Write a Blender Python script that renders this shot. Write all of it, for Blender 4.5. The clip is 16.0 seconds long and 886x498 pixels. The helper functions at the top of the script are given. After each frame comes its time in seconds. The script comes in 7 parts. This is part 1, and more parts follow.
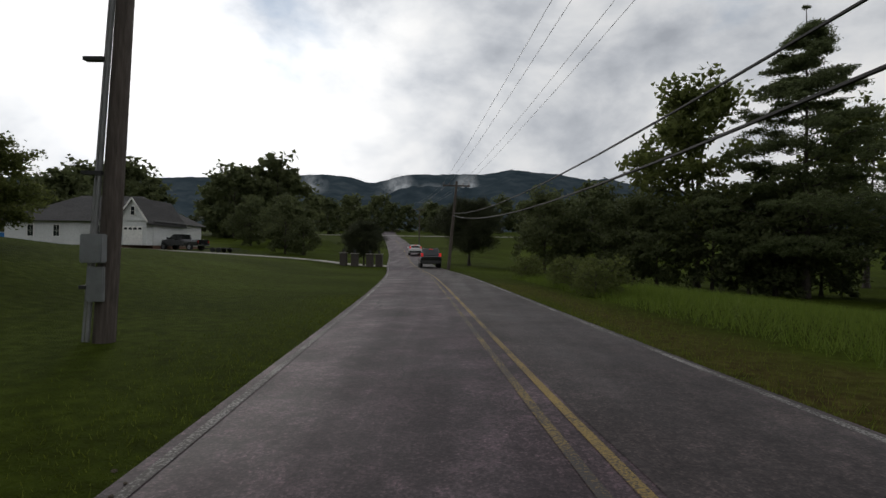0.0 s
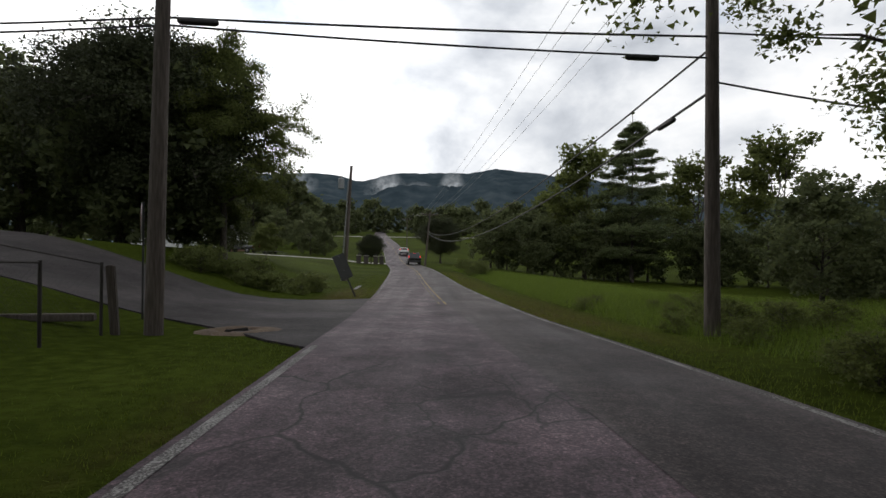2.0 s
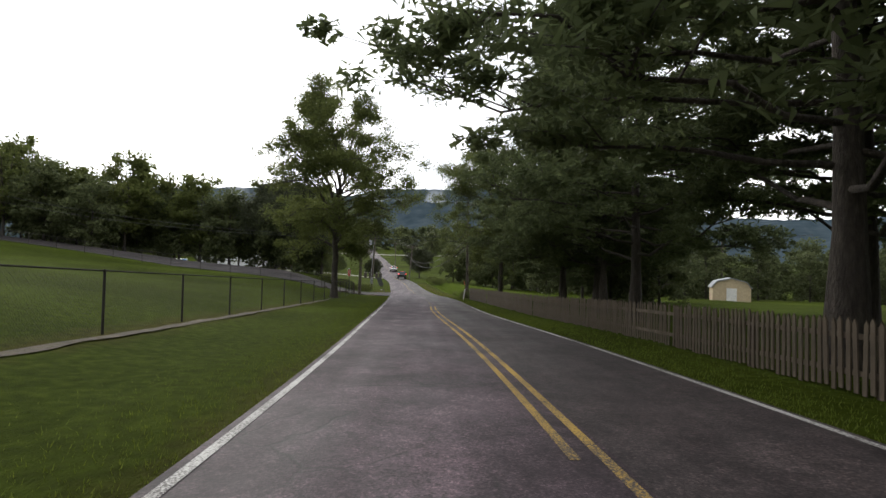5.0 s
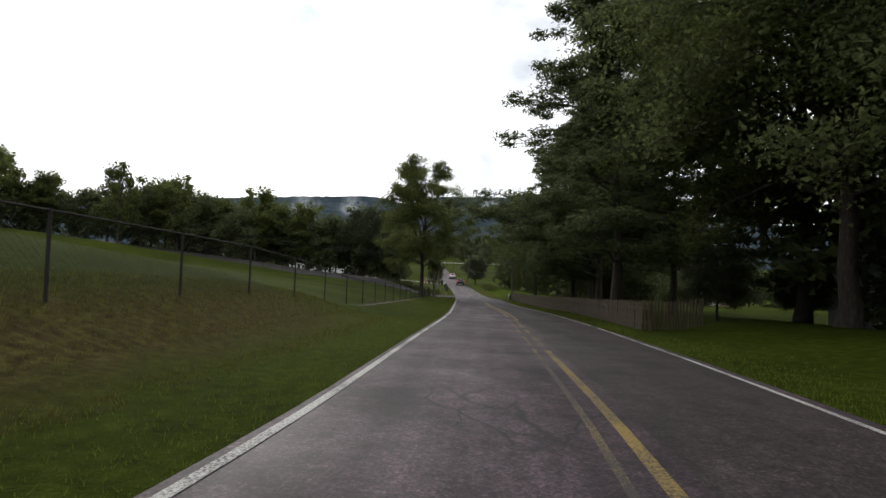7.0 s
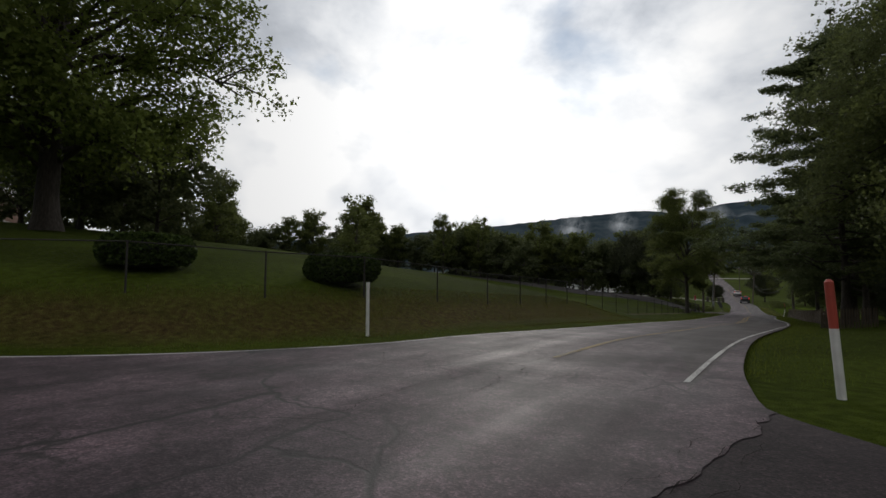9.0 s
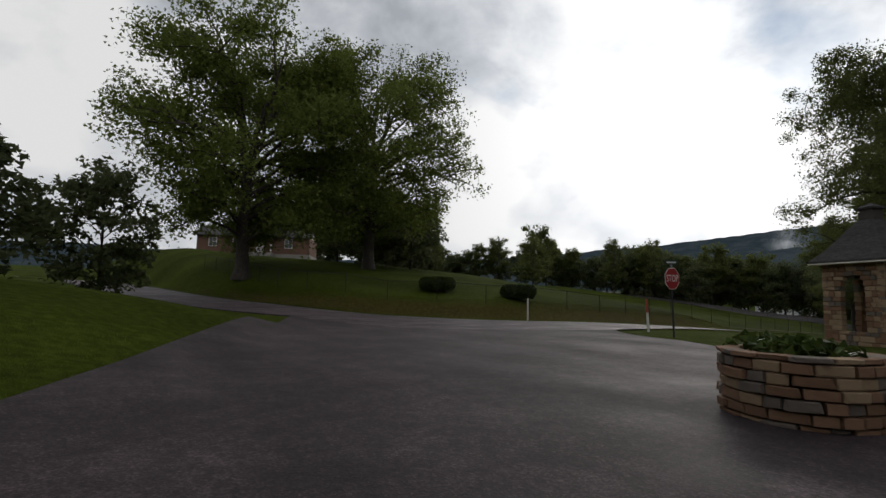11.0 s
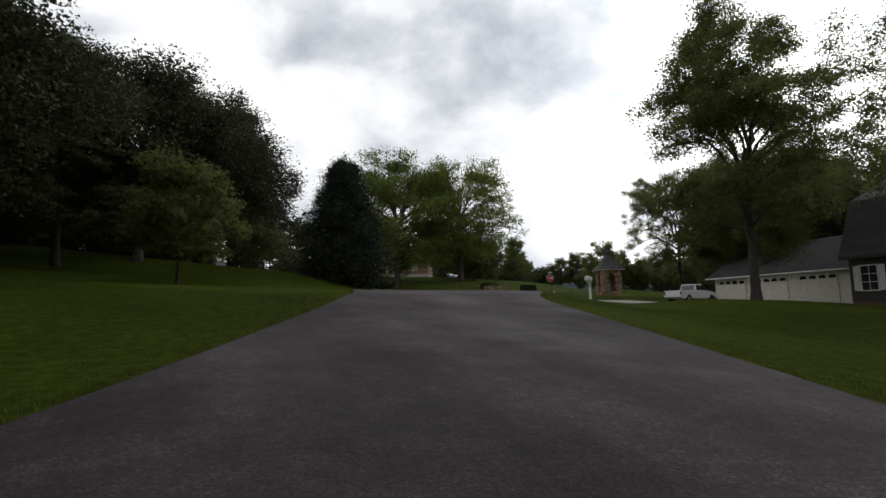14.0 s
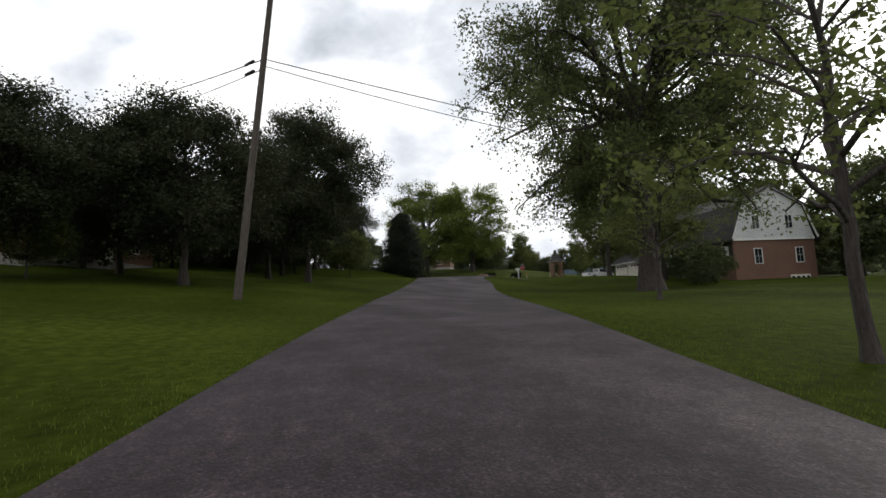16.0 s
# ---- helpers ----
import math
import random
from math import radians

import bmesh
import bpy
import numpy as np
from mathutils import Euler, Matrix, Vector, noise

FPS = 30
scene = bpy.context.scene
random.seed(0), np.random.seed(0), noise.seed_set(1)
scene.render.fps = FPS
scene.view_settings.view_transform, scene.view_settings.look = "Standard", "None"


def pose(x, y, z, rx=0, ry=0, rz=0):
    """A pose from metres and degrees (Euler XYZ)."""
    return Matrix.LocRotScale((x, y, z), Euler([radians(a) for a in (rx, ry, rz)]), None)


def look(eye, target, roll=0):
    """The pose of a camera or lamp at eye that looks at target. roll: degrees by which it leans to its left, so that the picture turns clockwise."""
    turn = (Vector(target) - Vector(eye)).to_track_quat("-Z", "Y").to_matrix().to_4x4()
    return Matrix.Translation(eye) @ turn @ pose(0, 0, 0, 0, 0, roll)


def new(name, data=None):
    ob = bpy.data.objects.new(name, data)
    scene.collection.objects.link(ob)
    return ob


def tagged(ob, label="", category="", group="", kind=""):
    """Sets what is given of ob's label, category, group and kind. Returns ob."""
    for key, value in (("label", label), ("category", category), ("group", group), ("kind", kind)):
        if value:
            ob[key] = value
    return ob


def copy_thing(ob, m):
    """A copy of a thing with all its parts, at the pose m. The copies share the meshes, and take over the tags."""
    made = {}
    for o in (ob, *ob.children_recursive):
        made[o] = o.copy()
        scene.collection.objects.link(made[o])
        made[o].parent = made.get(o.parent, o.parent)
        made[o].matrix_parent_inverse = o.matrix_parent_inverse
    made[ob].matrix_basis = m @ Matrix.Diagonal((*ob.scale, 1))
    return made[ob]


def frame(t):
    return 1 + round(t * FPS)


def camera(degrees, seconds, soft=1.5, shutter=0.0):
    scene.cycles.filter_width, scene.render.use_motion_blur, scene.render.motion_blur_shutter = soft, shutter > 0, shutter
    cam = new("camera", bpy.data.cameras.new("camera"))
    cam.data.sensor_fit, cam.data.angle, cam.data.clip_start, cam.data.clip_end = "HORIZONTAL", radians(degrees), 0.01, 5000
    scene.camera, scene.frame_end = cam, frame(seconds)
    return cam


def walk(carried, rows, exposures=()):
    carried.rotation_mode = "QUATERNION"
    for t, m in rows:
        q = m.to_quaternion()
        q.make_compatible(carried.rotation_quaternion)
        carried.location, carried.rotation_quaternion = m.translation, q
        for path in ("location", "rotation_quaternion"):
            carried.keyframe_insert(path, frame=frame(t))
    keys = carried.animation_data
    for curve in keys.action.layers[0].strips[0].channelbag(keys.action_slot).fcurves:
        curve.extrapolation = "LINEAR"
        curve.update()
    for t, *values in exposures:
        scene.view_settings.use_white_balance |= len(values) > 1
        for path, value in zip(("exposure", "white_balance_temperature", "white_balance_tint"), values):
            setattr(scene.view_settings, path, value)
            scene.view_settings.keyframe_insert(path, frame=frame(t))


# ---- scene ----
cam = camera(84.2, 16.0)
PATH = [
    (0, (0.729, -0.656, 1.16), (0.718, 1.344, 1.174), 0.7),
    (0.5, (1.108, -6.828, 1.264), (1.122, -4.828, 1.272), 0.4),
    (1, (1.547, -13.256, 1.456), (1.574, -11.256, 1.456), -0.2),
    (1.5, (1.798, -19.913, 1.869), (1.83, -17.913, 1.868), -0.1),
    (2, (2.014, -26.583, 2.106), (2.055, -24.584, 2.105), 0.7),
    (2.5, (2.269, -33.069, 2.367), (2.32, -31.07, 2.369), 0.6),
    (3, (2.377, -39.811, 2.717), (2.439, -37.812, 2.732), 0.4),
    (3.5, (2.371, -46.236, 2.92), (2.454, -44.238, 2.947), 0.9),
    (4, (2.543, -52.659, 3.155), (2.63, -50.661, 3.186), 1.7),
    (4.5, (2.617, -58.926, 3.553), (2.724, -56.93, 3.594), 1.3),
    (7, (2.1, -81.75, 4.57), (1.981, -79.755, 4.639), 1.9),
    (7.5, (2.42, -85.9, 4.73), (2.013, -83.943, 4.803), 2.1),
    (8, (3.08, -89.9, 4.85), (2.404, -88.019, 4.907), 2.0),
    (8.5, (4.3, -92.5, 4.88), (3.376, -90.728, 4.956), 0.7),
    (9, (5.83, -95.1, 4.94), (4.708, -93.45, 5.068), 0.2),
    (9.5, (7.88, -97.8, 4.93), (6.587, -96.28, 5.075), 0.5),
    (10, (10.65, -100.75, 4.92), (9.218, -99.366, 5.105), 1.4),
    (10.2, (11.85, -101.85, 4.94), (10.365, -100.522, 5.135), 1.7),
    (12.5, (34.08, -113.806, 4.5), (32.289, -112.935, 4.69), -0.3),
    (13, (39.989, -115.409, 3.638), (38.167, -114.614, 3.862), 0.6),
    (13.5, (45.429, -117.217, 3.139), (43.599, -116.449, 3.382), 0.3),
    (14, (51.381, -118.791, 2.598), (49.535, -118.063, 2.843), -0.6),
    (14.5, (58.154, -121.293, 2.102), (56.299, -120.592, 2.356), -1.0),
    (15, (65.358, -123.544, 1.93), (63.489, -122.87, 2.162), -1.2),
    (15.5, (73.168, -125.846, 1.547), (71.289, -125.2, 1.77), -1.6),
    (16, (82.014, -128.596, 0.858), (80.128, -127.963, 1.068), -2.7),
]
EXPOSURES = ((0, -0.45), (1.0, -0.38), (2.0, 0.06), (2.5, 0.18), (3.0, 0.52), (3.5, 0.79), (4.7, 0.92), (7.0, 0.4), (8.0, -0.25), (9.0, -0.5), (10.2, -0.57), (12.5, -0.1), (14.0, 0.1), (15.0, 0.3), (15.5, 0.42), (16.0, 0.35))
walk(cam, [(t, look(eye, target, roll)) for t, eye, target, roll in PATH], EXPOSURES)

# ---- light: broken overcast with the sun hidden behind bright cloud ----
SUN_AZ, SUN_EL = 27.0, 19.0          # degrees to the left of +y, above the horizon
sun_dir = Vector((-math.sin(radians(SUN_AZ)) * math.cos(radians(SUN_EL)),
                  math.cos(radians(SUN_AZ)) * math.cos(radians(SUN_EL)), math.sin(radians(SUN_EL))))
scene.view_settings.exposure = 0.0


def make_world():
    w = bpy.data.worlds.new("world")
    scene.world = w
    w.use_nodes = True
    nt = w.node_tree
    nt.nodes.clear()
    N, L = nt.nodes.new, nt.links.new
    out = N("ShaderNodeOutputWorld")
    tc = N("ShaderNodeTexCoord")
    sep = N("ShaderNodeSeparateXYZ")
    L(tc.outputs["Generated"], sep.inputs[0])

    def math_node(op, a, b=None, clamp=False):
        n = N("ShaderNodeMath")
        n.operation, n.use_clamp = op, clamp
        for k, v in enumerate((a, b)):
            if v is None:
                continue
            if isinstance(v, (int, float)):
                n.inputs[k].default_value = v
            else:
                L(v, n.inputs[k])
        return n.outputs[0]

    sky = N("ShaderNodeTexSky")
    sky.sky_type, sky.sun_disc = "NISHITA", False
    sky.sun_elevation, sky.sun_rotation = radians(SUN_EL), radians(-SUN_AZ)
    sky.dust_density, sky.air_density, sky.ozone_density = 0.1, 1.2, 2.0
    bg_sky = N("ShaderNodeBackground")
    bg_sky.inputs[1].default_value = 0.13
    L(sky.outputs[0], bg_sky.inputs[0])
    # cloud banks flatten towards the horizon
    comb = N("ShaderNodeMapping")
    comb.inputs["Scale"].default_value = (1.0, 1.0, 1.5)
    L(tc.outputs["Generated"], comb.inputs[0])

    def cloud_noise(scale, detail, rough, off):
        m = N("ShaderNodeMapping")
        m.inputs["Location"].default_value = (off, off * 0.7, off * 0.4)
        L(comb.outputs[0], m.inputs[0])
        n = N("ShaderNodeTexNoise")
        n.inputs["Scale"].default_value, n.inputs["Detail"].default_value, n.inputs["Roughness"].default_value = scale, detail, rough
        n.inputs["Distortion"].default_value = 0.25
        L(m.outputs[0], n.inputs["Vector"])
        return n.outputs["Fac"]

    def ramp(fac, stops):
        r = N("ShaderNodeValToRGB")
        while len(r.color_ramp.elements) < len(stops):
            r.color_ramp.elements.new(0.5)
        for e, (p, c) in zip(r.color_ramp.elements, stops):
            e.position, e.color = p, (*c, 1)
        L(fac, r.inputs[0])
        return r.outputs[0]

    # ragged directions, so that the banks and gaps have torn edges
    tear = N("ShaderNodeTexNoise")
    tear.inputs["Scale"].default_value, tear.inputs["Detail"].default_value, tear.inputs["Roughness"].default_value = 6.0, 4, 0.5
    L(tc.outputs["Generated"], tear.inputs["Vector"])
    ragged = N("ShaderNodeVectorMath")
    ragged.operation = "MULTIPLY_ADD"
    ragged.inputs[1].default_value = (0.13, 0.13, 0.13)
    L(tear.outputs["Color"], ragged.inputs[0])
    back = N("ShaderNodeVectorMath")
    back.inputs[1].default_value = (-0.065, -0.065, -0.065)
    L(tc.outputs["Generated"], back.inputs[0]), L(back.outputs[0], ragged.inputs[2])

    unit = N("ShaderNodeVectorMath")
    unit.operation = "NORMALIZE"
    L(ragged.outputs[0], unit.inputs[0])

    def lobe(az, el, power):
        """1 towards a direction, falling off round it."""
        d = N("ShaderNodeVectorMath")
        d.operation = "DOT_PRODUCT"
        L(unit.outputs[0], d.inputs[0])
        d.inputs[1].default_value = (-math.sin(radians(az)) * math.cos(radians(el)), math.cos(radians(az)) * math.cos(radians(el)), math.sin(radians(el)))
        return math_node("POWER", math_node("MINIMUM", math_node("MAXIMUM", d.outputs["Value"], 0.0), 1.0), power)

    gaps = math_node("ADD", math_node("MULTIPLY", lobe(18.5, 24.3, 150), 0.24), math_node("MULTIPLY", lobe(-2.5, 15.2, 700), 0.24))
    gaps = math_node("SUBTRACT", gaps, math_node("MULTIPLY", lobe(6, 16, 25), 0.07))
    gaps = math_node("SUBTRACT", gaps, math_node("MULTIPLY", lobe(72, 28, 12), 0.14))
    cover = ramp(math_node("SUBTRACT", cloud_noise(2.3, 7, 0.52, 3.1), gaps), ((0.19, (0, 0, 0)), (0.40, (1, 1, 1))))
    banks = math_node("SUBTRACT", math_node("MULTIPLY", lobe(33, 14, 9), 0.10), math_node("ADD", math_node("MULTIPLY", lobe(64, 30, 14), 0.06), math_node("MULTIPLY", lobe(1, 29, 30), 0.085)))
    lumps = math_node("ADD", math_node("MULTIPLY", cloud_noise(2.6, 8, 0.56, 11.4), 0.6), math_node("MULTIPLY", cloud_noise(5.6, 7, 0.52, 4.3), 0.4))
    shade = ramp(math_node("ADD", lumps, banks), ((0.35, (0.47, 0.50, 0.55)), (0.42, (0.63, 0.66, 0.71)), (0.49, (0.84, 0.86, 0.89)), (0.57, (1.03, 1.03, 1.03))))
    # cloud is thinner and brighter round the hidden sun
    dot = N("ShaderNodeVectorMath")
    dot.operation = "DOT_PRODUCT"
    L(tc.outputs["Generated"], dot.inputs[0])
    dot.inputs[1].default_value = sun_dir
    glow = math_node("POWER", math_node("MAXIMUM", dot.outputs["Value"], 0.0), 12.0)
    lift = math_node("ADD", math_node("MULTIPLY", glow, 0.70), 1.0)
    bg_cloud = N("ShaderNodeBackground")
    L(shade, bg_cloud.inputs[0])
    L(lift, bg_cloud.inputs[1])
    mix = N("ShaderNodeMixShader")
    L(cover, mix.inputs[0]), L(bg_sky.outputs[0], mix.inputs[1]), L(bg_cloud.outputs[0], mix.inputs[2])
    L(mix.outputs[0], out.inputs[0])


make_world()
sun = new("sun", bpy.data.lights.new("sun", "SUN"))
sun.data.energy, sun.data.angle, sun.data.color = 0.8, radians(14), (1.0, 0.95, 0.87)
sun.matrix_world = look(sun_dir * 100, (0, 0, 0))


# ---- materials ----
def material(name, stops, scale=3.0, rough=0.8, bump=0.2, bump_scale=None, metal=0.0, detail=6, island=0.0, coords="Object",
             spec=0.5, stretch=(1, 1, 1), coat=0.0, second=0.35, second_scale=None):
    """A surface whose colour wanders between the stops at two scales, with fine relief."""
    m = bpy.data.materials.new(name)
    m.use_nodes = True
    nt = m.node_tree
    N, L = nt.nodes.new, nt.links.new
    b = nt.nodes["Principled BSDF"]
    tc = N("ShaderNodeTexCoord")
    mp = N("ShaderNodeMapping")
    mp.inputs["Scale"].default_value = stretch
    L(tc.outputs[coords], mp.inputs[0])
    n1 = N("ShaderNodeTexNoise")
    n1.inputs["Scale"].default_value, n1.inputs["Detail"].default_value = scale, detail
    n2 = N("ShaderNodeTexNoise")
    n2.inputs["Scale"].default_value, n2.inputs["Detail"].default_value = second_scale or scale * 0.09, 3
    L(mp.outputs[0], n1.inputs["Vector"]), L(mp.outputs[0], n2.inputs["Vector"])
    mix = N("ShaderNodeMix")
    mix.inputs[0].default_value = second
    L(n1.outputs["Fac"], mix.inputs[2]), L(n2.outputs["Fac"], mix.inputs[3])
    fac = mix.outputs[0]
    if island:
        geo = N("ShaderNodeNewGeometry")
        mx = N("ShaderNodeMix")
        mx.inputs[0].default_value = island
        L(fac, mx.inputs[2]), L(geo.outputs["Random Per Island"], mx.inputs[3])
        fac = mx.outputs[0]
    r = N("ShaderNodeValToRGB")
    lo, hi = 0.32, 0.68
    if island:
        lo, hi = 0.15, 0.85
    while len(r.color_ramp.elements) < len(stops):
        r.color_ramp.elements.new(0.5)
    for k, (e, c) in enumerate(zip(r.color_ramp.elements, stops)):
        e.position, e.color = lo + (hi - lo) * k / max(1, len(stops) - 1), (*c, 1)
    L(fac, r.inputs[0])
    L(r.outputs[0], b.inputs["Base Color"])
    b.inputs["Roughness"].default_value, b.inputs["Metallic"].default_value = rough, metal
    b.inputs["Specular IOR Level"].default_value = spec
    b.inputs["Coat Weight"].default_value = coat
    if bump:
        n3 = N("ShaderNodeTexNoise")
        n3.inputs["Scale"].default_value, n3.inputs["Detail"].default_value = bump_scale or scale * 4, 4
        L(mp.outputs[0], n3.inputs["Vector"])
        bp = N("ShaderNodeBump")
        bp.inputs["Strength"].default_value, bp.inputs["Distance"].default_value = bump, 0.05
        L(n3.outputs["Fac"], bp.inputs["Height"])
        L(bp.outputs[0], b.inputs["Normal"])
    return m


def leaf_material(name, dark, light, translucent=0.35):
    m = bpy.data.materials.new(name)
    m.use_nodes = True
    nt = m.node_tree
    nt.nodes.clear()
    N, L = nt.nodes.new, nt.links.new
    out, geo, ob = N("ShaderNodeOutputMaterial"), N("ShaderNodeNewGeometry"), N("ShaderNodeObjectInfo")
    mx = N("ShaderNodeMix")
    mx.inputs[0].default_value = 0.25
    L(geo.outputs["Random Per Island"], mx.inputs[2]), L(ob.outputs["Random"], mx.inputs[3])
    r = N("ShaderNodeValToRGB")
    r.color_ramp.elements[0].color, r.color_ramp.elements[1].color = (*dark, 1), (*light, 1)
    r.color_ramp.elements[0].position, r.color_ramp.elements[1].position = -0.0, 1.0
    L(mx.outputs[0], r.inputs[0])
    p = N("ShaderNodeBsdfPrincipled")
    p.inputs["Roughness"].default_value = 0.55
    p.inputs["Specular IOR Level"].default_value = 0.08
    t = N("ShaderNodeBsdfTranslucent")
    L(r.outputs[0], p.inputs["Base Color"]), L(r.outputs[0], t.inputs["Color"])
    ms = N("ShaderNodeMixShader")
    ms.inputs[0].default_value = translucent
    L(p.outputs[0], ms.inputs[1]), L(t.outputs[0], ms.inputs[2]), L(ms.outputs[0], out.inputs[0])
    return m


M = {}
M["grass"] = material("mown_grass", ((0.0175, 0.0225, 0.0026), (0.033, 0.0460, 0.0050), (0.061, 0.0800, 0.0110)), 5.5, 1.0, 0.9, 34, second=0.5, second_scale=0.16, spec=0.02, detail=9)


def ground_material():
    """Mown grass, worn through to dead grass and brown soil where the turf is bare."""
    m = M["grass"].copy()
    m.name = "mown_grass_with_bare_soil"
    nt = m.node_tree
    N, L = nt.nodes.new, nt.links.new
    b = nt.nodes["Principled BSDF"]
    turf = b.inputs["Base Color"].links[0].from_socket
    at, tc = N("ShaderNodeAttribute"), N("ShaderNodeTexCoord")
    at.attribute_name = "bare"
    n1, n2 = N("ShaderNodeTexNoise"), N("ShaderNodeTexNoise")
    n1.inputs["Scale"].default_value, n1.inputs["Detail"].default_value, n1.inputs["Roughness"].default_value = 1.4, 8, 0.65
    n2.inputs["Scale"].default_value, n2.inputs["Detail"].default_value = 7.0, 6
    L(tc.outputs["Object"], n1.inputs["Vector"]), L(tc.outputs["Object"], n2.inputs["Vector"])
    r = N("ShaderNodeValToRGB")
    r.color_ramp.elements.new(0.5)
    for e, (p, c) in zip(r.color_ramp.elements, ((0.3, (0.030, 0.020, 0.010)), (0.5, (0.056, 0.042, 0.015)), (0.7, (0.085, 0.078, 0.022)))):
        e.position, e.color = p, (*c, 1)
    L(n2.outputs["Fac"], r.inputs[0])
    add, ramp_ = N("ShaderNodeMath"), N("ShaderNodeMapRange")
    add.operation = "ADD"
    L(at.outputs["Fac"], add.inputs[0]), L(n1.outputs["Fac"], add.inputs[1])
    ramp_.inputs["From Min"].default_value, ramp_.inputs["From Max"].default_value = 0.75, 1.6
    L(add.outputs[0], ramp_.inputs["Value"])
    mx = N("ShaderNodeMix")
    mx.data_type = "RGBA"
    L(ramp_.outputs["Result"], mx.inputs[0]), L(turf, mx.inputs[6]), L(r.outputs[0], mx.inputs[7]), L(mx.outputs[2], b.inputs["Base Color"])
    return m


M["ground"] = ground_material()


def asphalt_material(name, stops, streak, crack, rough, spalled=False):
    """Worn asphalt: aggregate grain, long wheel streaks, patches and open cracks."""
    m = bpy.data.materials.new(name)
    m.use_nodes = True
    nt = m.node_tree
    N, L = nt.nodes.new, nt.links.new
    b = nt.nodes["Principled BSDF"]
    tc = N("ShaderNodeTexCoord")

    def noise_at(scale, detail, stretch=(1, 1, 1)):
        mp = N("ShaderNodeMapping")
        mp.inputs["Scale"].default_value = stretch
        L(tc.outputs["Object"], mp.inputs[0])
        n = N("ShaderNodeTexNoise")
        n.inputs["Scale"].default_value, n.inputs["Detail"].default_value = scale, detail
        L(mp.outputs[0], n.inputs["Vector"])
        return n.outputs["Fac"]

    def mixed(f, a, c):
        x = N("ShaderNodeMix")
        x.inputs[0].default_value = f
        L(a, x.inputs[2]), L(c, x.inputs[3])
        return x.outputs[0]

    def ramp(fac, stops_):
        r = N("ShaderNodeValToRGB")
        while len(r.color_ramp.elements) < len(stops_):
            r.color_ramp.elements.new(0.5)
        for e, (p, c) in zip(r.color_ramp.elements, stops_):
            e.position, e.color = p, (*c, 1)
        L(fac, r.inputs[0])
        return r.outputs[0]

    grain = mixed(0.45, noise_at(42, 3), noise_at(110, 2))
    patch = mixed(0.5, noise_at(1.0, 5, streak), noise_at(0.6, 5))
    fac = mixed(0.40, grain, patch)
    col = ramp(fac, [(0.39 + 0.22 * k / (len(stops) - 1), c) for k, c in enumerate(stops)])
    # chippings: each small stone with a tone of its own, wheel paths and damp stains over them
    stone = N("ShaderNodeTexVoronoi")
    stone.inputs["Scale"].default_value = 62
    L(tc.outputs["Object"], stone.inputs["Vector"])
    tone = ramp(stone.outputs["Color"], [(0.15, (0.62, 0.61, 0.62)), (0.55, (0.95, 0.93, 0.93)), (0.80, (1.35, 1.27, 1.25)), (0.93, (1.85, 1.7, 1.65))])
    worn = ramp(mixed(0.5, noise_at(0.55, 6, streak), noise_at(2.2, 6)), [(0.38, (0.68, 0.66, 0.67)), (0.50, (1.0, 0.99, 0.99)), (0.62, (1.38, 1.35, 1.33))])
    mottle = ramp(mixed(0.5, noise_at(7.0, 8), noise_at(22.0, 5)), [(0.38, (0.64, 0.635, 0.64)), (0.50, (1.0, 1.0, 1.0)), (0.62, (1.42, 1.40, 1.40))])
    layers = [tone, worn, mottle]
    if spalled:      # the top course has come away in patches
        layers.append(ramp(mixed(0.3, noise_at(0.9, 10), noise_at(2.6, 8)), [(0.455, (0.70, 0.69, 0.70)), (0.475, (0.92, 0.91, 0.92)), (0.53, (1.0, 1.0, 1.0)), (0.555, (1.24, 1.22, 1.23))]))
    for layer in layers:
        mm = N("ShaderNodeMix")
        mm.data_type, mm.blend_type = "RGBA", "MULTIPLY"
        mm.inputs[0].default_value = 1.0
        L(col, mm.inputs[6]), L(layer, mm.inputs[7])
        col = mm.outputs[2]
    # cracks: the edges of large cells, bent by noise and broken up
    warp = N("ShaderNodeTexNoise")
    warp.inputs["Scale"].default_value, warp.inputs["Detail"].default_value = 1.3, 5
    L(tc.outputs["Object"], warp.inputs["Vector"])
    add = N("ShaderNodeVectorMath")
    add.operation = "MULTIPLY_ADD"
    add.inputs[1].default_value = (0.7, 0.7, 0)
    L(warp.outputs["Color"], add.inputs[0]), L(tc.outputs["Object"], add.inputs[2])
    flat = N("ShaderNodeVectorMath")
    flat.operation = "MULTIPLY"
    flat.inputs[1].default_value = (0.42, 0.30, 0)
    L(add.outputs[0], flat.inputs[0])
    vo = N("ShaderNodeTexVoronoi")
    vo.feature = "DISTANCE_TO_EDGE"
    vo.inputs["Scale"].default_value = 1.0
    L(flat.outputs[0], vo.inputs["Vector"])
    open_ = ramp(vo.outputs["Distance"], [(0.0, (1, 1, 1)), (0.004, (0.8, 0.8, 0.8)), (0.010, (0, 0, 0))])
    where = ramp(noise_at(0.16, 3), [(crack, (0, 0, 0)), (crack + 0.10, (1, 1, 1))])
    mul = N("ShaderNodeMath")
    mul.operation = "MULTIPLY"
    L(open_, mul.inputs[0]), L(where, mul.inputs[1])
    fine = N("ShaderNodeTexVoronoi")
    fine.feature = "DISTANCE_TO_EDGE"
    fine.inputs["Scale"].default_value = 3.1
    L(flat.outputs[0], fine.inputs["Vector"])
    net = N("ShaderNodeMath")
    net.operation = "MULTIPLY"
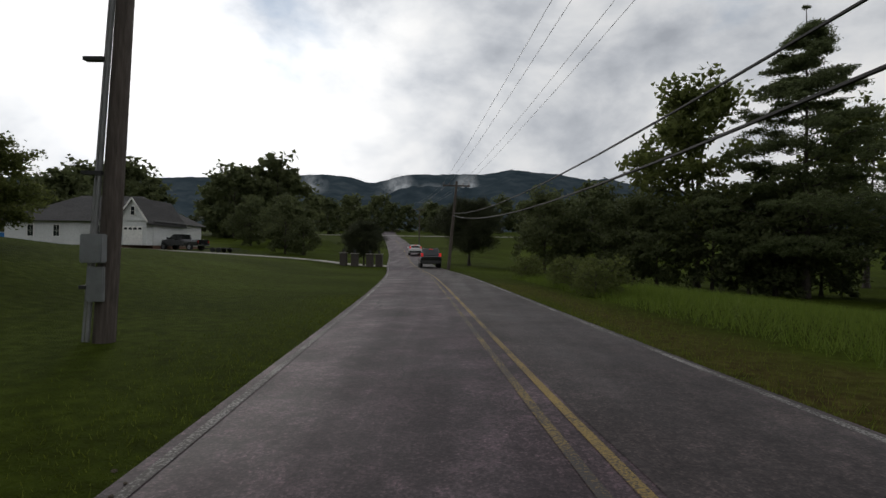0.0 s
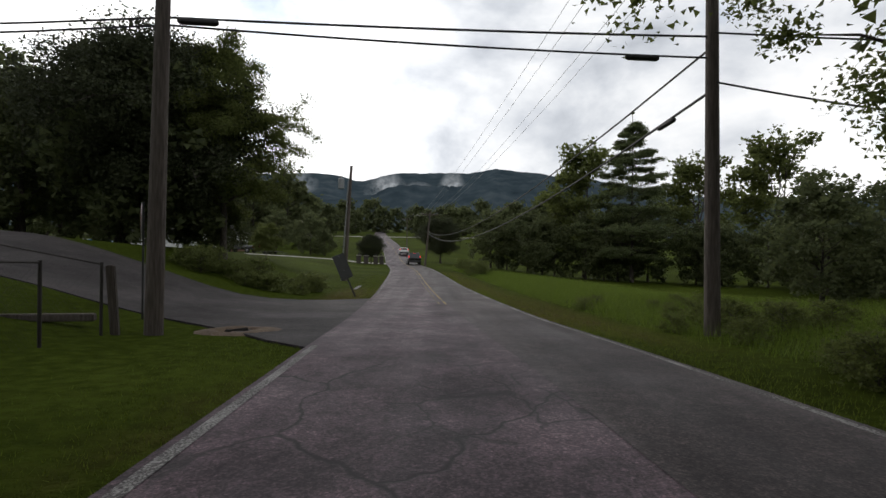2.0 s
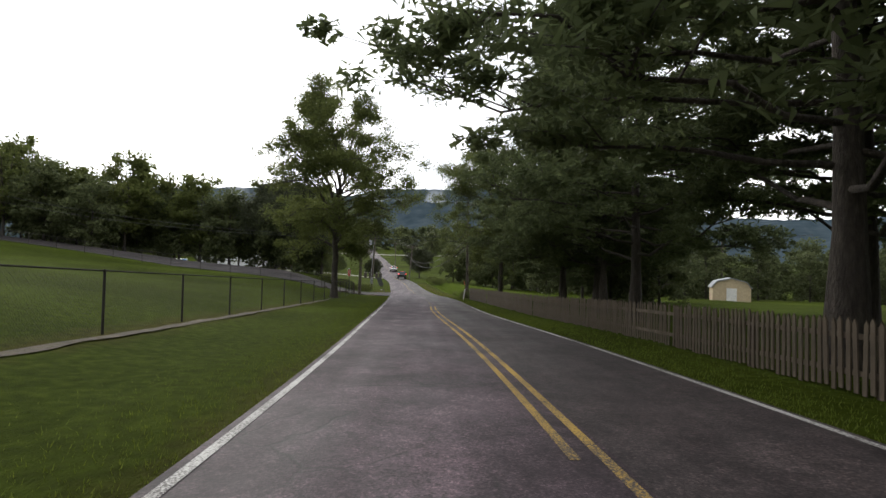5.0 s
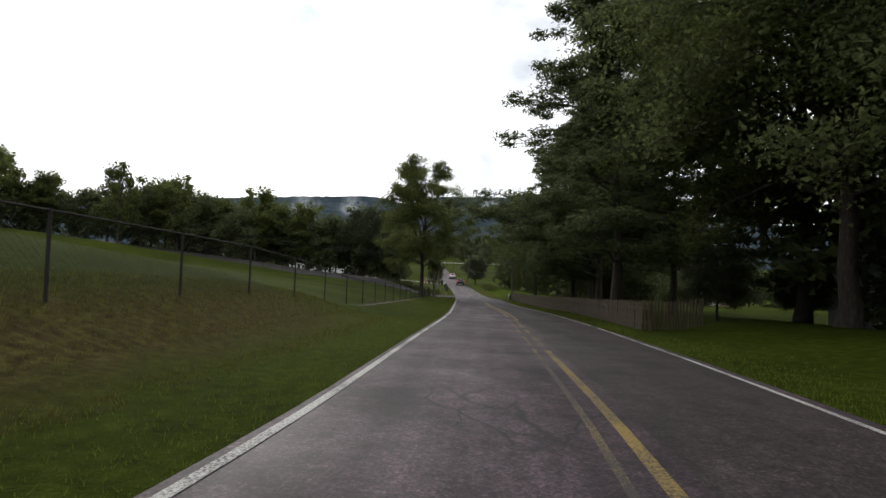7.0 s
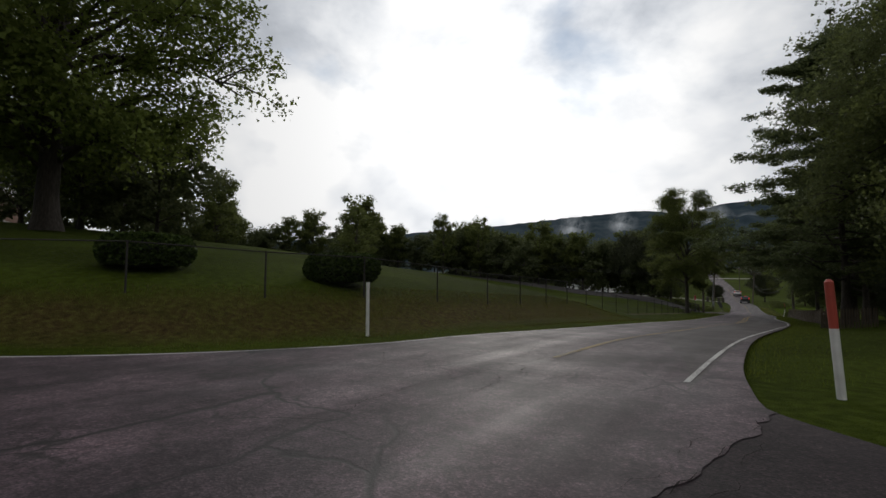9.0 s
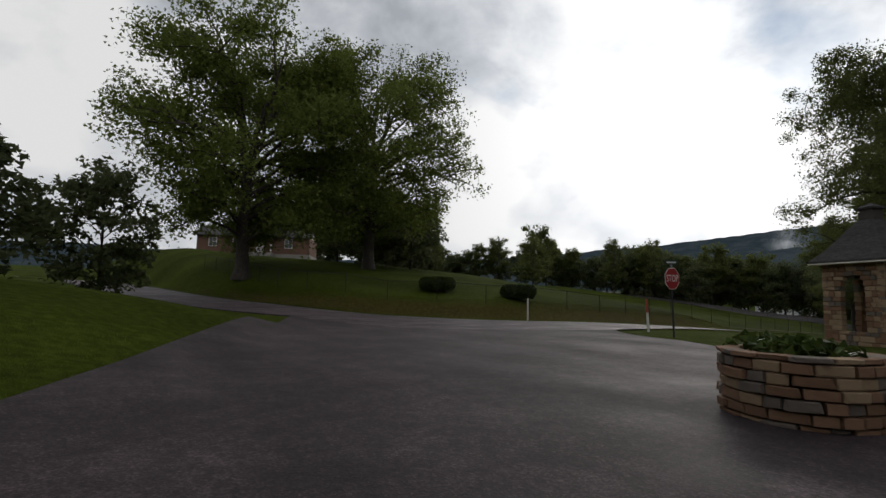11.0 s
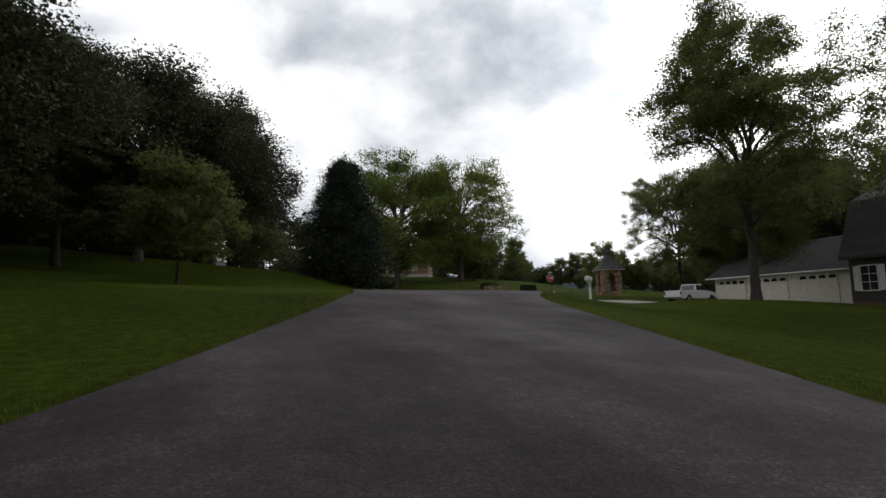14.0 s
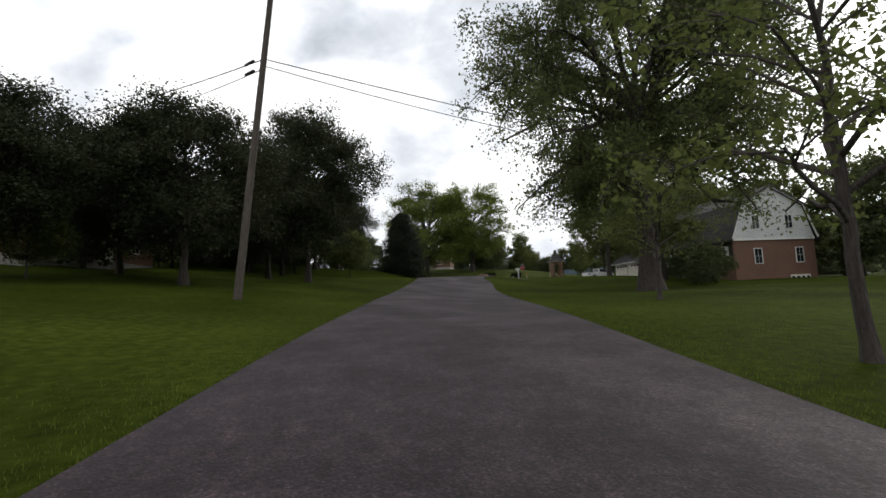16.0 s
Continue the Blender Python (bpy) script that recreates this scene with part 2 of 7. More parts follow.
    L(ramp(fine.outputs["Distance"], [(0.0, (0.9, 0.9, 0.9)), (0.012, (0.6, 0.6, 0.6)), (0.026, (0, 0, 0))]), net.inputs[0])
    L(ramp(noise_at(0.34, 5), [(crack + 0.05, (0, 0, 0)), (crack + 0.14, (1, 1, 1))]), net.inputs[1])
    both = N("ShaderNodeMath")
    both.operation = "MAXIMUM"
    L(mul.outputs[0], both.inputs[0]), L(net.outputs[0], both.inputs[1])
    mul = both
    cx = N("ShaderNodeMix")
    cx.data_type = "RGBA"
    L(mul.outputs[0], cx.inputs[0])
    L(col, cx.inputs[6])
    cx.inputs[7].default_value = (0.012, 0.011, 0.011, 1)
    L(cx.outputs[2], b.inputs["Base Color"])
    b.inputs["Specular IOR Level"].default_value = 0.27 if spalled else 0.25
    rr_ = ramp(patch, [(0.36, (rough + 0.08,) * 3), (0.64, (rough - 0.10,) * 3)])
    L(rr_, b.inputs["Roughness"])
    sub = N("ShaderNodeMath")
    sub.operation = "SUBTRACT"
    L(mixed(0.6, grain, stone.outputs["Distance"]), sub.inputs[0]), L(mul.outputs[0], sub.inputs[1])
    bp = N("ShaderNodeBump")
    bp.inputs["Strength"].default_value, bp.inputs["Distance"].default_value = 0.32, 0.006
    L(sub.outputs[0], bp.inputs["Height"]), L(bp.outputs[0], b.inputs["Normal"])
    return m


M["asphalt"] = asphalt_material("worn_asphalt", ((0.0245, 0.0175, 0.0212), (0.049, 0.0352, 0.0422), (0.089, 0.066, 0.077)), (1.6, 0.08, 1), 0.47, 0.72, True)
M["asphalt_lane"] = asphalt_material("newer_lane_asphalt", ((0.0205, 0.0165, 0.0168), (0.034, 0.0275, 0.0280), (0.053, 0.0430, 0.0435)), (1.6, 0.08, 1), 0.62, 0.70)
M["asphalt_street"] = asphalt_material("street_asphalt", ((0.012, 0.0105, 0.011), (0.024, 0.021, 0.021), (0.042, 0.037, 0.037)), (0.2, 0.5, 1), 0.58, 0.8)
M["asphalt_dark"] = asphalt_material("dark_asphalt", ((0.0125, 0.0088, 0.0104), (0.0255, 0.0182, 0.0212), (0.048, 0.0352, 0.040)), (0.10, 0.6, 1), 0.70, 0.80)
def paint_material(name, paint, worn):
    """Road paint rubbed through to the asphalt; worn is the share that is gone."""
    m = bpy.data.materials.new(name)
    m.use_nodes = True
    nt = m.node_tree
    N, L = nt.nodes.new, nt.links.new
    b = nt.nodes["Principled BSDF"]
    tc, mx = N("ShaderNodeTexCoord"), N("ShaderNodeMix")
    n1, n2, n3 = N("ShaderNodeTexNoise"), N("ShaderNodeTexNoise"), N("ShaderNodeTexNoise")
    for n, sc, dt in ((n1, 55, 7), (n2, 0.9, 4), (n3, 60, 3)):
        n.inputs["Scale"].default_value, n.inputs["Detail"].default_value = sc, dt
        L(tc.outputs["Object"], n.inputs["Vector"])
    mx.inputs[0].default_value = 0.42
    L(n1.outputs["Fac"], mx.inputs[2]), L(n2.outputs["Fac"], mx.inputs[3])
    r, k = N("ShaderNodeValToRGB"), N("ShaderNodeMix")
    r.color_ramp.elements[0].position, r.color_ramp.elements[1].position = 0.34 + worn * 0.3, 0.50 + worn * 0.3
    L(mx.outputs[0], r.inputs[0])
    k.data_type = "RGBA"
    k.inputs[6].default_value, k.inputs[7].default_value = (0.045, 0.039, 0.038, 1), (*paint, 1)
    L(r.outputs[0], k.inputs[0]), L(k.outputs[2], b.inputs["Base Color"])
    b.inputs["Roughness"].default_value = 0.75
    b.inputs["Specular IOR Level"].default_value = 0.3
    bp = N("ShaderNodeBump")
    bp.inputs["Strength"].default_value, bp.inputs["Distance"].default_value = 0.3, 0.01
    L(n3.outputs["Fac"], bp.inputs["Height"]), L(bp.outputs[0], b.inputs["Normal"])
    return m


M["white_line"] = paint_material("white_road_paint", (0.43, 0.42, 0.40), 0.14)
M["white_worn"] = paint_material("worn_white_road_paint", (0.30, 0.29, 0.28), 0.46)
M["yellow_line"] = paint_material("yellow_road_paint", (0.34, 0.215, 0.04), 0.16)
M["yellow_mid"] = paint_material("rubbed_yellow_road_paint", (0.24, 0.165, 0.045), 0.25)
M["yellow_worn"] = paint_material("faded_yellow_road_paint", (0.24, 0.165, 0.045), 0.50)
M["concrete"] = material("concrete", ((0.19, 0.175, 0.155), (0.27, 0.255, 0.23), (0.35, 0.33, 0.30)), 6, 0.85, 0.3, 40)
M["pole_wood"] = material("weathered_pole_wood", ((0.040, 0.031, 0.025), (0.078, 0.062, 0.052), (0.125, 0.104, 0.088)), 5, 0.9, 0.5, 20, stretch=(6, 6, 0.6))
M["bark"] = material("bark", ((0.022, 0.017, 0.014), (0.046, 0.037, 0.030), (0.085, 0.070, 0.059)), 6, 0.95, 0.9, 16, stretch=(3, 3, 0.7))
# the blue-grey tint paints aerial haze into the far woods' colour
M["hill"] = material("hazed_wooded_hill", ((0.021, 0.032, 0.040), (0.037, 0.052, 0.062), (0.060, 0.075, 0.084)), 0.045, 1.0, 0.0, spec=0.0)
M["leaf"] = leaf_material("leaf_green", (0.070, 0.086, 0.027), (0.138, 0.158, 0.048), 0.58)
M["leaf_mid"] = leaf_material("leaf_mid_green", (0.074, 0.089, 0.036), (0.138, 0.160, 0.060), 0.55)
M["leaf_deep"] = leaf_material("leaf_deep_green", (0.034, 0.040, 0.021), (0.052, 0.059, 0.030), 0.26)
M["leaf_light"] = leaf_material("leaf_light_green", (0.092, 0.122, 0.026), (0.165, 0.20, 0.046), 0.44)
M["leaf_dark"] = leaf_material("leaf_dark_green", (0.060, 0.074, 0.034), (0.118, 0.134, 0.058), 0.5)
M["needle"] = leaf_material("needle_green", (0.062, 0.078, 0.036), (0.125, 0.150, 0.064), 0.5)
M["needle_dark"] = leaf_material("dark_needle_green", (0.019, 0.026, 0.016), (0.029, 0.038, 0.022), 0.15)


# ---- the lie of the land ----
MAIN_Z = ((300, 15.0), (180, 8.0), (100, 2.6), (75, 0.7), (50, -0.2), (25, -0.2), (0, -0.05), (-13, 0.26), (-20, 0.6), (-33, 1.17), (-46, 1.73), (-59, 2.34), (-81, 3.47), (-90, 3.68), (-140, 3.9))
SIDE_Z = ((-30, 4.7), (0, 3.7), (12, 3.76), (24, 3.64), (34, 3.22), (40, 2.5), (46, 1.92), (58, 1.0), (73, 0.3), (82, -0.32), (110, -2.6))
MAIN_X = ((300, -30.0), (180, -20.0), (100, -8.8), (75, -5.4), (50, -2.7), (25, 0.1), (0, 1.72), (-13, 2.4), (-29, 3.1), (-45, 3.42), (-60, 3.65), (-77, 3.3), (-82, 3.1), (-140, 2.0))
EDGE_X = ((300, -34.0), (50, -6.0), (0, -1.4), (-13, -0.7), (-45, 0.3), (-82, 0.0), (-88, -1.2), (-91, -2.8), (-94, -5.4), (-97, -10.0), (-99.5, -17.0), (-101.5, -31.0), (-104, -60.0), (-110, -130.0))


def table_at(table, v):
    """Smooth reading of a table of (position, value)."""
    rows = sorted(table)
    if v <= rows[0][0]:
        return rows[0][1]
    for (a, fa), (b, fb) in zip(rows, rows[1:]):
        if v <= b:
            k = rows.index((a, fa))
            prev, nxt = rows[max(0, k - 1)], rows[min(len(rows) - 1, k + 2)]
            ma = (fb - prev[1]) / (b - prev[0])
            mb = (nxt[1] - fa) / (nxt[0] - a)
            t, h = (v - a) / (b - a), b - a
            return ((2 * t**3 - 3 * t**2 + 1) * fa + (t**3 - 2 * t**2 + t) * h * ma + (3 * t**2 - 2 * t**3) * fb + (t**3 - t**2) * h * mb)
    return rows[-1][1]


def smooth(a, b, v):
    t = min(1.0, max(0.0, (v - a) / (b - a)))
    return t * t * (3 - 2 * t)


SIDE_X = ((10, -100.9), (20, -106.2), (34, -113.8), (45, -117.2), (58, -121.2), (73, -125.8), (82, -128.6), (110, -137.5))


def side_y(x):
    """The side road's middle."""
    return table_at(SIDE_X, x) if x > 10 else -100.9 + (10 - x) * 0.62


def ground(x, y):
    dm = abs(x - table_at(MAIN_X, y)) if y > -92 else math.hypot(x - 3.2, y + 92)
    ys = side_y(x)
    ds = abs(y - ys) * 0.93 if x > 4 else math.hypot(x - 4, y - side_y(4))
    zm, zs = table_at(MAIN_Z, y), table_at(SIDE_Z, x)
    wm, ws = 1 / (dm + 2.5) ** 2.2, 1 / (ds + 2.5) ** 2.2
    z = (zm * wm + zs * ws) / (wm + ws)
    # hill to the west of the main road
    west = max(0.0, table_at(EDGE_X, y) - x)
    k = 0.058 + 0.032 * smooth(6, -14, y) + 0.05 * smooth(-30, -62, y)
    far = 70.0 * (1 - math.exp(-min(west, 160.0) / 70.0))
    z += k * far * smooth(0, 7, west) * (1 - smooth(30, 130, y))
    z += 0.028 * max(0.0, min(60.0, -x)) * smooth(-90, -99, y)
    # the street lies on a side slope and climbs the hill a little above the field
    z += (0.55 * smooth(3, 12, west) + 0.052 * max(0.0, min(west, 60.0) - 22.0)) * smooth(-34, -16, y) * (1 - smooth(2, 26, y))
    z += 0.8 * smooth(-3.4, 3.4, y + 13.2 + 0.16 * x) * smooth(3, 12, west) * (1 - smooth(10, 60, y))
    z += 0.62 * smooth(1.2, 4.6, west) * smooth(-58, -70, y) * (1 - smooth(-94, -99, y))
    # the field to the east falls away beyond the street
    east = max(0.0, x - table_at(MAIN_X, y) - 4.0)
    z -= 1.8 * smooth(0, 24, east) * smooth(-12, 8, y) * (1 - smooth(70, 110, y))
    # lawns to the south of the side road
    south = max(0.0, (ys - 3.0) - y) if x > 2 else 0.0
    rise = 0.17 - 0.14 * smooth(18, 27, x) + 0.055 * smooth(36, 44, x)
    z += rise * min(south, 8.0) * smooth(0, 5, south) + 0.085 * max(0.0, min(south, 40.0) - 8.0) * (1 - smooth(60, 100, x) * 0.4)
    north = max(0.0, y - (ys + 3.2)) if x > 30 else 0.0
    z -= 0.02 * min(north, 30.0)
    z += 0.75 * smooth(23, 31, x) * (1 - smooth(44, 60, x)) * smooth(6, 14, north) * (1 - 0.4 * smooth(20, 30, north))
    z += 0.35 * smooth(1.5, 6, x - table_at(MAIN_X, y) - 2.5) * smooth(-50, -60, y) * (1 - smooth(-74, -84, y)) * (1 - smooth(12, 20, x))
    z -= 0.9 * smooth(15.5, 21, x) * smooth(1.5, 11, y - ys - 4) * (1 - smooth(44, 62, x)) * smooth(-40, -75, y)
    # the yards behind the picket fence lie a little below the road
    z -= 0.15 * smooth(0.8, 3.0, x - table_at(MAIN_X, y) - 2.5) * smooth(-25, -34, y) * (1 - smooth(-42, -51, y)) * (1 - smooth(14, 20, x))
    return z


def part(name, bm, mat, parent=None, label="", smooth_faces=False):
    """Links a bmesh as one mesh object under a thing or a part."""
    me = bpy.data.meshes.new(name)
    bm.to_mesh(me)
    bm.free()
    return part_mesh(name, me, mat, parent, label, smooth_faces)


def part_mesh(name, me, mat, parent=None, label="", smooth_faces=False):
    if mat is not None:
        me.materials.append(mat)
    if smooth_faces:
        me.polygons.foreach_set("use_smooth", [True] * len(me.polygons))
    ob = new(name, me)
    if parent is not None:
        ob.parent = parent
    if label:
        ob["label"] = label
    return ob


def from_arrays(name, verts, faces):
    me = bpy.data.meshes.new(name)
    me.from_pydata([tuple(v) for v in verts], [], [tuple(f) for f in faces])
    me.update()
    return me


def thing(name, x=0, y=0, z=0, rz=0, label="", category="", group=""):
    ob = new(name)
    ob.empty_display_size = 0.2
    ob.matrix_world = pose(x, y, z, 0, 0, rz)
    return tagged(ob, label, category, group)


def box(bm, x0, x1, y0, y1, z0, z1, bevel=0.0):
    r = bmesh.ops.create_cube(bm, size=1.0, matrix=Matrix.LocRotScale(((x0 + x1) / 2, (y0 + y1) / 2, (z0 + z1) / 2), None, (x1 - x0, y1 - y0, z1 - z0)))
    if bevel:
        es = {e for v in r["verts"] for e in v.link_edges}
        bmesh.ops.bevel(bm, geom=list(es), offset=bevel, segments=2, affect="EDGES", clamp_overlap=True)
    return r["verts"]


def boxed(*a, bevel=0.0):
    bm = bmesh.new()
    box(bm, *a, bevel=bevel)
    return bm


def cyl(bm, p, q, r0, r1=None, n=10):
    """A tapered round bar from p to q."""
    p, q = Vector(p), Vector(q)
    d = q - p
    m = Matrix.Translation((p + q) / 2) @ d.to_track_quat("Z", "Y").to_matrix().to_4x4()
    return bmesh.ops.create_cone(bm, cap_ends=True, segments=n, radius1=r0, radius2=r0 if r1 is None else r1, depth=d.length, matrix=m)["verts"]


def rod(*a, **k):
    bm = bmesh.new()
    cyl(bm, *a, **k)
    return bm


def prism(outline, y0, y1):
    """An outline in x and z pushed from y0 to y1."""
    bm = bmesh.new()
    a = [bm.verts.new((x, y0, z)) for x, z in outline]
    b = [bm.verts.new((x, y1, z)) for x, z in outline]
    bm.faces.new(a)
    bm.faces.new(list(reversed(b)))
    for k in range(len(a)):
        j = (k + 1) % len(a)
        bm.faces.new((a[j], a[k], b[k], b[j]))
    bmesh.ops.recalc_face_normals(bm, faces=bm.faces)
    return bm


def bare_soil(x, y):
    """How worn the turf is: the bank inside the bend, and a strip along the west edge of the road."""
    w = table_at(EDGE_X, y) - x
    bank = smooth(0.6, 1.8, w) * (1 - smooth(3.0, 5.0, w)) * smooth(-104, -98, y) * (1 - smooth(-72, -60, y))
    strip_w = (1 - smooth(0.8, 2.2, w)) * smooth(-0.8, 0.0, w) * smooth(-10, -8, y) * (1 - smooth(-3, 3, y)) * 0.9
    east = x - table_at(MAIN_X, y) - table_at(RIGHT_OFF, y)
    litter = smooth(0.0, 0.3, east) * (1 - smooth(1.1, 2.6, east)) * smooth(-24, -14, y) * (1 - smooth(16, 30, y)) * 0.85
    rim = table_at(MAIN_X, y) + table_at(LEFT_OFF, y) - 0.12 - x
    dirt = smooth(-0.5, 0.0, rim) * (1 - smooth(0.1, 0.7, rim)) * smooth(-88, -84, y) * (1 - smooth(-22, -19, y)) * 0.6
    ditch = smooth(2.3, 2.9, w) * (1 - smooth(3.3, 4.1, w)) * smooth(-62, -56, y) * (1 - smooth(-38, -32, y)) * 0.75
    return max(bank, strip_w, litter, ditch, dirt)


def make_ground():
    def axis(a, b, step, far):
        fine = list(np.arange(a, b + step * 0.5, step))
        lo, hi, s = [], [], step
        v = a
        while v > -far:
            s *= 1.22
            v -= s
            lo.append(v)
        v, s = b, step
        while v < far:
            s *= 1.22
            v += s
            hi.append(v)
        return lo[::-1] + fine + hi
    xs, ys = axis(-34, 92, 1.0, 2600), axis(-146, 30, 1.0, 2600)
    verts = []
    for y in ys:
        for x in xs:
            z = ground(max(-420, min(300, x)), max(-260, min(330, y)))
            off_main, off_side = abs(x - table_at(MAIN_X, y)) if y > -90 else 9.0, abs(y - side_y(x)) if x > 3 else 9.0
            z += 0.05 * noise.noise((x * 0.3, y * 0.3, 0)) * smooth(3.5, 9, min(off_main, off_side))
            z -= 0.07 * (1 - smooth(1.2, 2.4, min(off_main, off_side)))      # the road bed
            verts.append((x, y, z))
    n = len(xs)
    faces = [(j * n + i, j * n + i + 1, (j + 1) * n + i + 1, (j + 1) * n + i) for j in range(len(ys) - 1) for i in range(n - 1)]
    me = from_arrays("ground", verts, faces)
    bare = me.attributes.new("bare", "FLOAT", "POINT")
    bare.data.foreach_set("value", [bare_soil(v[0], v[1]) for v in verts])
    ob = part_mesh("ground", me, M["ground"], smooth_faces=True)
    return tagged(ob, "rolling mown green lawns and meadow beside the roads", "ground", kind="structure")


def strip(name, left, right, mat, lift, label, category, parent=None, skirt=0.12, cross=6):
    """A sheet between two rows of plan points, laid on the land; its rim turns down into the soil."""
    verts, faces = [], []
    cols = cross + 1
    for (lx, ly), (rx, ry) in zip(left, right):
        for k in range(cols):
            f = k / cross
            x, y = lx + (rx - lx) * f, ly + (ry - ly) * f
            verts.append((x, y, ground(x, y) + lift))
    rows = len(left)
    for j in range(rows - 1):
        for k in range(cols - 1):
            a = j * cols + k
            faces.append((a, a + 1, a + cols + 1, a + cols))
    tops = len(faces)
    if skirt:
        for k in (0, cols - 1):
            base = len(verts)
            for j in range(rows):
                x, y, z = verts[j * cols + k]
                verts += [(x, y, z), (x, y, z - skirt)]
            faces += [(base + 2 * j, base + 2 * j + 1, base + 2 * j + 3, base + 2 * j + 2) for j in range(rows - 1)]
    me = from_arrays(name, verts, faces)
    ob = part_mesh(name, me, mat, parent)
    me.polygons.foreach_set("use_smooth", [k < tops for k in range(len(faces))])
    if parent is None:
        tagged(ob, label, category, kind="structure")
    return ob


BEND = ((3.1, -82.0), (2.6, -86.0), (1.5, -89.6), (-0.6, -93.1), (-3.6, -96.4), (-8.0, -99.5), (-14.0, -102.0), (-24.0, -104.3), (-40.0, -106.5), (-75.0, -109.5))   # the main road swings west


def glide(points, step):
    """A smooth row of plan points through the given ones."""
    pts = [Vector(p) for p in points]
    out = []
    for k in range(len(pts) - 1):
        p0, p1, p2, p3 = pts[max(0, k - 1)], pts[k], pts[k + 1], pts[min(len(pts) - 1, k + 2)]
        n = max(1, int((p2 - p1).length / step))
        for j in range(n):
            t = j / n
            out.append(0.5 * ((2 * p1) + (p2 - p0) * t + (2 * p0 - 5 * p1 + 4 * p2 - p3) * t * t + (3 * p1 - p0 - 3 * p2 + p3) * t**3))
    return out + [pts[-1]]


LEFT_OFF = ((60, -2.5), (8, -2.42), (-13, -2.4), (-24, -2.49), (-29, -2.5), (-42, -2.49), (-54, -2.52), (-70, -2.5), (-77, -2.44), (-79.5, -2.47), (-82.5, -2.62), (-86, -2.82), (-89, -2.55), (-100, -2.5))
RIGHT_OFF = ((60, 2.1), (4, 2.0), (-26, 2.42), (-42, 2.22), (-54, 2.6), (-62, 2.62), (-66, 2.53), (-70, 2.4), (-73, 2.3), (-77, 2.09), (-80, 1.98), (-83, 1.93), (-88, 1.9), (-100, 2.3))
YELLOW_OFF = ((60, 0.0), (3, 0.0), (-29, 0.34), (-36, 0.24), (-42, 0.05), (-54, 0.22), (-70, 0.1), (-77, 0.02), (-80, -0.05), (-83, -0.05), (-88, -0.1), (-100, -0.1))


def main_path(off, y_from=330.0, step=1.0, table=None):
    """Plan points along the main road, off metres to the east of its middle."""
    mid, y = [], y_from
    while y > -81.4:
        mid.append(Vector((table_at(MAIN_X, y), y)))
        y -= step * (4 if y > 60 else 1)
    mid += glide(BEND, step)
    pts = []
    for k, p in enumerate(mid):
        d = (mid[min(k + 1, len(mid) - 1)] - mid[max(k - 1, 0)]).normalized()
        o = off + (table_at(table, p.y) if table else 0.0)
        pts.append((p.x - d.y * o, p.y + d.x * o))
    return pts


# ---- ground, hills and roads ----
make_ground()


def make_hills():
    """Wooded ridges all round the valley, as one sheet of slopes."""
    RIDGE = ((-180, 4.0), (-120, 4.5), (-70, 5.0), (-40, 5.2), (-30, 6.0), (-22, 7.4), (-14.8, 8.6), (-7.5, 9.6), (-4, 9.2), (1, 9.1), (5, 8.9), (8.6, 7.9), (11, 8.5),
             (14, 8.7), (20, 8.2), (26, 7.7), (32, 7.0), (38, 6.5), (46, 5.8), (60, 4.6), (75, 4.4), (90, 4.5), (140, 4.0), (180, 4.0))
    verts, faces = [], []
    rs = (430, 520, 600, 680, 745, 800, 845, 885, 920, 945, 965, 1000, 1080, 1300)
    az = np.arange(-180, 180.01, 0.4)
    for a in az:
        top = 930 * math.tan(radians(table_at(RIDGE, a)))
        for r in rs:
            f = smooth(410, 955, r) ** 1.15 if r <= 945 else 1 - 0.3 * (r - 945) / 355
            x, y = -math.sin(radians(a)) * r, math.cos(radians(a)) * r
            rough = noise.noise((x * 0.018, y * 0.018, 1)) * 11 * f + noise.noise((x * 0.09, y * 0.09, 4)) * 4.5 + noise.noise((x * 0.006, y * 0.006, 9)) * 18 * f * (1 - f) * 3
            verts.append((x, y, 2 + (top - 2) * f + rough * (1.0 if r < 880 else 0.4)))
    n = len(rs)
    for i in range(len(az) - 1):
        for j in range(n - 1):
            a = i * n + j
            faces.append((a, a + n, a + n + 1, a + 1))
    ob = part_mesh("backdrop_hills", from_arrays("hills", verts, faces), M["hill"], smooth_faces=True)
    tagged(ob, "distant dark wooded ridge with blue haze in its colour, across the valley", "hill", kind="structure")


make_hills()


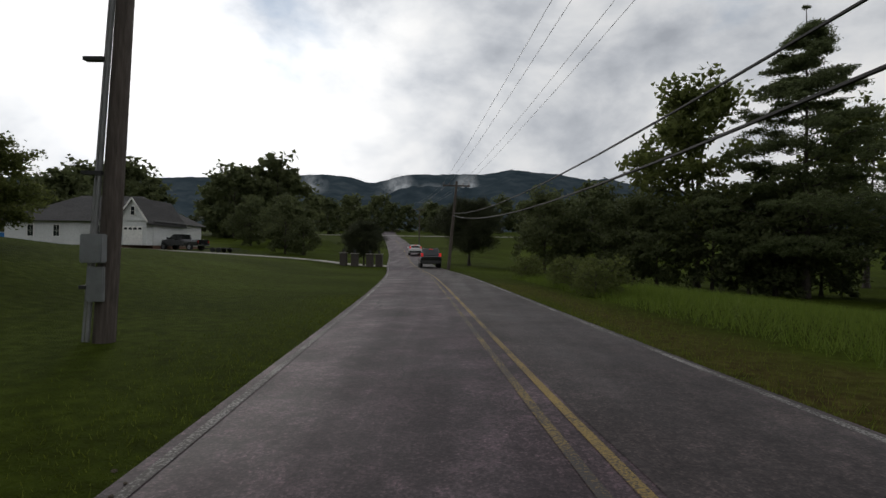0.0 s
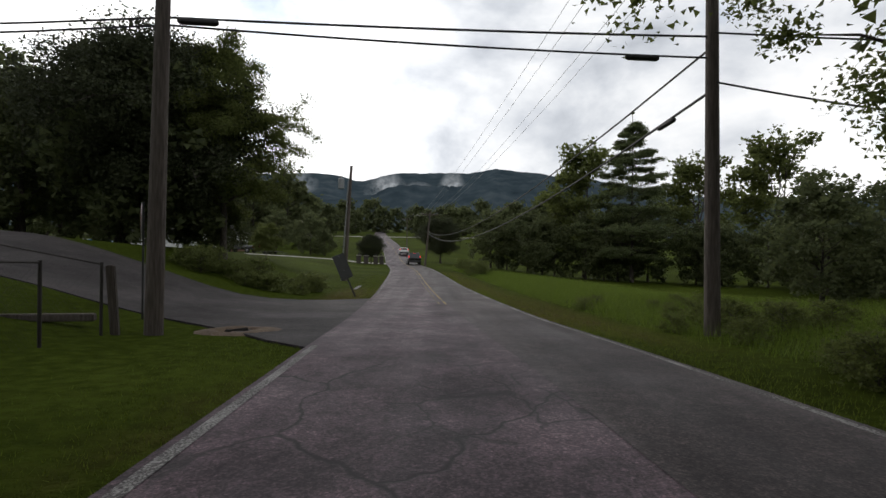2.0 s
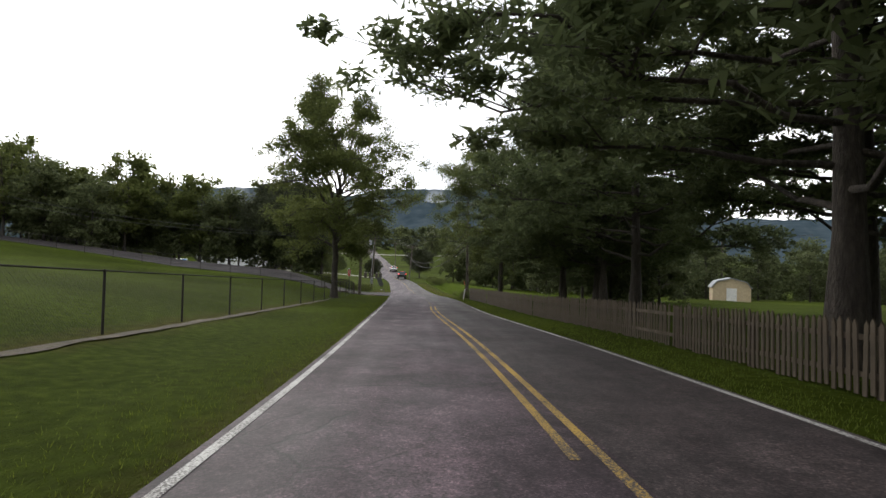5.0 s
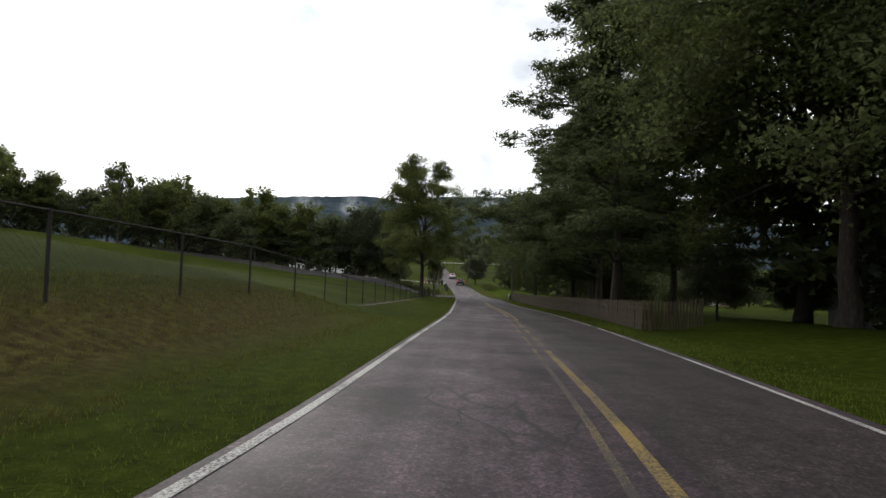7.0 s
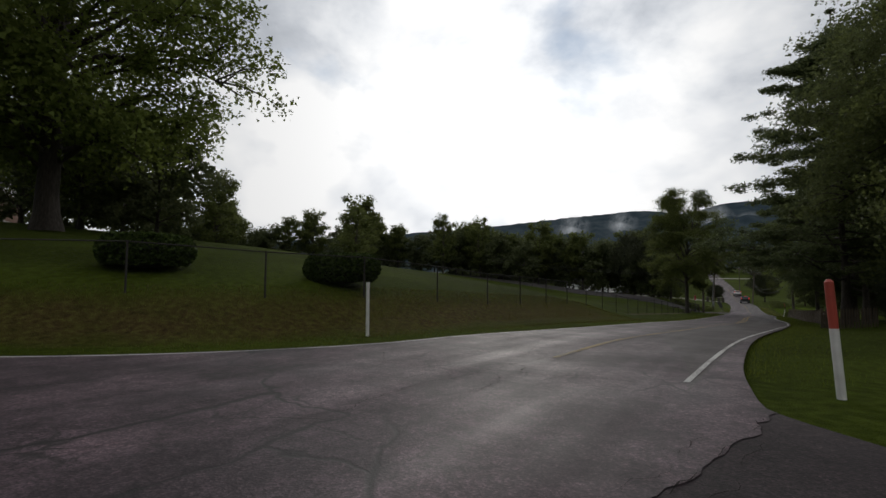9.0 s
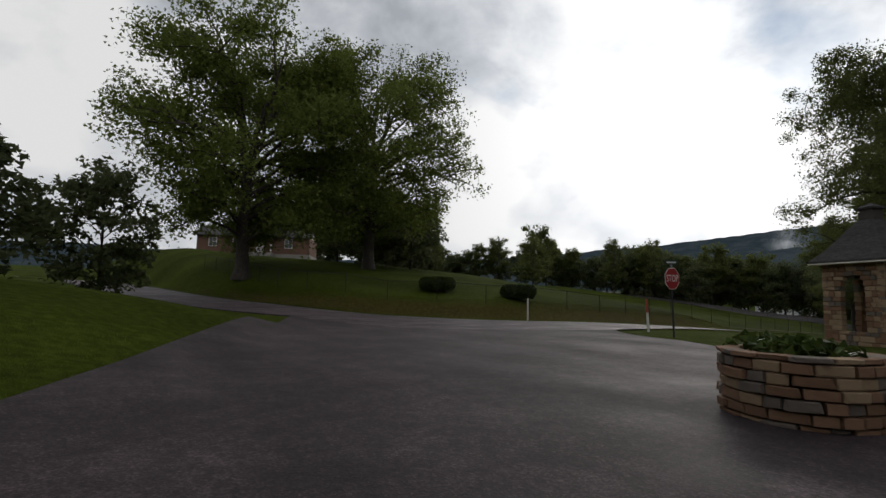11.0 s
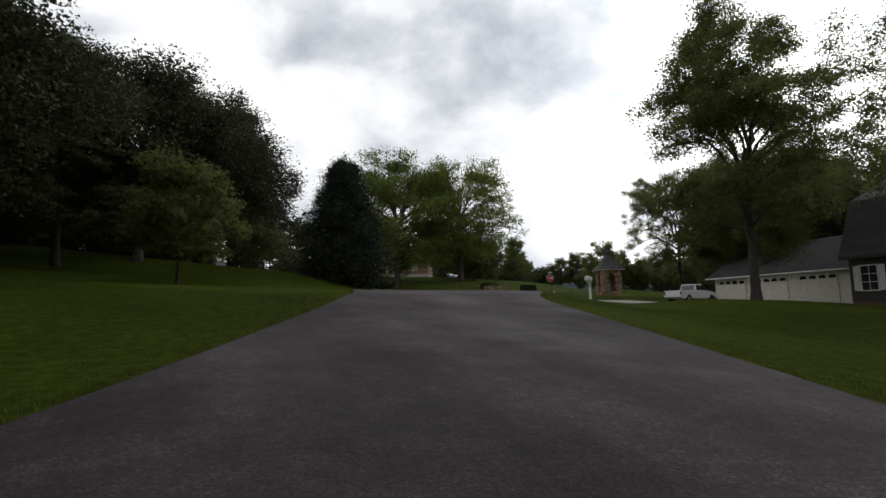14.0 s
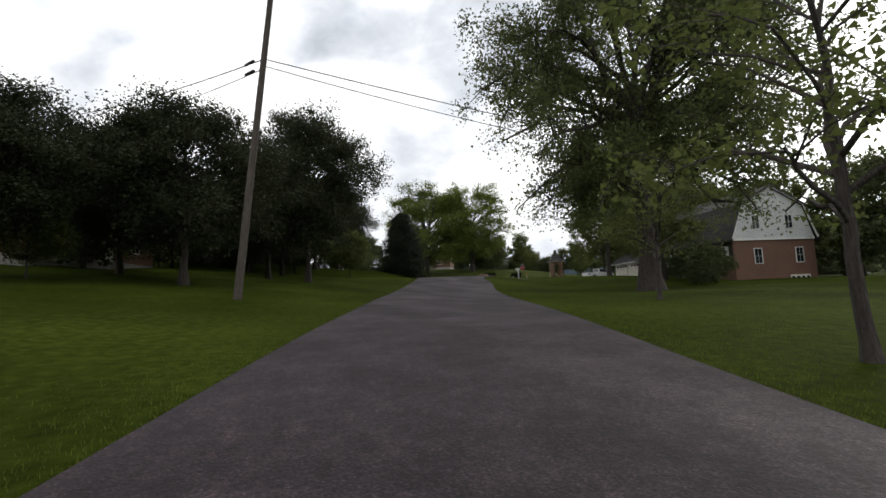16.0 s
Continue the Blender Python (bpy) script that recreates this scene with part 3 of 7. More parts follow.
def make_mist(thick, patches):
    m = bpy.data.materials.new("self_lit_mist")
    m.use_nodes = True
    nt = m.node_tree
    nt.nodes.clear()
    N, L = nt.nodes.new, nt.links.new
    out, tc = N("ShaderNodeOutputMaterial"), N("ShaderNodeTexCoord")
    n = N("ShaderNodeTexNoise")
    n.inputs["Scale"].default_value, n.inputs["Detail"].default_value, n.inputs["Roughness"].default_value = 0.034, 6, 0.62
    L(tc.outputs["Object"], n.inputs["Vector"])
    gr = N("ShaderNodeTexGradient")
    gr.gradient_type = "SPHERICAL"
    mp = N("ShaderNodeMapping")
    mp.inputs["Scale"].default_value = (2, 2, 2)
    mp.inputs["Location"].default_value = (-1, -1, -1)
    L(tc.outputs["Generated"], mp.inputs[0]), L(mp.outputs[0], gr.inputs[0])
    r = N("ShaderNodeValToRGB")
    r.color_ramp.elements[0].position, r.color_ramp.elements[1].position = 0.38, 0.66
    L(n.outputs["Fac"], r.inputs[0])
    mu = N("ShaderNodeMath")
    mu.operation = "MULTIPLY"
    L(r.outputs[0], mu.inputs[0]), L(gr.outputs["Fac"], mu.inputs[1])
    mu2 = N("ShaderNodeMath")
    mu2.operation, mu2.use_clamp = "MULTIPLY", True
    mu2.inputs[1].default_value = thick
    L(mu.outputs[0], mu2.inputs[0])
    # the mist sheets emit a pale glow in place of scattered daylight
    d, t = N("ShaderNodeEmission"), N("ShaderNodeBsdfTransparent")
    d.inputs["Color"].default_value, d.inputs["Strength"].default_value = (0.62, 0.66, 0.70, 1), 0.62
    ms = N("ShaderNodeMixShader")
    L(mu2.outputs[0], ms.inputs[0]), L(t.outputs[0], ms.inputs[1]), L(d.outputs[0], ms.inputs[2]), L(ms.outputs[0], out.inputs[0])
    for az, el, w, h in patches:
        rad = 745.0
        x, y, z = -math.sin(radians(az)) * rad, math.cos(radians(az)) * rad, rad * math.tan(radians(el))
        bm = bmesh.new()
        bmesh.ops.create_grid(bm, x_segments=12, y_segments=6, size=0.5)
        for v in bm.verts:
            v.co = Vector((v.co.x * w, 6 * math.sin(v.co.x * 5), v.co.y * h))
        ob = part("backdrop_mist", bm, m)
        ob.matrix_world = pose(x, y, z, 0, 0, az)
        tagged(ob, "pale self-lit mist sheet drifting along the wooded ridge", "mist", kind="structure")


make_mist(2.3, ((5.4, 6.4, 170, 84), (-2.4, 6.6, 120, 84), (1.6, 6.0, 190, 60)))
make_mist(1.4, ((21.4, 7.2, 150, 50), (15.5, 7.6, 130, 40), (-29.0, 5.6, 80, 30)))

NORTH_X = ((-14, -99.0), (-3, -93.5), (3.6, -89.5), (4.8, -88.5), (5.9, -89.7), (7.9, -91.5), (10, -92.3), (13, -94.3), (20, -98.8), (25.3, -102.3), (30.5, -105.3), (34, -107.7), (36.8, -109.3), (40, -110.2), (44, -111.6), (52, -115.0), (58, -117.2), (67.3, -120.5), (77, -124.0), (82, -125.6), (112, -135.0))
SOUTH_X = ((-14, -102.0), (-6, -99.0), (-2, -100.3), (4, -103.5), (12, -107.0), (19, -110.1), (25, -112.6), (27.7, -113.9), (29.5, -114.6), (32, -115.0), (34.5, -115.45), (36.3, -116.1), (38, -116.8), (41.5, -118.2), (52, -122.0), (58, -124.2), (69, -127.2), (79, -129.9), (82, -130.8), (112, -140.0))
xs_side = [v * 0.5 for v in range(-26, 224)]
strip("road_side", [(x, table_at(NORTH_X, x)) for x in xs_side], [(x, table_at(SOUTH_X, x)) for x in xs_side], M["asphalt_dark"], 0.046,
      "dark patched asphalt side road with no markings", "road", cross=10)
strip("road_main", main_path(-0.12, table=LEFT_OFF), main_path(0.11, table=RIGHT_OFF), M["asphalt"], 0.05, "worn grey damp asphalt two-lane country road", "road", cross=26)
# street off to the west
STREET = [(1.3 - k * 1.0, -13.4 + k * 0.16) for k in range(0, 77)]


def street_edge(sign):
    pts = []
    for k, (x, y) in enumerate(STREET):
        flare = 3.2 * math.exp(-max(0.0, k - 1.5) * 0.5)
        pts.append((x, y + sign * (2.9 + flare)))
    return pts


strip("road_street", street_edge(1), street_edge(-1), M["asphalt_street"], 0.04, "grey asphalt street climbing away from the road", "road")


def line(name, off, width, mat, lo, hi, label, table):
    a = main_path(off - width / 2, 120, table=table)
    b = main_path(off + width / 2, 120, table=table)
    keep = [k for k, p in enumerate(a) if lo <= p[1] <= hi]
    return strip(name, [a[k] for k in keep], [b[k] for k in keep], mat, 0.0555, label, "road marking", skirt=0, cross=1)


line("trim_white_line", 0, 0.075, M["white_worn"], -6, 121, "rubbed white edge line on asphalt", LEFT_OFF)
line("trim_white_line", 0, 0.088, M["white_line"], -99, -36, "worn white edge line on asphalt", LEFT_OFF)
line("trim_white_line", 0, 0.105, M["white_worn"], -36, -19, "rubbed white edge line on asphalt", LEFT_OFF)
line("trim_white_line", 0, 0.08, M["white_line"], -66, -37, "worn white edge line on asphalt", RIGHT_OFF)
line("trim_white_line", 0, 0.08, M["white_worn"], -37, 121, "rubbed white edge line on asphalt", RIGHT_OFF)
CORNER_X = ((-60, table_at(MAIN_X, -60) + 2.62), (-66, table_at(MAIN_X, -66) + table_at(RIGHT_OFF, -66)), (-70, 5.85), (-73, 5.68), (-77, 5.38), (-80, 5.16), (-83, 5.01), (-86, 4.93), (-88.5, 4.89))   # east edge line at the junction
corner_y = [-66 - 0.5 * k for k in range(46)]
strip("trim_white_line", [(table_at(CORNER_X, y) - 0.036, y) for y in corner_y], [(table_at(CORNER_X, y) + 0.036, y) for y in corner_y], M["white_line"], 0.0605,
      "worn white edge line on asphalt", "road marking", skirt=0, cross=1)
APRON_X = ((-60, 6.4), (-66, 6.2), (-70, 6.03), (-73, 5.86), (-77, 5.57), (-80, 5.39), (-83, 5.32), (-86, 5.36), (-87.5, 5.44), (-89, 5.62), (-89.7, 5.72), (-92.3, 5.2), (-94.0, 4.59), (-96.06, 3.26), (-97.2, 2.2), (-98.45, -0.6), (-99.4, -2.9))
apron_y = [-68 - 0.5 * k for k in range(40)] + [-88 - 0.12 * k for k in range(95)]
strip("road_apron", [(1.5 - 1.4 * smooth(-88, -96, y) - 3.1 * smooth(-96, -99.3, y), y) for y in apron_y], [(table_at(APRON_X, y) + (0.16 * noise.noise((y * 1.7, 1, 0)) + 0.10 * noise.noise((y * 5.3, 4, 0)) if y < -89.5 else 0.0), y) for y in apron_y], M["asphalt"], 0.0525, "worn asphalt where two roads meet", "road", cross=8, skirt=0)
lane_y = [60 - k for k in range(150)]


def lane_edge(y, side):
    east = table_at(CORNER_X, y) + 0.10 if y < -66 else table_at(MAIN_X, y) + table_at(RIGHT_OFF, y) + 0.09
    west = table_at(MAIN_X, y) + table_at(YELLOW_OFF, y) + 0.19 + 0.05 * noise.noise((y * 0.7, 2, 0))
    return (east if side else west + (east - west) * smooth(-80, -89.5, y), y)


strip("road_lane", [lane_edge(y, 0) for y in lane_y], [lane_edge(y, 1) for y in lane_y], M["asphalt_lane"], 0.0540, "smoother dark grey asphalt lane laid beside older paving", "road", cross=10, skirt=0)
for off in (-0.11, 0.11):
    line("trim_yellow_line", off, 0.08, M["yellow_mid"] if off > 0 else M["yellow_worn"], -10.5, 121, "worn yellow centre line on asphalt", YELLOW_OFF)
    line("trim_yellow_line", off, 0.085, M["yellow_line"], -64 if off > 0 else -62, -37, "worn yellow centre line on asphalt", YELLOW_OFF)
line("trim_yellow_line", -0.11, 0.085, M["yellow_worn"], -37, -25, "faded yellow centre line on asphalt", YELLOW_OFF)
yellow_y = [-80 - 0.25 * k for k in range(31)]
strip("trim_yellow_line", [(2.78 + 0.29 * smooth(-84.5, -79.5, y), y) for y in yellow_y], [(2.88 + 0.29 * smooth(-84.5, -79.5, y), y) for y in yellow_y], M["yellow_mid"], 0.0585,
      "faded yellow centre line on asphalt", "road marking", skirt=0, cross=1)
line("trim_yellow_line", 0.0, 0.10, M["yellow_mid"], -80.0, -73, "faded yellow centre line on asphalt", YELLOW_OFF)
line("trim_yellow_line", -0.23, 0.065, M["yellow_worn"], -80, -62, "nearly worn away yellow centre line on asphalt", YELLOW_OFF)
line("trim_yellow_line", 0.0, 0.10, M["yellow_worn"], -73, -62, "nearly worn away yellow centre line on asphalt", YELLOW_OFF)


# ---- trees ----
def tube_rings(path, radii, n):
    """Vertices and faces of a bent, tapered round limb."""
    verts, faces = [], []
    side = Vector((1, 0, 0))
    for k, p in enumerate(path):
        d = (path[min(k + 1, len(path) - 1)] - path[max(k - 1, 0)]).normalized()
        u = side - d * side.dot(d)
        if u.length < 0.05:
            u = Vector((0, 1, 0)) - d * d.y
        u.normalize()
        v = d.cross(u)
        for j in range(n):
            a = 2 * math.pi * j / n
            verts.append(p + (u * math.cos(a) + v * math.sin(a)) * radii[k])
    for k in range(len(path) - 1):
        for j in range(n):
            a, b = k * n + j, k * n + (j + 1) % n
            faces.append((a, b, b + n, a + n))
    return verts, faces


def crown_radius(style, u):
    if style == "round":
        return math.sqrt(max(0.0, 1 - (2 * u - 0.86) ** 2 / 1.35)) * 1.0
    if style == "oval":
        return max(0.0, math.sin(math.pi * min(1, u * 0.86 + 0.13))) ** 0.6
    if style == "cone":
        return (1 - u) ** 0.66 * (0.80 + 0.20 * smooth(0, 0.14, u)) + 0.02
    if style == "pine":
        return (1 - u) ** 0.82 * (0.72 + 0.28 * smooth(0, 0.15, u)) + 0.03
    return 0.9


def leaf_cards(rng, centres, spread, size, per, flat=0.75, needle=False):
    """Small folded leaf sprays scattered about each centre."""
    c = np.repeat(np.asarray(centres, float), per, 0)
    n = len(c)
    off = rng.normal(0, 1, (n, 3))
    off /= np.maximum(np.linalg.norm(off, axis=1, keepdims=True), 1e-6)
    off *= (rng.random((n, 1)) ** 0.7) * np.repeat(np.asarray(spread, float).reshape(-1, 1), per, 0)
    off[:, 2] *= flat
    c = c + off
    a = rng.normal(0, 1, (n, 3))
    a[:, 2] *= 0.6
    a /= np.linalg.norm(a, axis=1, keepdims=True)
    b = np.cross(a, rng.normal(0, 1, (n, 3)))
    b /= np.maximum(np.linalg.norm(b, axis=1, keepdims=True), 1e-6)
    s = size * (0.6 + 0.8 * rng.random((n, 1)))
    w = s * (0.30 if needle else 0.75)
    v = np.empty((n, 3, 3))
    v[:, 0], v[:, 1], v[:, 2] = c - a * s, c + a * s * 0.7 + b * w, c + a * s * 0.7 - b * w
    return v.reshape(-1, 3)


def facets_mesh(name, v, k=3):
    me = bpy.data.meshes.new(name)
    n = len(v) // k
    me.vertices.add(len(v))
    me.vertices.foreach_set("co", v.astype(np.float32).ravel())
    me.loops.add(k * n)
    me.loops.foreach_set("vertex_index", np.arange(k * n, dtype=np.int32))
    me.polygons.add(n)
    me.polygons.foreach_set("loop_start", np.arange(0, k * n, k, dtype=np.int32))
    me.update(calc_edges=True)
    return me


def make_tree(name, seed, height, radius, base, style, leaf, leaves, size, label, bark="bark", trunk_r=0.3, limbs=16, gaps=0.15, forks=3,
              category="tree", lean=0.0, clump=None, leaders=0, droop=0.0):
    """A tree at the origin: a tapered trunk with limbs, and a crown of leaf sprays held by the twigs."""
    rnd, rng = random.Random(seed), np.random.default_rng(seed)
    root = thing(name, label=label, category=category)
    tips, sizes, tubes = [], [], []
    evergreen = style in ("cone", "pine")
    top = height * (0.98 if evergreen else (0.42 if leaders else 0.80))

    def stem(p0, p1, r0, r1, n, wob):
        """A bent tapered stem."""
        pts = []
        for k in range(10):
            t = k / 9
            p = p0.lerp(p1, t)
            if 0 < k:
                p += Vector((rnd.uniform(-1, 1), rnd.uniform(-1, 1), 0)) * wob
            pts.append(p)
        rad = [(r0 + (r1 - r0) * (k / 9) ** 0.8) for k in range(10)]
        return pts, rad, n

    foot = Vector((0, 0, 0))
    trunk = stem(foot, Vector((lean, rnd.uniform(-0.1, 0.1), top)), trunk_r, trunk_r * (0.72 if leaders else 0.12), 12, 0.003 * height)
    trunk[1][0] *= 1.45
    trunk[1][1] *= 1.08
    stems = [trunk]
    for k in range(leaders):
        a = 2 * math.pi * k / leaders + rnd.uniform(-0.5, 0.5)
        out = radius * rnd.uniform(0.28, 0.5)
        end = Vector((lean + math.cos(a) * out, math.sin(a) * out, height * rnd.uniform(0.82, 0.97)))
        start = trunk[0][rnd.choice((7, 8, 9))]
        stems.append(stem(start, end, trunk_r * 0.55, 0.02, 8, 0.012 * height))
    tubes += stems
    for i in range(limbs):
        f = (i + rnd.random() * 0.8) / limbs
        u = f * 0.95
        z0 = min(base + (height - base) * u * (0.94 if evergreen else 0.72), height * 0.94)
        host = trunk
        if leaders and z0 > top * 0.92:
            host = stems[1 + i % leaders]
        path, rad, _ = host
        k = min(range(len(path)), key=lambda q: abs(path[q].z - z0))
        k = min(max(k if path[k].z <= z0 else k - 1, 0), len(path) - 2)
        f_at = min(1.0, max(0.0, (z0 - path[k].z) / max(1e-3, path[k + 1].z - path[k].z)))
        start, tr = path[k].lerp(path[k + 1], f_at), rad[k] + (rad[k + 1] - rad[k]) * f_at
        ang = i * 2.399 + rnd.uniform(-0.5, 0.5)
        if leaders and host is not trunk:
            ang = math.atan2(start.y, start.x) + rnd.uniform(-1.5, 1.5)
        env = crown_radius(style, u) * radius * (rnd.uniform(0.62, 1.28) if style == "pine" else rnd.uniform(0.72, 1.08))
        away = max(0.25 * env, env - Vector((start.x, start.y)).length)
        if evergreen:
            rise = env * (rnd.uniform(-0.12, 0.42) if style == "pine" else -0.10) + rnd.uniform(-0.2, 0.3)
        else:
            rise = (height - base) * (0.10 + 0.20 * u) * rnd.uniform(0.6, 1.25)
        end = start + Vector((math.cos(ang) * away, math.sin(ang) * away, rise))
        pts = []
        for k in range(6):
            t = k / 5
            p = start.lerp(end, t)
            p.z += math.sin(t * math.pi) * 0.12 * away * (1 if not evergreen else -0.25) - droop * t**2.5 * (1 - 0.75 * u) * radius
            p += Vector((rnd.uniform(-1, 1), rnd.uniform(-1, 1), rnd.uniform(-1, 1))) * 0.05 * away * (0 < k)
            pts.append(p)
        r0 = max(0.02, min(tr * 0.6, 0.045 + away * 0.014)) * (0.55 if style == "pine" else 1.0)
        tubes.append((pts, [r0 * (1 - 0.8 * k / 5) + 0.006 for k in range(6)], 6))
        for k in range(2, 6):
            tips.append(pts[k])
            sizes.append(0.5 + 0.085 * radius)
        for s in range(forks):
            t = rnd.uniform(0.3, 0.97)
            k = min(4, int(t * 5))
            q = pts[k].lerp(pts[k + 1], t * 5 - k)
            turn = ang + rnd.choice((-1, 1)) * rnd.uniform(0.4, 1.3)
            d = Vector((math.cos(turn), math.sin(turn), rnd.uniform(-0.35, 0.75) if not evergreen else rnd.uniform(-0.1, 0.2)))
            ln = env * rnd.uniform(0.22, 0.45) + 0.3
            e = q + d.normalized() * ln
            e.z -= droop * 0.25 * ln
            mid = q.lerp(e, 0.5) + Vector((0, 0, 0.08 * ln))
            tubes.append(([q, mid, e], [r0 * 0.4, r0 * 0.26, 0.006], 4))
            tips += [mid, e]
            sizes += [0.42 + 0.06 * radius] * 2
    for path, rad, _ in (stems[1:] or [trunk]):
        tips += [path[-1], path[-2]]
        sizes += [0.3 if evergreen else 0.5 + 0.07 * radius] * 2
    if not evergreen and not leaders:
        for s in range(6):
            q = trunk[0][-1] + Vector((rnd.uniform(-1, 1) * radius * 0.4, rnd.uniform(-1, 1) * radius * 0.4, (height - top) * rnd.uniform(0.3, 0.95)))
            tubes.append(([trunk[0][-2], trunk[0][-1].lerp(q, 0.4), q], [trunk[1][-2] * 0.8, 0.03, 0.01], 5))
            tips += [q, trunk[0][-1].lerp(q, 0.5)]
            sizes += [0.6 + 0.08 * radius] * 2
    wood_v, wood_f = [], []
    for path, rad, n in tubes:
        n = n if leaves > 9000 else max(3, n // 2)
        v, f = tube_rings(path, rad, n)
        k0 = len(wood_v)
        wood_v += v
        wood_f += [tuple(k0 + i for i in q) for q in f]
    part_mesh("trunk", from_arrays("trunk", wood_v, wood_f), M[bark], root, smooth_faces=True)
    keep = [i for i in range(len(tips)) if rnd.random() > gaps]
    centres = np.array([tuple(tips[i]) for i in keep])
    spread = np.array([sizes[i] * (clump or 1.0) * rnd.uniform(0.6, 1.3) for i in keep])
    per = max(4, leaves // len(keep))
    part_mesh("crown", facets_mesh("crown", leaf_cards(rng, centres, spread, size, per, 0.42 if style == "pine" else 0.8, needle=style == "pine")), M[leaf], root)
    return root


PROTO = {}


def plant(kind, x, y, scale=1.0, rz=0.0, tall=1.0, label="", sink=0.08):
    """Stands a tree of that kind on the land."""
    z = ground(x, y) - sink
    src, used = PROTO[kind]
    if used:
        ob = copy_thing(src, pose(x, y, z, 0, 0, rz))
    else:
        ob, PROTO[kind] = src, (src, True)
        ob.matrix_world = pose(x, y, z, 0, 0, rz)
    ob.scale = (scale, scale, scale * tall)
    if label:
        ob["label"] = label
    return ob


PROTO["open"] = (make_tree("tree", 3, 16.2, 5.0, 3.2, "oval", "leaf", 150000, 0.056, "tall open-crowned broadleaf tree with dark bare limbs on a mown verge", trunk_r=0.23, limbs=40, gaps=0.16, forks=6, leaders=3, droop=0.30, clump=1.05), False)
PROTO["open2"] = (make_tree("tree", 8, 15.0, 6.0, 3.6, "round", "leaf", 125000, 0.056, "broadleaf tree with a forked grey trunk and loose leafy crown", trunk_r=0.22, limbs=38, gaps=0.20, forks=6, leaders=4, droop=0.36, clump=1.05), False)
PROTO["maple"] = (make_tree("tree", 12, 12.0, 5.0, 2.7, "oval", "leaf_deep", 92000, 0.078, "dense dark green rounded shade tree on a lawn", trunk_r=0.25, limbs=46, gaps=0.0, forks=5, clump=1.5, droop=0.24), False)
PROTO["light"] = (make_tree("tree", 17, 17.0, 6.5, 2.0, "round", "leaf_light", 84000, 0.10, "large bright green broadleaf tree on the rise", trunk_r=0.4, limbs=56, gaps=0.02, forks=6, clump=1.45, leaders=4, droop=0.2), False)
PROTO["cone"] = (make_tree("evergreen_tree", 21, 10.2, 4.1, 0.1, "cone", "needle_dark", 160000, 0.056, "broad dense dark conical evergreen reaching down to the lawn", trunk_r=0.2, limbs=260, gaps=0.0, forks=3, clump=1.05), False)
PROTO["pine"] = (make_tree("pine_tree", 26, 19.0, 6.0, 2.4, "pine", "needle", 118000, 0.12, "tall dark pine with open layered branches", trunk_r=0.22, limbs=74, gaps=0.14, forks=6, clump=0.78), False)
PROTO["wood"] = (make_tree("tree", 31, 11.0, 4.4, 0.8, "oval", "leaf_dark", 6500, 0.21, "dark broadleaf tree in a crowded tree line", trunk_r=0.18, limbs=26, gaps=0.03, forks=3, clump=1.25, droop=0.3), False)
PROTO["wood2"] = (make_tree("tree", 35, 13.5, 3.6, 2.0, "round", "leaf", 6500, 0.20, "slender broadleaf tree rising from a tree line", trunk_r=0.18, limbs=30, gaps=0.05, forks=3, clump=1.35, leaders=3), False)
PROTO["far"] = (make_tree("tree", 37, 11.0, 4.6, 0.4, "oval", "leaf_dark", 2400, 0.42, "dark broadleaf tree in a distant wood", trunk_r=0.18, limbs=18, gaps=0.03, forks=2, clump=1.3, droop=0.3), False)
PROTO["bush"] = (make_tree("shrub", 40, 2.2, 1.5, 0.1, "round", "leaf", 2400, 0.075, "loose green roadside shrub", trunk_r=0.05, limbs=18, gaps=0.0, forks=3, clump=0.62, category="shrub"), False)
PROTO["big"] = (make_tree("tree", 44, 19.5, 8.6, 4.4, "round", "leaf_mid", 150000, 0.084, "huge spreading broadleaf shade tree on a lawn", trunk_r=0.58, limbs=78, gaps=0.02, forks=6, clump=1.35, leaders=5, droop=0.28), False)
PROTO["yard"] = (make_tree("tree", 57, 16.0, 6.2, 3.6, "round", "leaf_mid", 90000, 0.075, "leafy broadleaf yard tree with a forked grey trunk", trunk_r=0.27, limbs=52, gaps=0.14, forks=6, clump=1.35, leaders=3, droop=0.3), False)
PROTO["small"] = (make_tree("tree", 48, 4.6, 1.9, 0.9, "oval", "leaf", 14000, 0.065, "small yellow-green young tree on a lawn", trunk_r=0.06, limbs=24, gaps=0.03, forks=4, clump=0.75), False)
PROTO["bare"] = (make_tree("tree", 52, 6.5, 2.6, 1.4, "round", "leaf", 4200, 0.05, "slender young tree with half-bare grey branches on a lawn", bark="bark", trunk_r=0.085, limbs=18, gaps=0.45, forks=3, clump=0.9, leaders=2), False)


# ---- more materials ----
def plain(name, color, rough=0.5, metal=0.0, coat=0.0, vary=0.18, scale=6, bump=0.05):
    c = Vector(color)
    return material(name, (tuple(c * (1 - vary)), tuple(c), tuple(min(1, v) for v in c * (1 + vary))), scale, rough, bump, metal=metal, coat=coat)


def glass_material(name, color, rough=0.05):
    m = bpy.data.materials.new(name)
    m.use_nodes = True
    b = m.node_tree.nodes["Principled BSDF"]
    b.inputs["Base Color"].default_value = (*color, 1)
    b.inputs["Roughness"].default_value = rough
    b.inputs["Specular IOR Level"].default_value = 0.7
    return m


def lamp_material(name, color, power):
    m = bpy.data.materials.new(name)
    m.use_nodes = True
    b = m.node_tree.nodes["Principled BSDF"]
    b.inputs["Base Color"].default_value = (*color, 1)
    b.inputs["Emission Color"].default_value = (*color, 1)
    b.inputs["Emission Strength"].default_value = power
    return m


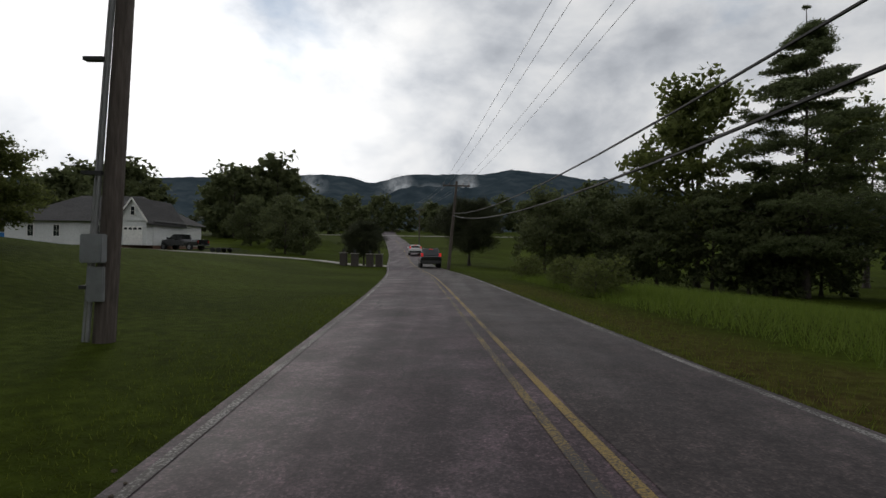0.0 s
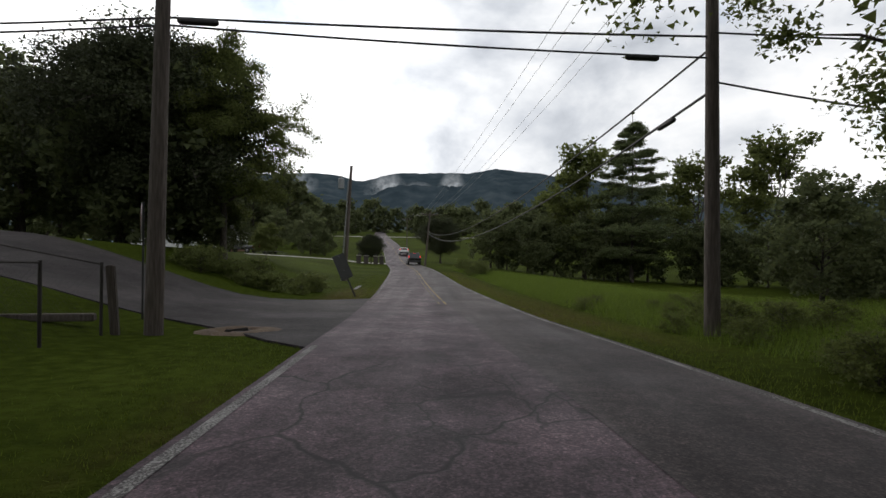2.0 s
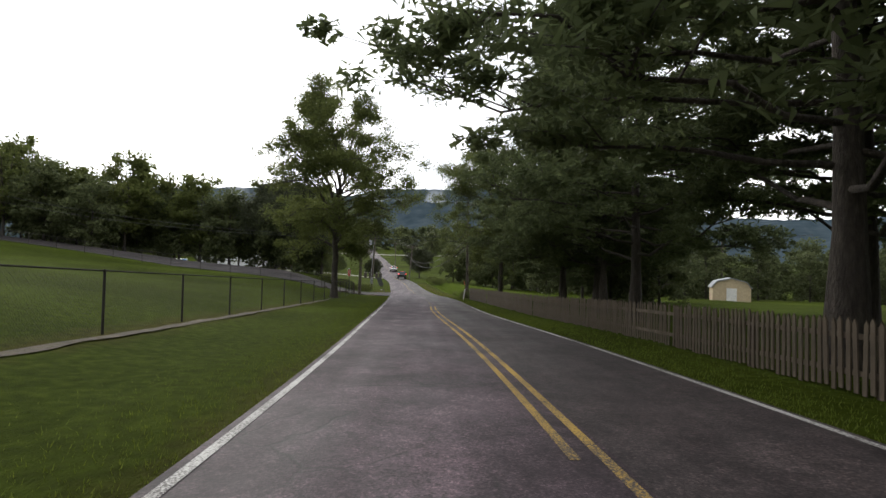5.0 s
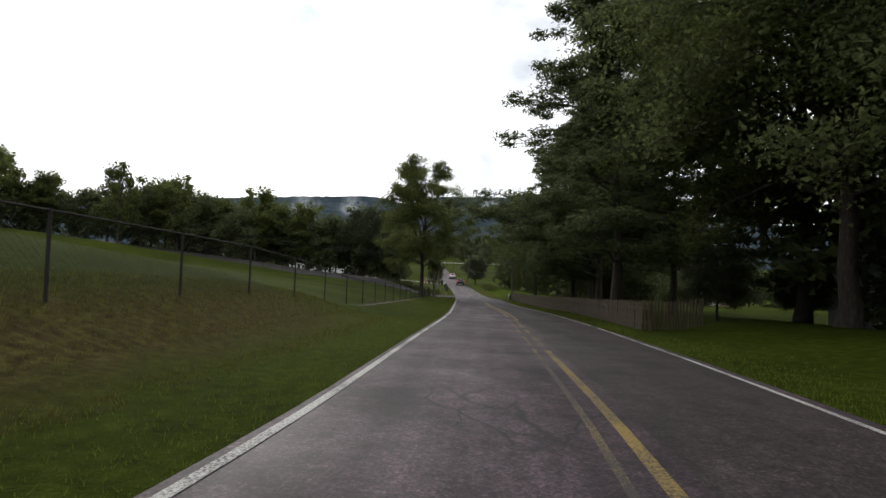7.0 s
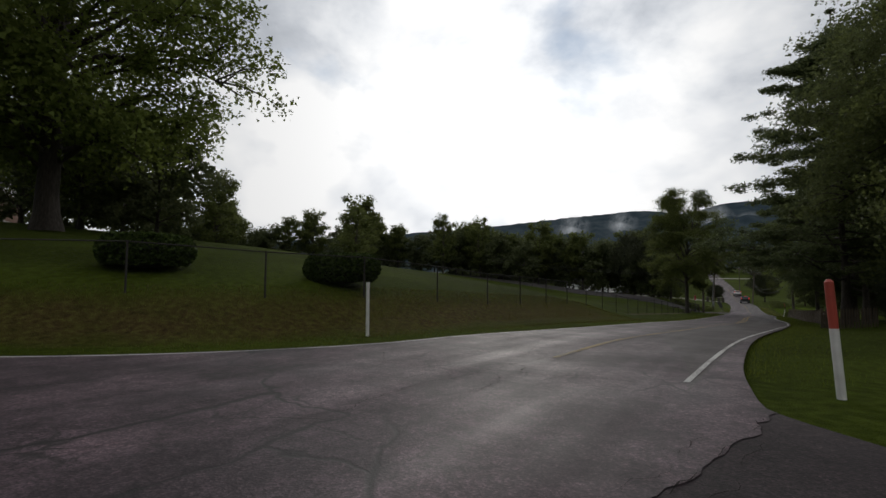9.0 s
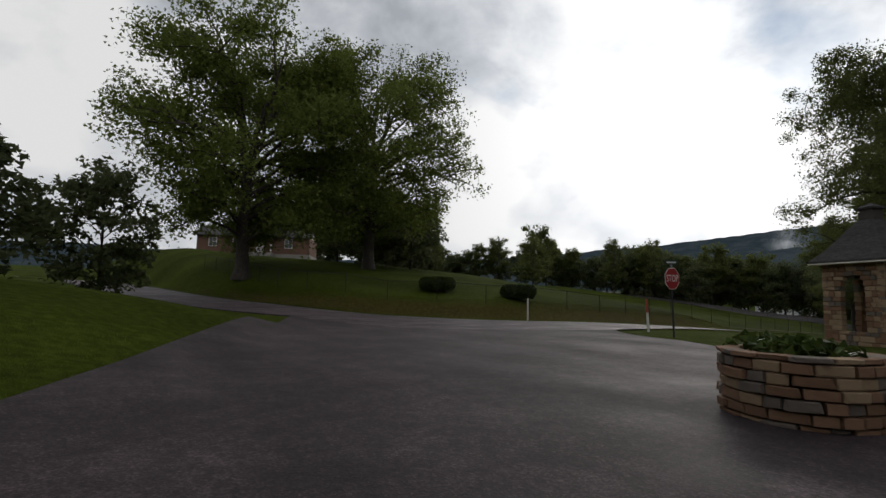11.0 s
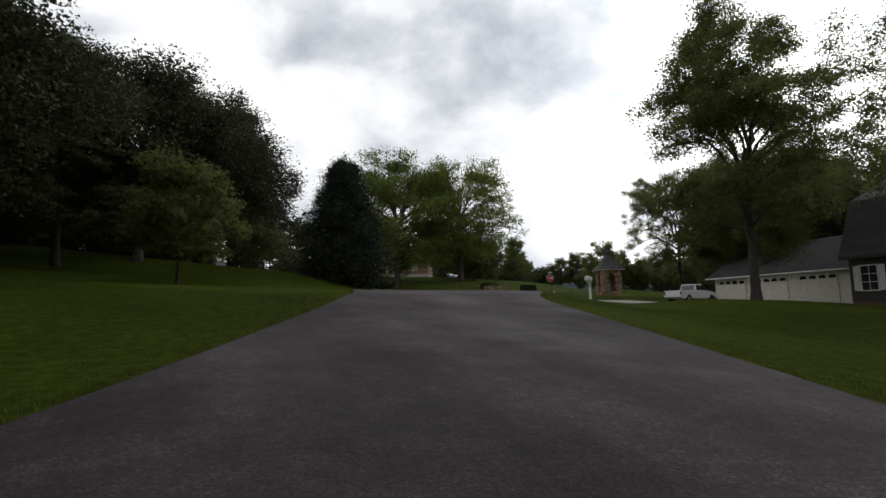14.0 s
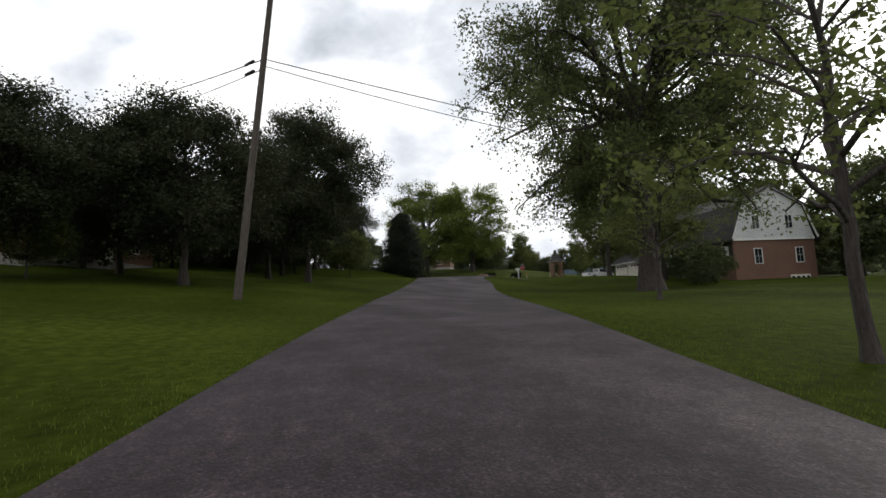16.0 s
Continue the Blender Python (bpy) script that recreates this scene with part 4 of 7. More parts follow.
M["metal"] = plain("galvanised_steel", (0.30, 0.31, 0.32), 0.5, 0.8)
M["fence_metal"] = plain("weathered_fence_steel", (0.026, 0.022, 0.019), 0.8, 0.1)
M["metal_dark"] = plain("dull_dark_steel", (0.05, 0.05, 0.05), 0.6, 0.5)
M["cable"] = plain("black_cable_sheath", (0.012, 0.012, 0.013), 0.7)
M["wire"] = plain("aluminium_wire", (0.16, 0.16, 0.17), 0.5, 0.6)
M["can"] = plain("grey_transformer_paint", (0.22, 0.23, 0.24), 0.5)
M["pvc"] = plain("weathered_grey_conduit", (0.24, 0.24, 0.24), 0.6)
M["ceramic"] = plain("brown_glazed_ceramic", (0.10, 0.06, 0.05), 0.3)
M["fence_wood"] = material("weathered_fence_wood", ((0.043, 0.031, 0.021), (0.078, 0.058, 0.039), (0.122, 0.094, 0.066)), 5, 0.9, 0.4, 25, stretch=(4, 4, 0.5))
M["sign_back"] = plain("tarnished_sign_back", (0.05, 0.052, 0.05), 0.6, 0.3)
M["sign_red"] = plain("red_sign_sheet", (0.30, 0.020, 0.022), 0.45)
M["sign_white"] = plain("white_sign_sheet", (0.66, 0.66, 0.64), 0.45)
M["sign_green"] = plain("dark_green_sign_sheet", (0.02, 0.05, 0.035), 0.5)
M["white_plastic"] = plain("dirty_white_plastic", (0.60, 0.59, 0.56), 0.55)
M["red_tape"] = plain("faded_red_plastic", (0.34, 0.05, 0.03), 0.55)
M["white_paint"] = plain("white_painted_wood", (0.66, 0.65, 0.62), 0.6)
M["cream_paint"] = plain("cream_painted_panel", (0.58, 0.55, 0.46), 0.6)
M["siding"] = plain("pale_vinyl_siding", (0.52, 0.53, 0.52), 0.65)
M["siding_tan"] = plain("tan_siding", (0.44, 0.35, 0.22), 0.7)
M["brick_wall"] = material("brick_face", ((0.115, 0.062, 0.045), (0.155, 0.084, 0.058), (0.20, 0.115, 0.08)), 9, 0.9, 0.3, 30)
M["stone"] = material("tan_field_stone", ((0.16, 0.105, 0.062), (0.29, 0.20, 0.12), (0.42, 0.31, 0.20)), 4, 0.9, 0.5, 18, island=0.6)
M["stone_rust"] = material("rust_field_stone", ((0.10, 0.055, 0.032), (0.19, 0.105, 0.06), (0.28, 0.17, 0.10)), 5, 0.9, 0.5, 18, island=0.6)
M["stone_grey"] = material("grey_brown_field_stone", ((0.07, 0.055, 0.045), (0.13, 0.105, 0.085), (0.20, 0.165, 0.135)), 5, 0.9, 0.5, 18, island=0.6)
STONES = ("stone", "stone_rust", "stone", "stone_grey", "stone_rust")
M["shingle"] = material("dark_roof_shingles", ((0.020, 0.019, 0.019), (0.038, 0.036, 0.036), (0.060, 0.057, 0.055)), 5, 0.95, 0.5, 40, stretch=(1, 1, 4))
M["window_glass"] = glass_material("dim_window_glass", (0.02, 0.023, 0.026))
M["car_glass"] = glass_material("tinted_car_glass", (0.008, 0.009, 0.010))
M["car_black"] = plain("black_car_paint", (0.010, 0.010, 0.011), 0.25, 0.0, 0.8)
M["car_white"] = plain("white_car_paint", (0.62, 0.62, 0.62), 0.3, 0.0, 0.6, 0.05)
M["tyre"] = plain("black_tyre_rubber", (0.016, 0.016, 0.016), 0.9)
M["rim"] = plain("alloy_wheel", (0.42, 0.42, 0.43), 0.35, 0.8)
M["chrome"] = plain("dull_chrome", (0.5, 0.5, 0.5), 0.2, 1.0)
M["tail_on"] = lamp_material("lit_red_lamp", (0.9, 0.03, 0.03), 0.25)
M["tail_off"] = plain("red_lens", (0.22, 0.012, 0.012), 0.25)
M["blue_vinyl"] = plain("blue_pool_vinyl", (0.02, 0.16, 0.42), 0.5)
M["soil_damp"] = material("damp_soil_and_thatch", ((0.026, 0.022, 0.010), (0.050, 0.039, 0.018), (0.082, 0.064, 0.033)), 4, 0.95, 0.8, 20)
M["soil"] = material("bare_brown_soil", ((0.05, 0.032, 0.02), (0.09, 0.062, 0.04), (0.13, 0.095, 0.062)), 3, 0.95, 0.8, 20)
M["blade"] = leaf_material("grass_blade", (0.050, 0.068, 0.009), (0.135, 0.160, 0.028), 0.5)
M["blade_dry"] = leaf_material("dry_grass_blade", (0.060, 0.045, 0.018), (0.15, 0.125, 0.042), 0.4)
M["blade_tall"] = leaf_material("tall_grass_blade", (0.06, 0.095, 0.012), (0.15, 0.20, 0.035), 0.4)
M["hedge"] = leaf_material("hedge_leaf", (0.018, 0.032, 0.008), (0.07, 0.10, 0.022), 0.2)


# ---- poles and wires ----
def utility_pole(x, y, height, r=0.15, label="weathered wooden utility pole standing in grass", lean=(0, 0), arm=None, can=None, conduit=False):
    z = ground(x, y) - 0.3
    root = thing("utility_pole", x, y, z, 0, label, "utility pole")
    top = Vector((lean[0], lean[1], height + 0.3))
    part("pole", rod((0, 0, 0), top, r, r * 0.66, n=14), M["pole_wood"], root, smooth_faces=False)
    if arm is not None:
        c, s = math.cos(radians(arm)), math.sin(radians(arm))
        a = part("crossarm", boxed(-1.15, 1.15, -0.05, 0.05, -0.06, 0.06, bevel=0.01), M["pole_wood"], root)
        a.matrix_local = pose(top.x, top.y - 0.0, top.z - 0.35, 0, 0, arm) @ pose(0, 0.13, 0)
        for k in (-1.05, -0.55, 0.55, 1.05):
            bm = rod((k, 0, 0.06), (k, 0, 0.12), 0.012, n=6)
            cyl(bm, (k, 0, 0.11), (k, 0, 0.22), 0.045, 0.03, 10)
            i = part("insulator", bm, M["ceramic"], a)
    if can:
        cx, cy, cz = can
        bm = rod((cx, cy, cz), (cx, cy, cz + 0.62), 0.2, n=18)
        cyl(bm, (cx, cy, cz + 0.62), (cx, cy, cz + 0.68), 0.21, 0.12, 18)
        cyl(bm, (cx * 0.4, cy * 0.4, cz + 0.3), (cx, cy, cz + 0.3), 0.04, n=6)
        c = part("transformer", bm, M["can"], root, "grey steel transformer can")
        part("bushing", rod((cx, cy, cz + 0.66), (cx, cy, cz + 0.86), 0.04, 0.025, n=8), M["ceramic"], c)
    if conduit:
        for dx, hgt, rr_ in ((-0.18, height * 0.93, 0.028), (-0.24, height * 0.9, 0.016)):
            part("conduit", rod((dx, -0.04, 0.3), (dx * 0.8 + lean[0], -0.04, hgt), rr_, n=8), M["pvc"], root)
        for k in range(4):
            part("strap", boxed(-0.27, 0.0, -0.09, 0.0, 1.0 + k * 1.5, 1.05 + k * 1.5), M["metal_dark"], root)
        part("meter_box", boxed(-0.14, 0.14, -0.27, -0.14, 1.35, 1.72, bevel=0.015), M["metal"], root, "grey metal meter box")
        part("cover_plate", boxed(-0.10, 0.12, -0.19, -0.14, 0.85, 1.3, bevel=0.01), M["metal"], root)
    return root


def wire(name, pts_from, pts_to, sag, r, mat, label, category="cable"):
    """A hanging line between two places."""
    a, b = Vector(pts_from), Vector(pts_to)
    path = []
    for k in range(17):
        t = k / 16
        p = a.lerp(b, t)
        p.z -= sag * 4 * t * (1 - t)
        path.append(p)
    v, f = tube_rings(path, [r] * 17, 5)
    ob = part_mesh(name, from_arrays(name, v, f), mat)
    return tagged(ob, label, category)


utility_pole(-3.78, 5.8, 7.55, 0.135, "grey wooden utility pole with conduits and a transformer can", can=(-0.30, 0.05, 6.38), conduit=True, lean=(0.36, 0))
utility_pole(-2.75, -18.1, 8.6, 0.15, "dark wooden utility pole at a street corner", lean=(0.15, 0))
utility_pole(7.5, -17.1, 9.4, 0.15, "weathered wooden utility pole standing in tall weeds", arm=8, lean=(-0.12, 0))
utility_pole(0.95, 39.7, 7.3, 0.14, "leaning wooden utility pole with a crossarm on the roadside", arm=8, lean=(0.62, 0))
utility_pole(61.4, -130.2, 13.5, 0.16, "brown wooden utility pole on a lawn verge", lean=(0.5, 1.5))
utility_pole(-4.3, 92.0, 7.5, 0.13, "wooden utility pole far along the road", arm=8)
utility_pole(37.5, -10.0, 7.4, 0.13, "wooden utility pole beyond a yard", arm=40)

top_r, top_f = Vector((7.38, -17.1, ground(7.5, -17.1) + 9.1)), Vector((1.55, 39.7, ground(0.95, 39.7) + 7.05))
for k in (-1.05, -0.55, 0.55, 1.05):
    wire("power_line", top_f + Vector((k, 0.1, 0.2)), top_r + Vector((k, 0.1, 0.2)), 0.7, 0.009, M["wire"], "thin bare power line strung between roadside poles", "power line")
    wire("power_line", top_f + Vector((k, 0.1, 0.2)), Vector((-4.3 + k, 92, 10.5)), 0.5, 0.009, M["wire"], "thin bare power line strung between roadside poles", "power line")
wire("cable", (1.3, 39.6, 4.4), (7.4, -17.2, 6.1), 1.7, 0.024, M["cable"], "thick black telephone cable hanging between poles")
wire("cable", (1.3, 39.6, 4.2), (7.4, -17.2, 5.25), 1.9, 0.03, M["cable"], "thick black telephone cable hanging between poles")
wire("cable", (-2.65, -18.0, 6.05), (7.42, -17.1, 6.32), 0.04, 0.022, M["cable"], "black cable crossing over the road between poles")
wire("cable", (-2.65, -18.0, 5.92), (7.42, -17.1, 5.9), 0.06, 0.02, M["cable"], "black cable crossing over the road between poles")
wire("cable", (7.42, -17.2, 6.35), (40, -20.0, 7.2), 0.8, 0.02, M["cable"], "black cable leading away from a pole")
wire("cable", (7.42, -17.2, 5.4), (24, -19.2, 4.1), 0.6, 0.02, M["cable"], "black cable leading away from a pole")
wire("cable", (-2.65, -18.0, 6.05), (-42, -12.0, 10.0), 0.9, 0.02, M["cable"], "black cable climbing along the side street")
wire("cable", (-2.65, -18.0, 5.92), (-42, -12.4, 9.3), 0.9, 0.02, M["cable"], "black cable climbing along the side street")
wire("cable", (61.75, -129.1, 11.0), (57.6, -96.0, 9.0), 0.35, 0.022, M["cable"], "thick black cable crossing over the side road")
wire("cable", (61.75, -129.1, 10.7), (58.6, -96.0, 8.2), 0.7, 0.018, M["cable"], "thick black cable crossing over the side road")
wire("cable", (61.75, -129.1, 11.0), (38.0, -146.5, 16.0), 0.5, 0.022, M["cable"], "thick black cable between lawn trees")
wire("cable", (61.75, -129.1, 10.6), (38.0, -144.0, 15.4), 0.5, 0.018, M["cable"], "thick black cable between lawn trees")


def splice_box(x, y, z, rz, tilt=0):
    bm = rod((-0.28, 0, 0), (0.28, 0, 0), 0.06, n=10)
    cyl(bm, (-0.34, 0, 0), (-0.28, 0, 0), 0.03, 0.06, 10)
    cyl(bm, (0.28, 0, 0), (0.34, 0, 0), 0.06, 0.03, 10)
    ob = part("cable_splice_box", bm, M["cable"])
    ob.matrix_world = pose(x, y, z, 0, tilt, rz)
    return tagged(ob, "black cable splice case hanging on a line", "splice case")


splice_box(6.0, -17.2, 5.84, 5)
splice_box(7.25, -15.6, 4.98, 96, 6)
splice_box(-2.1, -18.0, 5.98, 5)
splice_box(60.9, -129.7, 10.75, 36)
splice_box(60.95, -129.7, 11.15, 36)


# ---- fences ----
def resample(pts, step):
    out, carry = [], 0.0
    for a, b in zip(pts, pts[1:]):
        a, b = Vector(a), Vector(b)
        d = (b - a).length
        s = carry
        while s < d:
            out.append(a.lerp(b, s / d))
            s += step
        carry = s - d
    return out


def share(name, me, parent, m):
    ob = new(name, me)
    ob.parent = parent
    ob.matrix_local = m
    return ob


def mesh_of(name, bm, mat):
    me = bpy.data.meshes.new(name)
    bm.to_mesh(me)
    bm.free()
    me.materials.append(mat)
    return me


def chain_fence(pts, height, label):
    root = thing("chain_link_fence", 0, 0, 0, 0, label, "fence")
    post = mesh_of("post", rod((0, 0, -0.2), (0, 0, height + 0.03), 0.024, n=8), M["fence_metal"])
    posts = resample(pts, 2.945)
    for p in posts:
        share("post", post, root, pose(p.x, p.y, ground(p.x, p.y)))
    tops = [Vector((p.x, p.y, ground(p.x, p.y) + height)) for p in posts]
    v, f = tube_rings(tops, [0.017] * len(tops), 6)
    part_mesh("top_rail", from_arrays("top_rail", v, f), M["fence_metal"], root)
    fine = resample(pts, 0.11)
    verts, faces = [], []
    n = int(height / 0.11)
    for k in range(len(fine) - n):
        for j0, j1, z0, z1 in ((k, k + n, 0.03, height), (k + n, k, 0.03, height)):
            a, b = fine[j0], fine[j1]
            lo = Vector((a.x, a.y, ground(a.x, a.y) + z0))
            hi = Vector((b.x, b.y, ground(b.x, b.y) + z1))
            s = len(verts)
            w = 0.0005
            verts += [lo + Vector((0, 0, w)), lo - Vector((0, 0, w)), hi - Vector((0, 0, w)), hi + Vector((0, 0, w)), lo + Vector((w * 2, w * 2, 0)), hi + Vector((w * 2, w * 2, 0))]
            faces += [(s, s + 1, s + 2, s + 3), (s, s + 4, s + 5, s + 3), (s + 4, s + 1, s + 2, s + 5)]
    ob = part_mesh("wire_mesh", from_arrays("wire_mesh", verts, faces), M["metal_dark"], root)
    ob["kind"] = "stuff"
    return root


chain_fence([(-3.25, -19.9), (-2.9, -26), (-3.0, -46.4), (-3.15, -60), (-3.35, -70), (-3.2, -80.2), (-4.6, -87.2), (-7.5, -92.5), (-14, -96.5), (-30, -99)], 1.15, "grey chain-link fence along the road verge and lawn")
soil_y = [-31 - 0.4 * k for k in range(80)]


def soil_edge(y, side):
    x = -2.86 - 0.002 * (y + 46) + 0.05 * noise.noise((y * 0.5, 7, 0))
    half = (0.09 + 0.12 * noise.noise((y * 0.9, 3, side))) * smooth(-63, -58, y) * (1 - smooth(-35, -31.4, y)) + 0.01
    return (x + (half if side else -half), y)


strip("ground_bare_line", [soil_edge(y, 0) for y in soil_y], [soil_edge(y, 1) for y in soil_y], M["soil_damp"], 0.03, "worn line of bare brown soil under a fence", "soil", skirt=0, cross=2)
chain_fence([(-3.3, -18.6), (-12, -17.6), (-40, -13.8)], 1.15, "grey chain-link fence along the side street")


def picket_fence(pts):
    root = thing("picket_fence", 0, 0, 0, 0, "weathered grey-brown wooden picket fence beside a yard", "fence")
    hgt = 0.95
    bm = bmesh.new()
    w, t = 0.031, 0.010
    outline = [(-w, 0.04), (w, 0.04), (w, hgt - 0.06), (0, hgt), (-w, hgt - 0.06)]
    pk = mesh_of("picket", prism(outline, -t, t), M["fence_wood"])
    bm.free()
    rng = random.Random(9)
    line_pts = resample(pts, 0.115)
    for k, p in enumerate(line_pts):
        q = line_pts[min(k + 1, len(line_pts) - 1)] - line_pts[max(k - 1, 0)]
        a = math.degrees(math.atan2(q.y, q.x))
        if k % 97 == 55:
            continue
        share("picket", pk, root, pose(p.x, p.y, ground(p.x, p.y) + rng.uniform(-0.03, 0.02), rng.uniform(-1.2, 1.2), rng.uniform(-1.0, 1.0), a) @ pose(0, -0.03, 0))
    post = mesh_of("post", boxed(-0.045, 0.045, -0.045, 0.045, -0.2, 0.86, bevel=0.008), M["fence_wood"])
    posts = resample(pts, 2.4)
    for p in posts:
        share("post", post, root, pose(p.x, p.y, ground(p.x, p.y)) @ pose(0.07, 0, 0))
    for a, b in zip(posts, posts[1:]):
        for z in (0.27, 0.72):
            p, q = Vector((a.x, a.y, ground(a.x, a.y) + z)), Vector((b.x, b.y, ground(b.x, b.y) + z))
            d = q - p
            bm = boxed(0, d.length, -0.02, 0.02, -0.035, 0.035)
            r = part("rail", bm, M["fence_wood"], root)
            r.matrix_local = Matrix.Translation(p) @ d.to_track_quat("X", "Z").to_matrix().to_4x4()
    return root


picket_fence([(6.85, -25.4), (7.35, -32), (7.6, -38.5), (7.95, -46.8), (8.2, -53.3), (7.95, -60.0), (7.5, -66.0), (9.6, -65.4)])


# ---- signs and markers ----
def octagon(r, y0, y1):
    return prism([(r * math.cos(radians(22.5 + 45 * k)), r * math.sin(radians(22.5 + 45 * k))) for k in range(8)], y0, y1)


def lettering(text, size, mat, parent, m, name="lettering"):
    cu = bpy.data.curves.new(name, "FONT")
    cu.body, cu.size, cu.align_x, cu.align_y, cu.extrude = text, size, "CENTER", "CENTER", 0.001
    tmp = bpy.data.objects.new(name, cu)
    me = bpy.data.meshes.new_from_object(tmp)
    bpy.data.objects.remove(tmp)
    ob = part_mesh(name, me, mat, parent)
    ob.matrix_local = m
    return ob


def stop_sign(x, y, facing, label, post_h=2.32, blade=True, lean=0.0):
    z = ground(x, y)
    root = thing("stop_sign", x, y, z, facing, label, "stop sign")
    root.matrix_world = pose(x, y, z, 0, lean, facing)
    part("post", boxed(-0.03, 0.03, 0.0, 0.035, -0.3, post_h + 0.1), M["metal_dark"], root)
    bm = octagon(0.41, -0.012, -0.006)
    face = part("sign_border", bm, M["sign_white"], root, "white octagonal border")
    face.matrix_local = pose(0, 0, 2.0)
    plate = part("sign_face", octagon(0.385, -0.0165, -0.0125), M["sign_red"], root, "red octagonal face")
    plate.matrix_local = pose(0, 0, 2.0)
    back = part("sign_back", octagon(0.40, -0.005, -0.001), M["sign_back"], root)
    back.matrix_local = pose(0, 0, 2.0)
    lettering("STOP", 0.30, M["sign_white"], root, pose(0, -0.019, 2.0, 90, 0, 0) @ Matrix.Diagonal((0.86, 1.15, 1, 1)))
    if blade:
        part("street_blade", boxed(-0.33, 0.33, -0.004, 0.004, 2.49, 2.65), M["sign_green"], root, "narrow dark street name blade")
        part("name_bar", boxed(-0.25, 0.25, -0.009, -0.006, 2.545, 2.595), M["sign_white"], root)
        part("blade_bracket", boxed(-0.03, 0.03, -0.02, 0.03, 2.40, 2.49), M["metal"], root)
    return root


stop_sign(8.5, -90.0, 84, "red stop sign with a street name blade on a dark post", lean=-2)
stop_sign(-3.95, -16.4, 298, "stop sign seen from its tarnished grey back beside a street", blade=False)


def marker_post(x, y, h, r, bands, label, lean=(0, 0)):
    root = thing("marker_post", x, y, ground(x, y), 0, label, "marker post")
    root.matrix_world = pose(x, y, ground(x, y), lean[0], lean[1], 0)
    z = -0.1
    for name, top, mat in bands:
        part(name, rod((0, 0, z), (0, 0, top), r, n=12), M[mat], root)
        z = top
    part("cap", rod((0, 0, h), (0, 0, h + 0.03), r * 1.02, r * 0.4, n=12), M[bands[-1][2]], root)
    return root


marker_post(-1.92, -86.75, 1.16, 0.04, (("shaft", 1.22, "white_plastic"),), "plain white plastic marker post on the verge")
marker_post(6.37, -88.2, 1.27, 0.045, (("shaft", 0.76, "white_plastic"), ("sleeve", 1.27, "red_tape")), "white marker post with a red upper half at the corner", (0, -3))
marker_post(6.35, -25.1, 0.85, 0.045, (("shaft", 0.6, "white_plastic"), ("sleeve", 0.85, "white_plastic")), "leaning white marker post beside a picket fence", (0, 9))
marker_post(6.75, -24.6, 1.55, 0.03, (("shaft", 1.2, "fence_wood"), ("sleeve", 1.55, "red_tape")), "thin leaning wooden stake with a red tip in weeds", (0, -12))


def leaning_sign(x, y):
    root = thing("road_sign", x, y, ground(x, y), 0, "dark back of a leaning rectangular road sign in weeds", "road sign")
    root.matrix_world = pose(x, y, ground(x, y), 0, -23, 14)
    part("post", boxed(-0.03, 0.03, -0.02, 0.02, -0.3, 1.8), M["metal_dark"], root)
    part("sign_panel", boxed(-0.25, 0.25, -0.035, -0.025, 0.82, 1.88, bevel=0.004), M["sign_back"], root, "dark tarnished rectangular panel")
    for z in (1.2, 1.8):
        part("bolt", rod((0, -0.045, z), (0, -0.02, z), 0.015, n=8), M["metal"], root)
    return root


leaning_sign(-1.2, -6.1)
M["strip_grey"] = material("weathered_strip", ((0.05, 0.048, 0.046), (0.10, 0.097, 0.093), (0.16, 0.155, 0.15)), 5, 0.8, 0.3, 40)
ob = part("edging_strip", boxed(-1.15, 1.15, -0.09, 0.09, 0.0, 0.03, bevel=0.008), M["strip_grey"])
ob.matrix_world = pose(-1.97, -0.45, ground(-1.97, -0.45) + 0.01, 0, 0, 92)
tagged(ob, "narrow grey weathered strip lying on the lawn", "edging strip")


# ---- clipped hedges ----
def hedge(x, y, rx, ry, h, rz, label, seed=1):
    rng = np.random.default_rng(seed)
    root = thing("hedge", x, y, ground(x, y) - 0.04, rz, label, "hedge")
    n = 5200
    th, u = rng.random(n) * 2 * math.pi, rng.random(n)
    # a flattened barrel: bulging sides and a nearly flat clipped top
    lid = rng.random(n) < 0.42
    z = np.where(lid, h - 0.05 * rng.random(n), 0.12 + u * (h - 0.14))
    bulge = np.sin(np.clip(z / h, 0, 1) * math.pi * 0.62 + 0.5) ** 0.5
    rad = np.where(lid, np.sqrt(rng.random(n)) * 0.93, 0.93 + 0.07 * rng.random(n)) * bulge
    lump = 1 + 0.05 * np.sin(th * 5 + 1) + 0.03 * np.sin(th * 9)
    c = np.stack([np.cos(th) * rad * rx * lump, np.sin(th) * rad * ry * lump, z], 1)
    part_mesh("foliage", facets_mesh("foliage", leaf_cards(rng, c, np.full(n, 0.03), 0.045, 3)), M["hedge"], root)
    bm = bmesh.new()
    bmesh.ops.create_uvsphere(bm, u_segments=20, v_segments=12, radius=1.0)
    for v in bm.verts:
        v.co = Vector((v.co.x * rx * 0.9, v.co.y * ry * 0.9, h * 0.5 + v.co.z * h * 0.44))
    part("core", bm, M["leaf_core"], root)
    return root


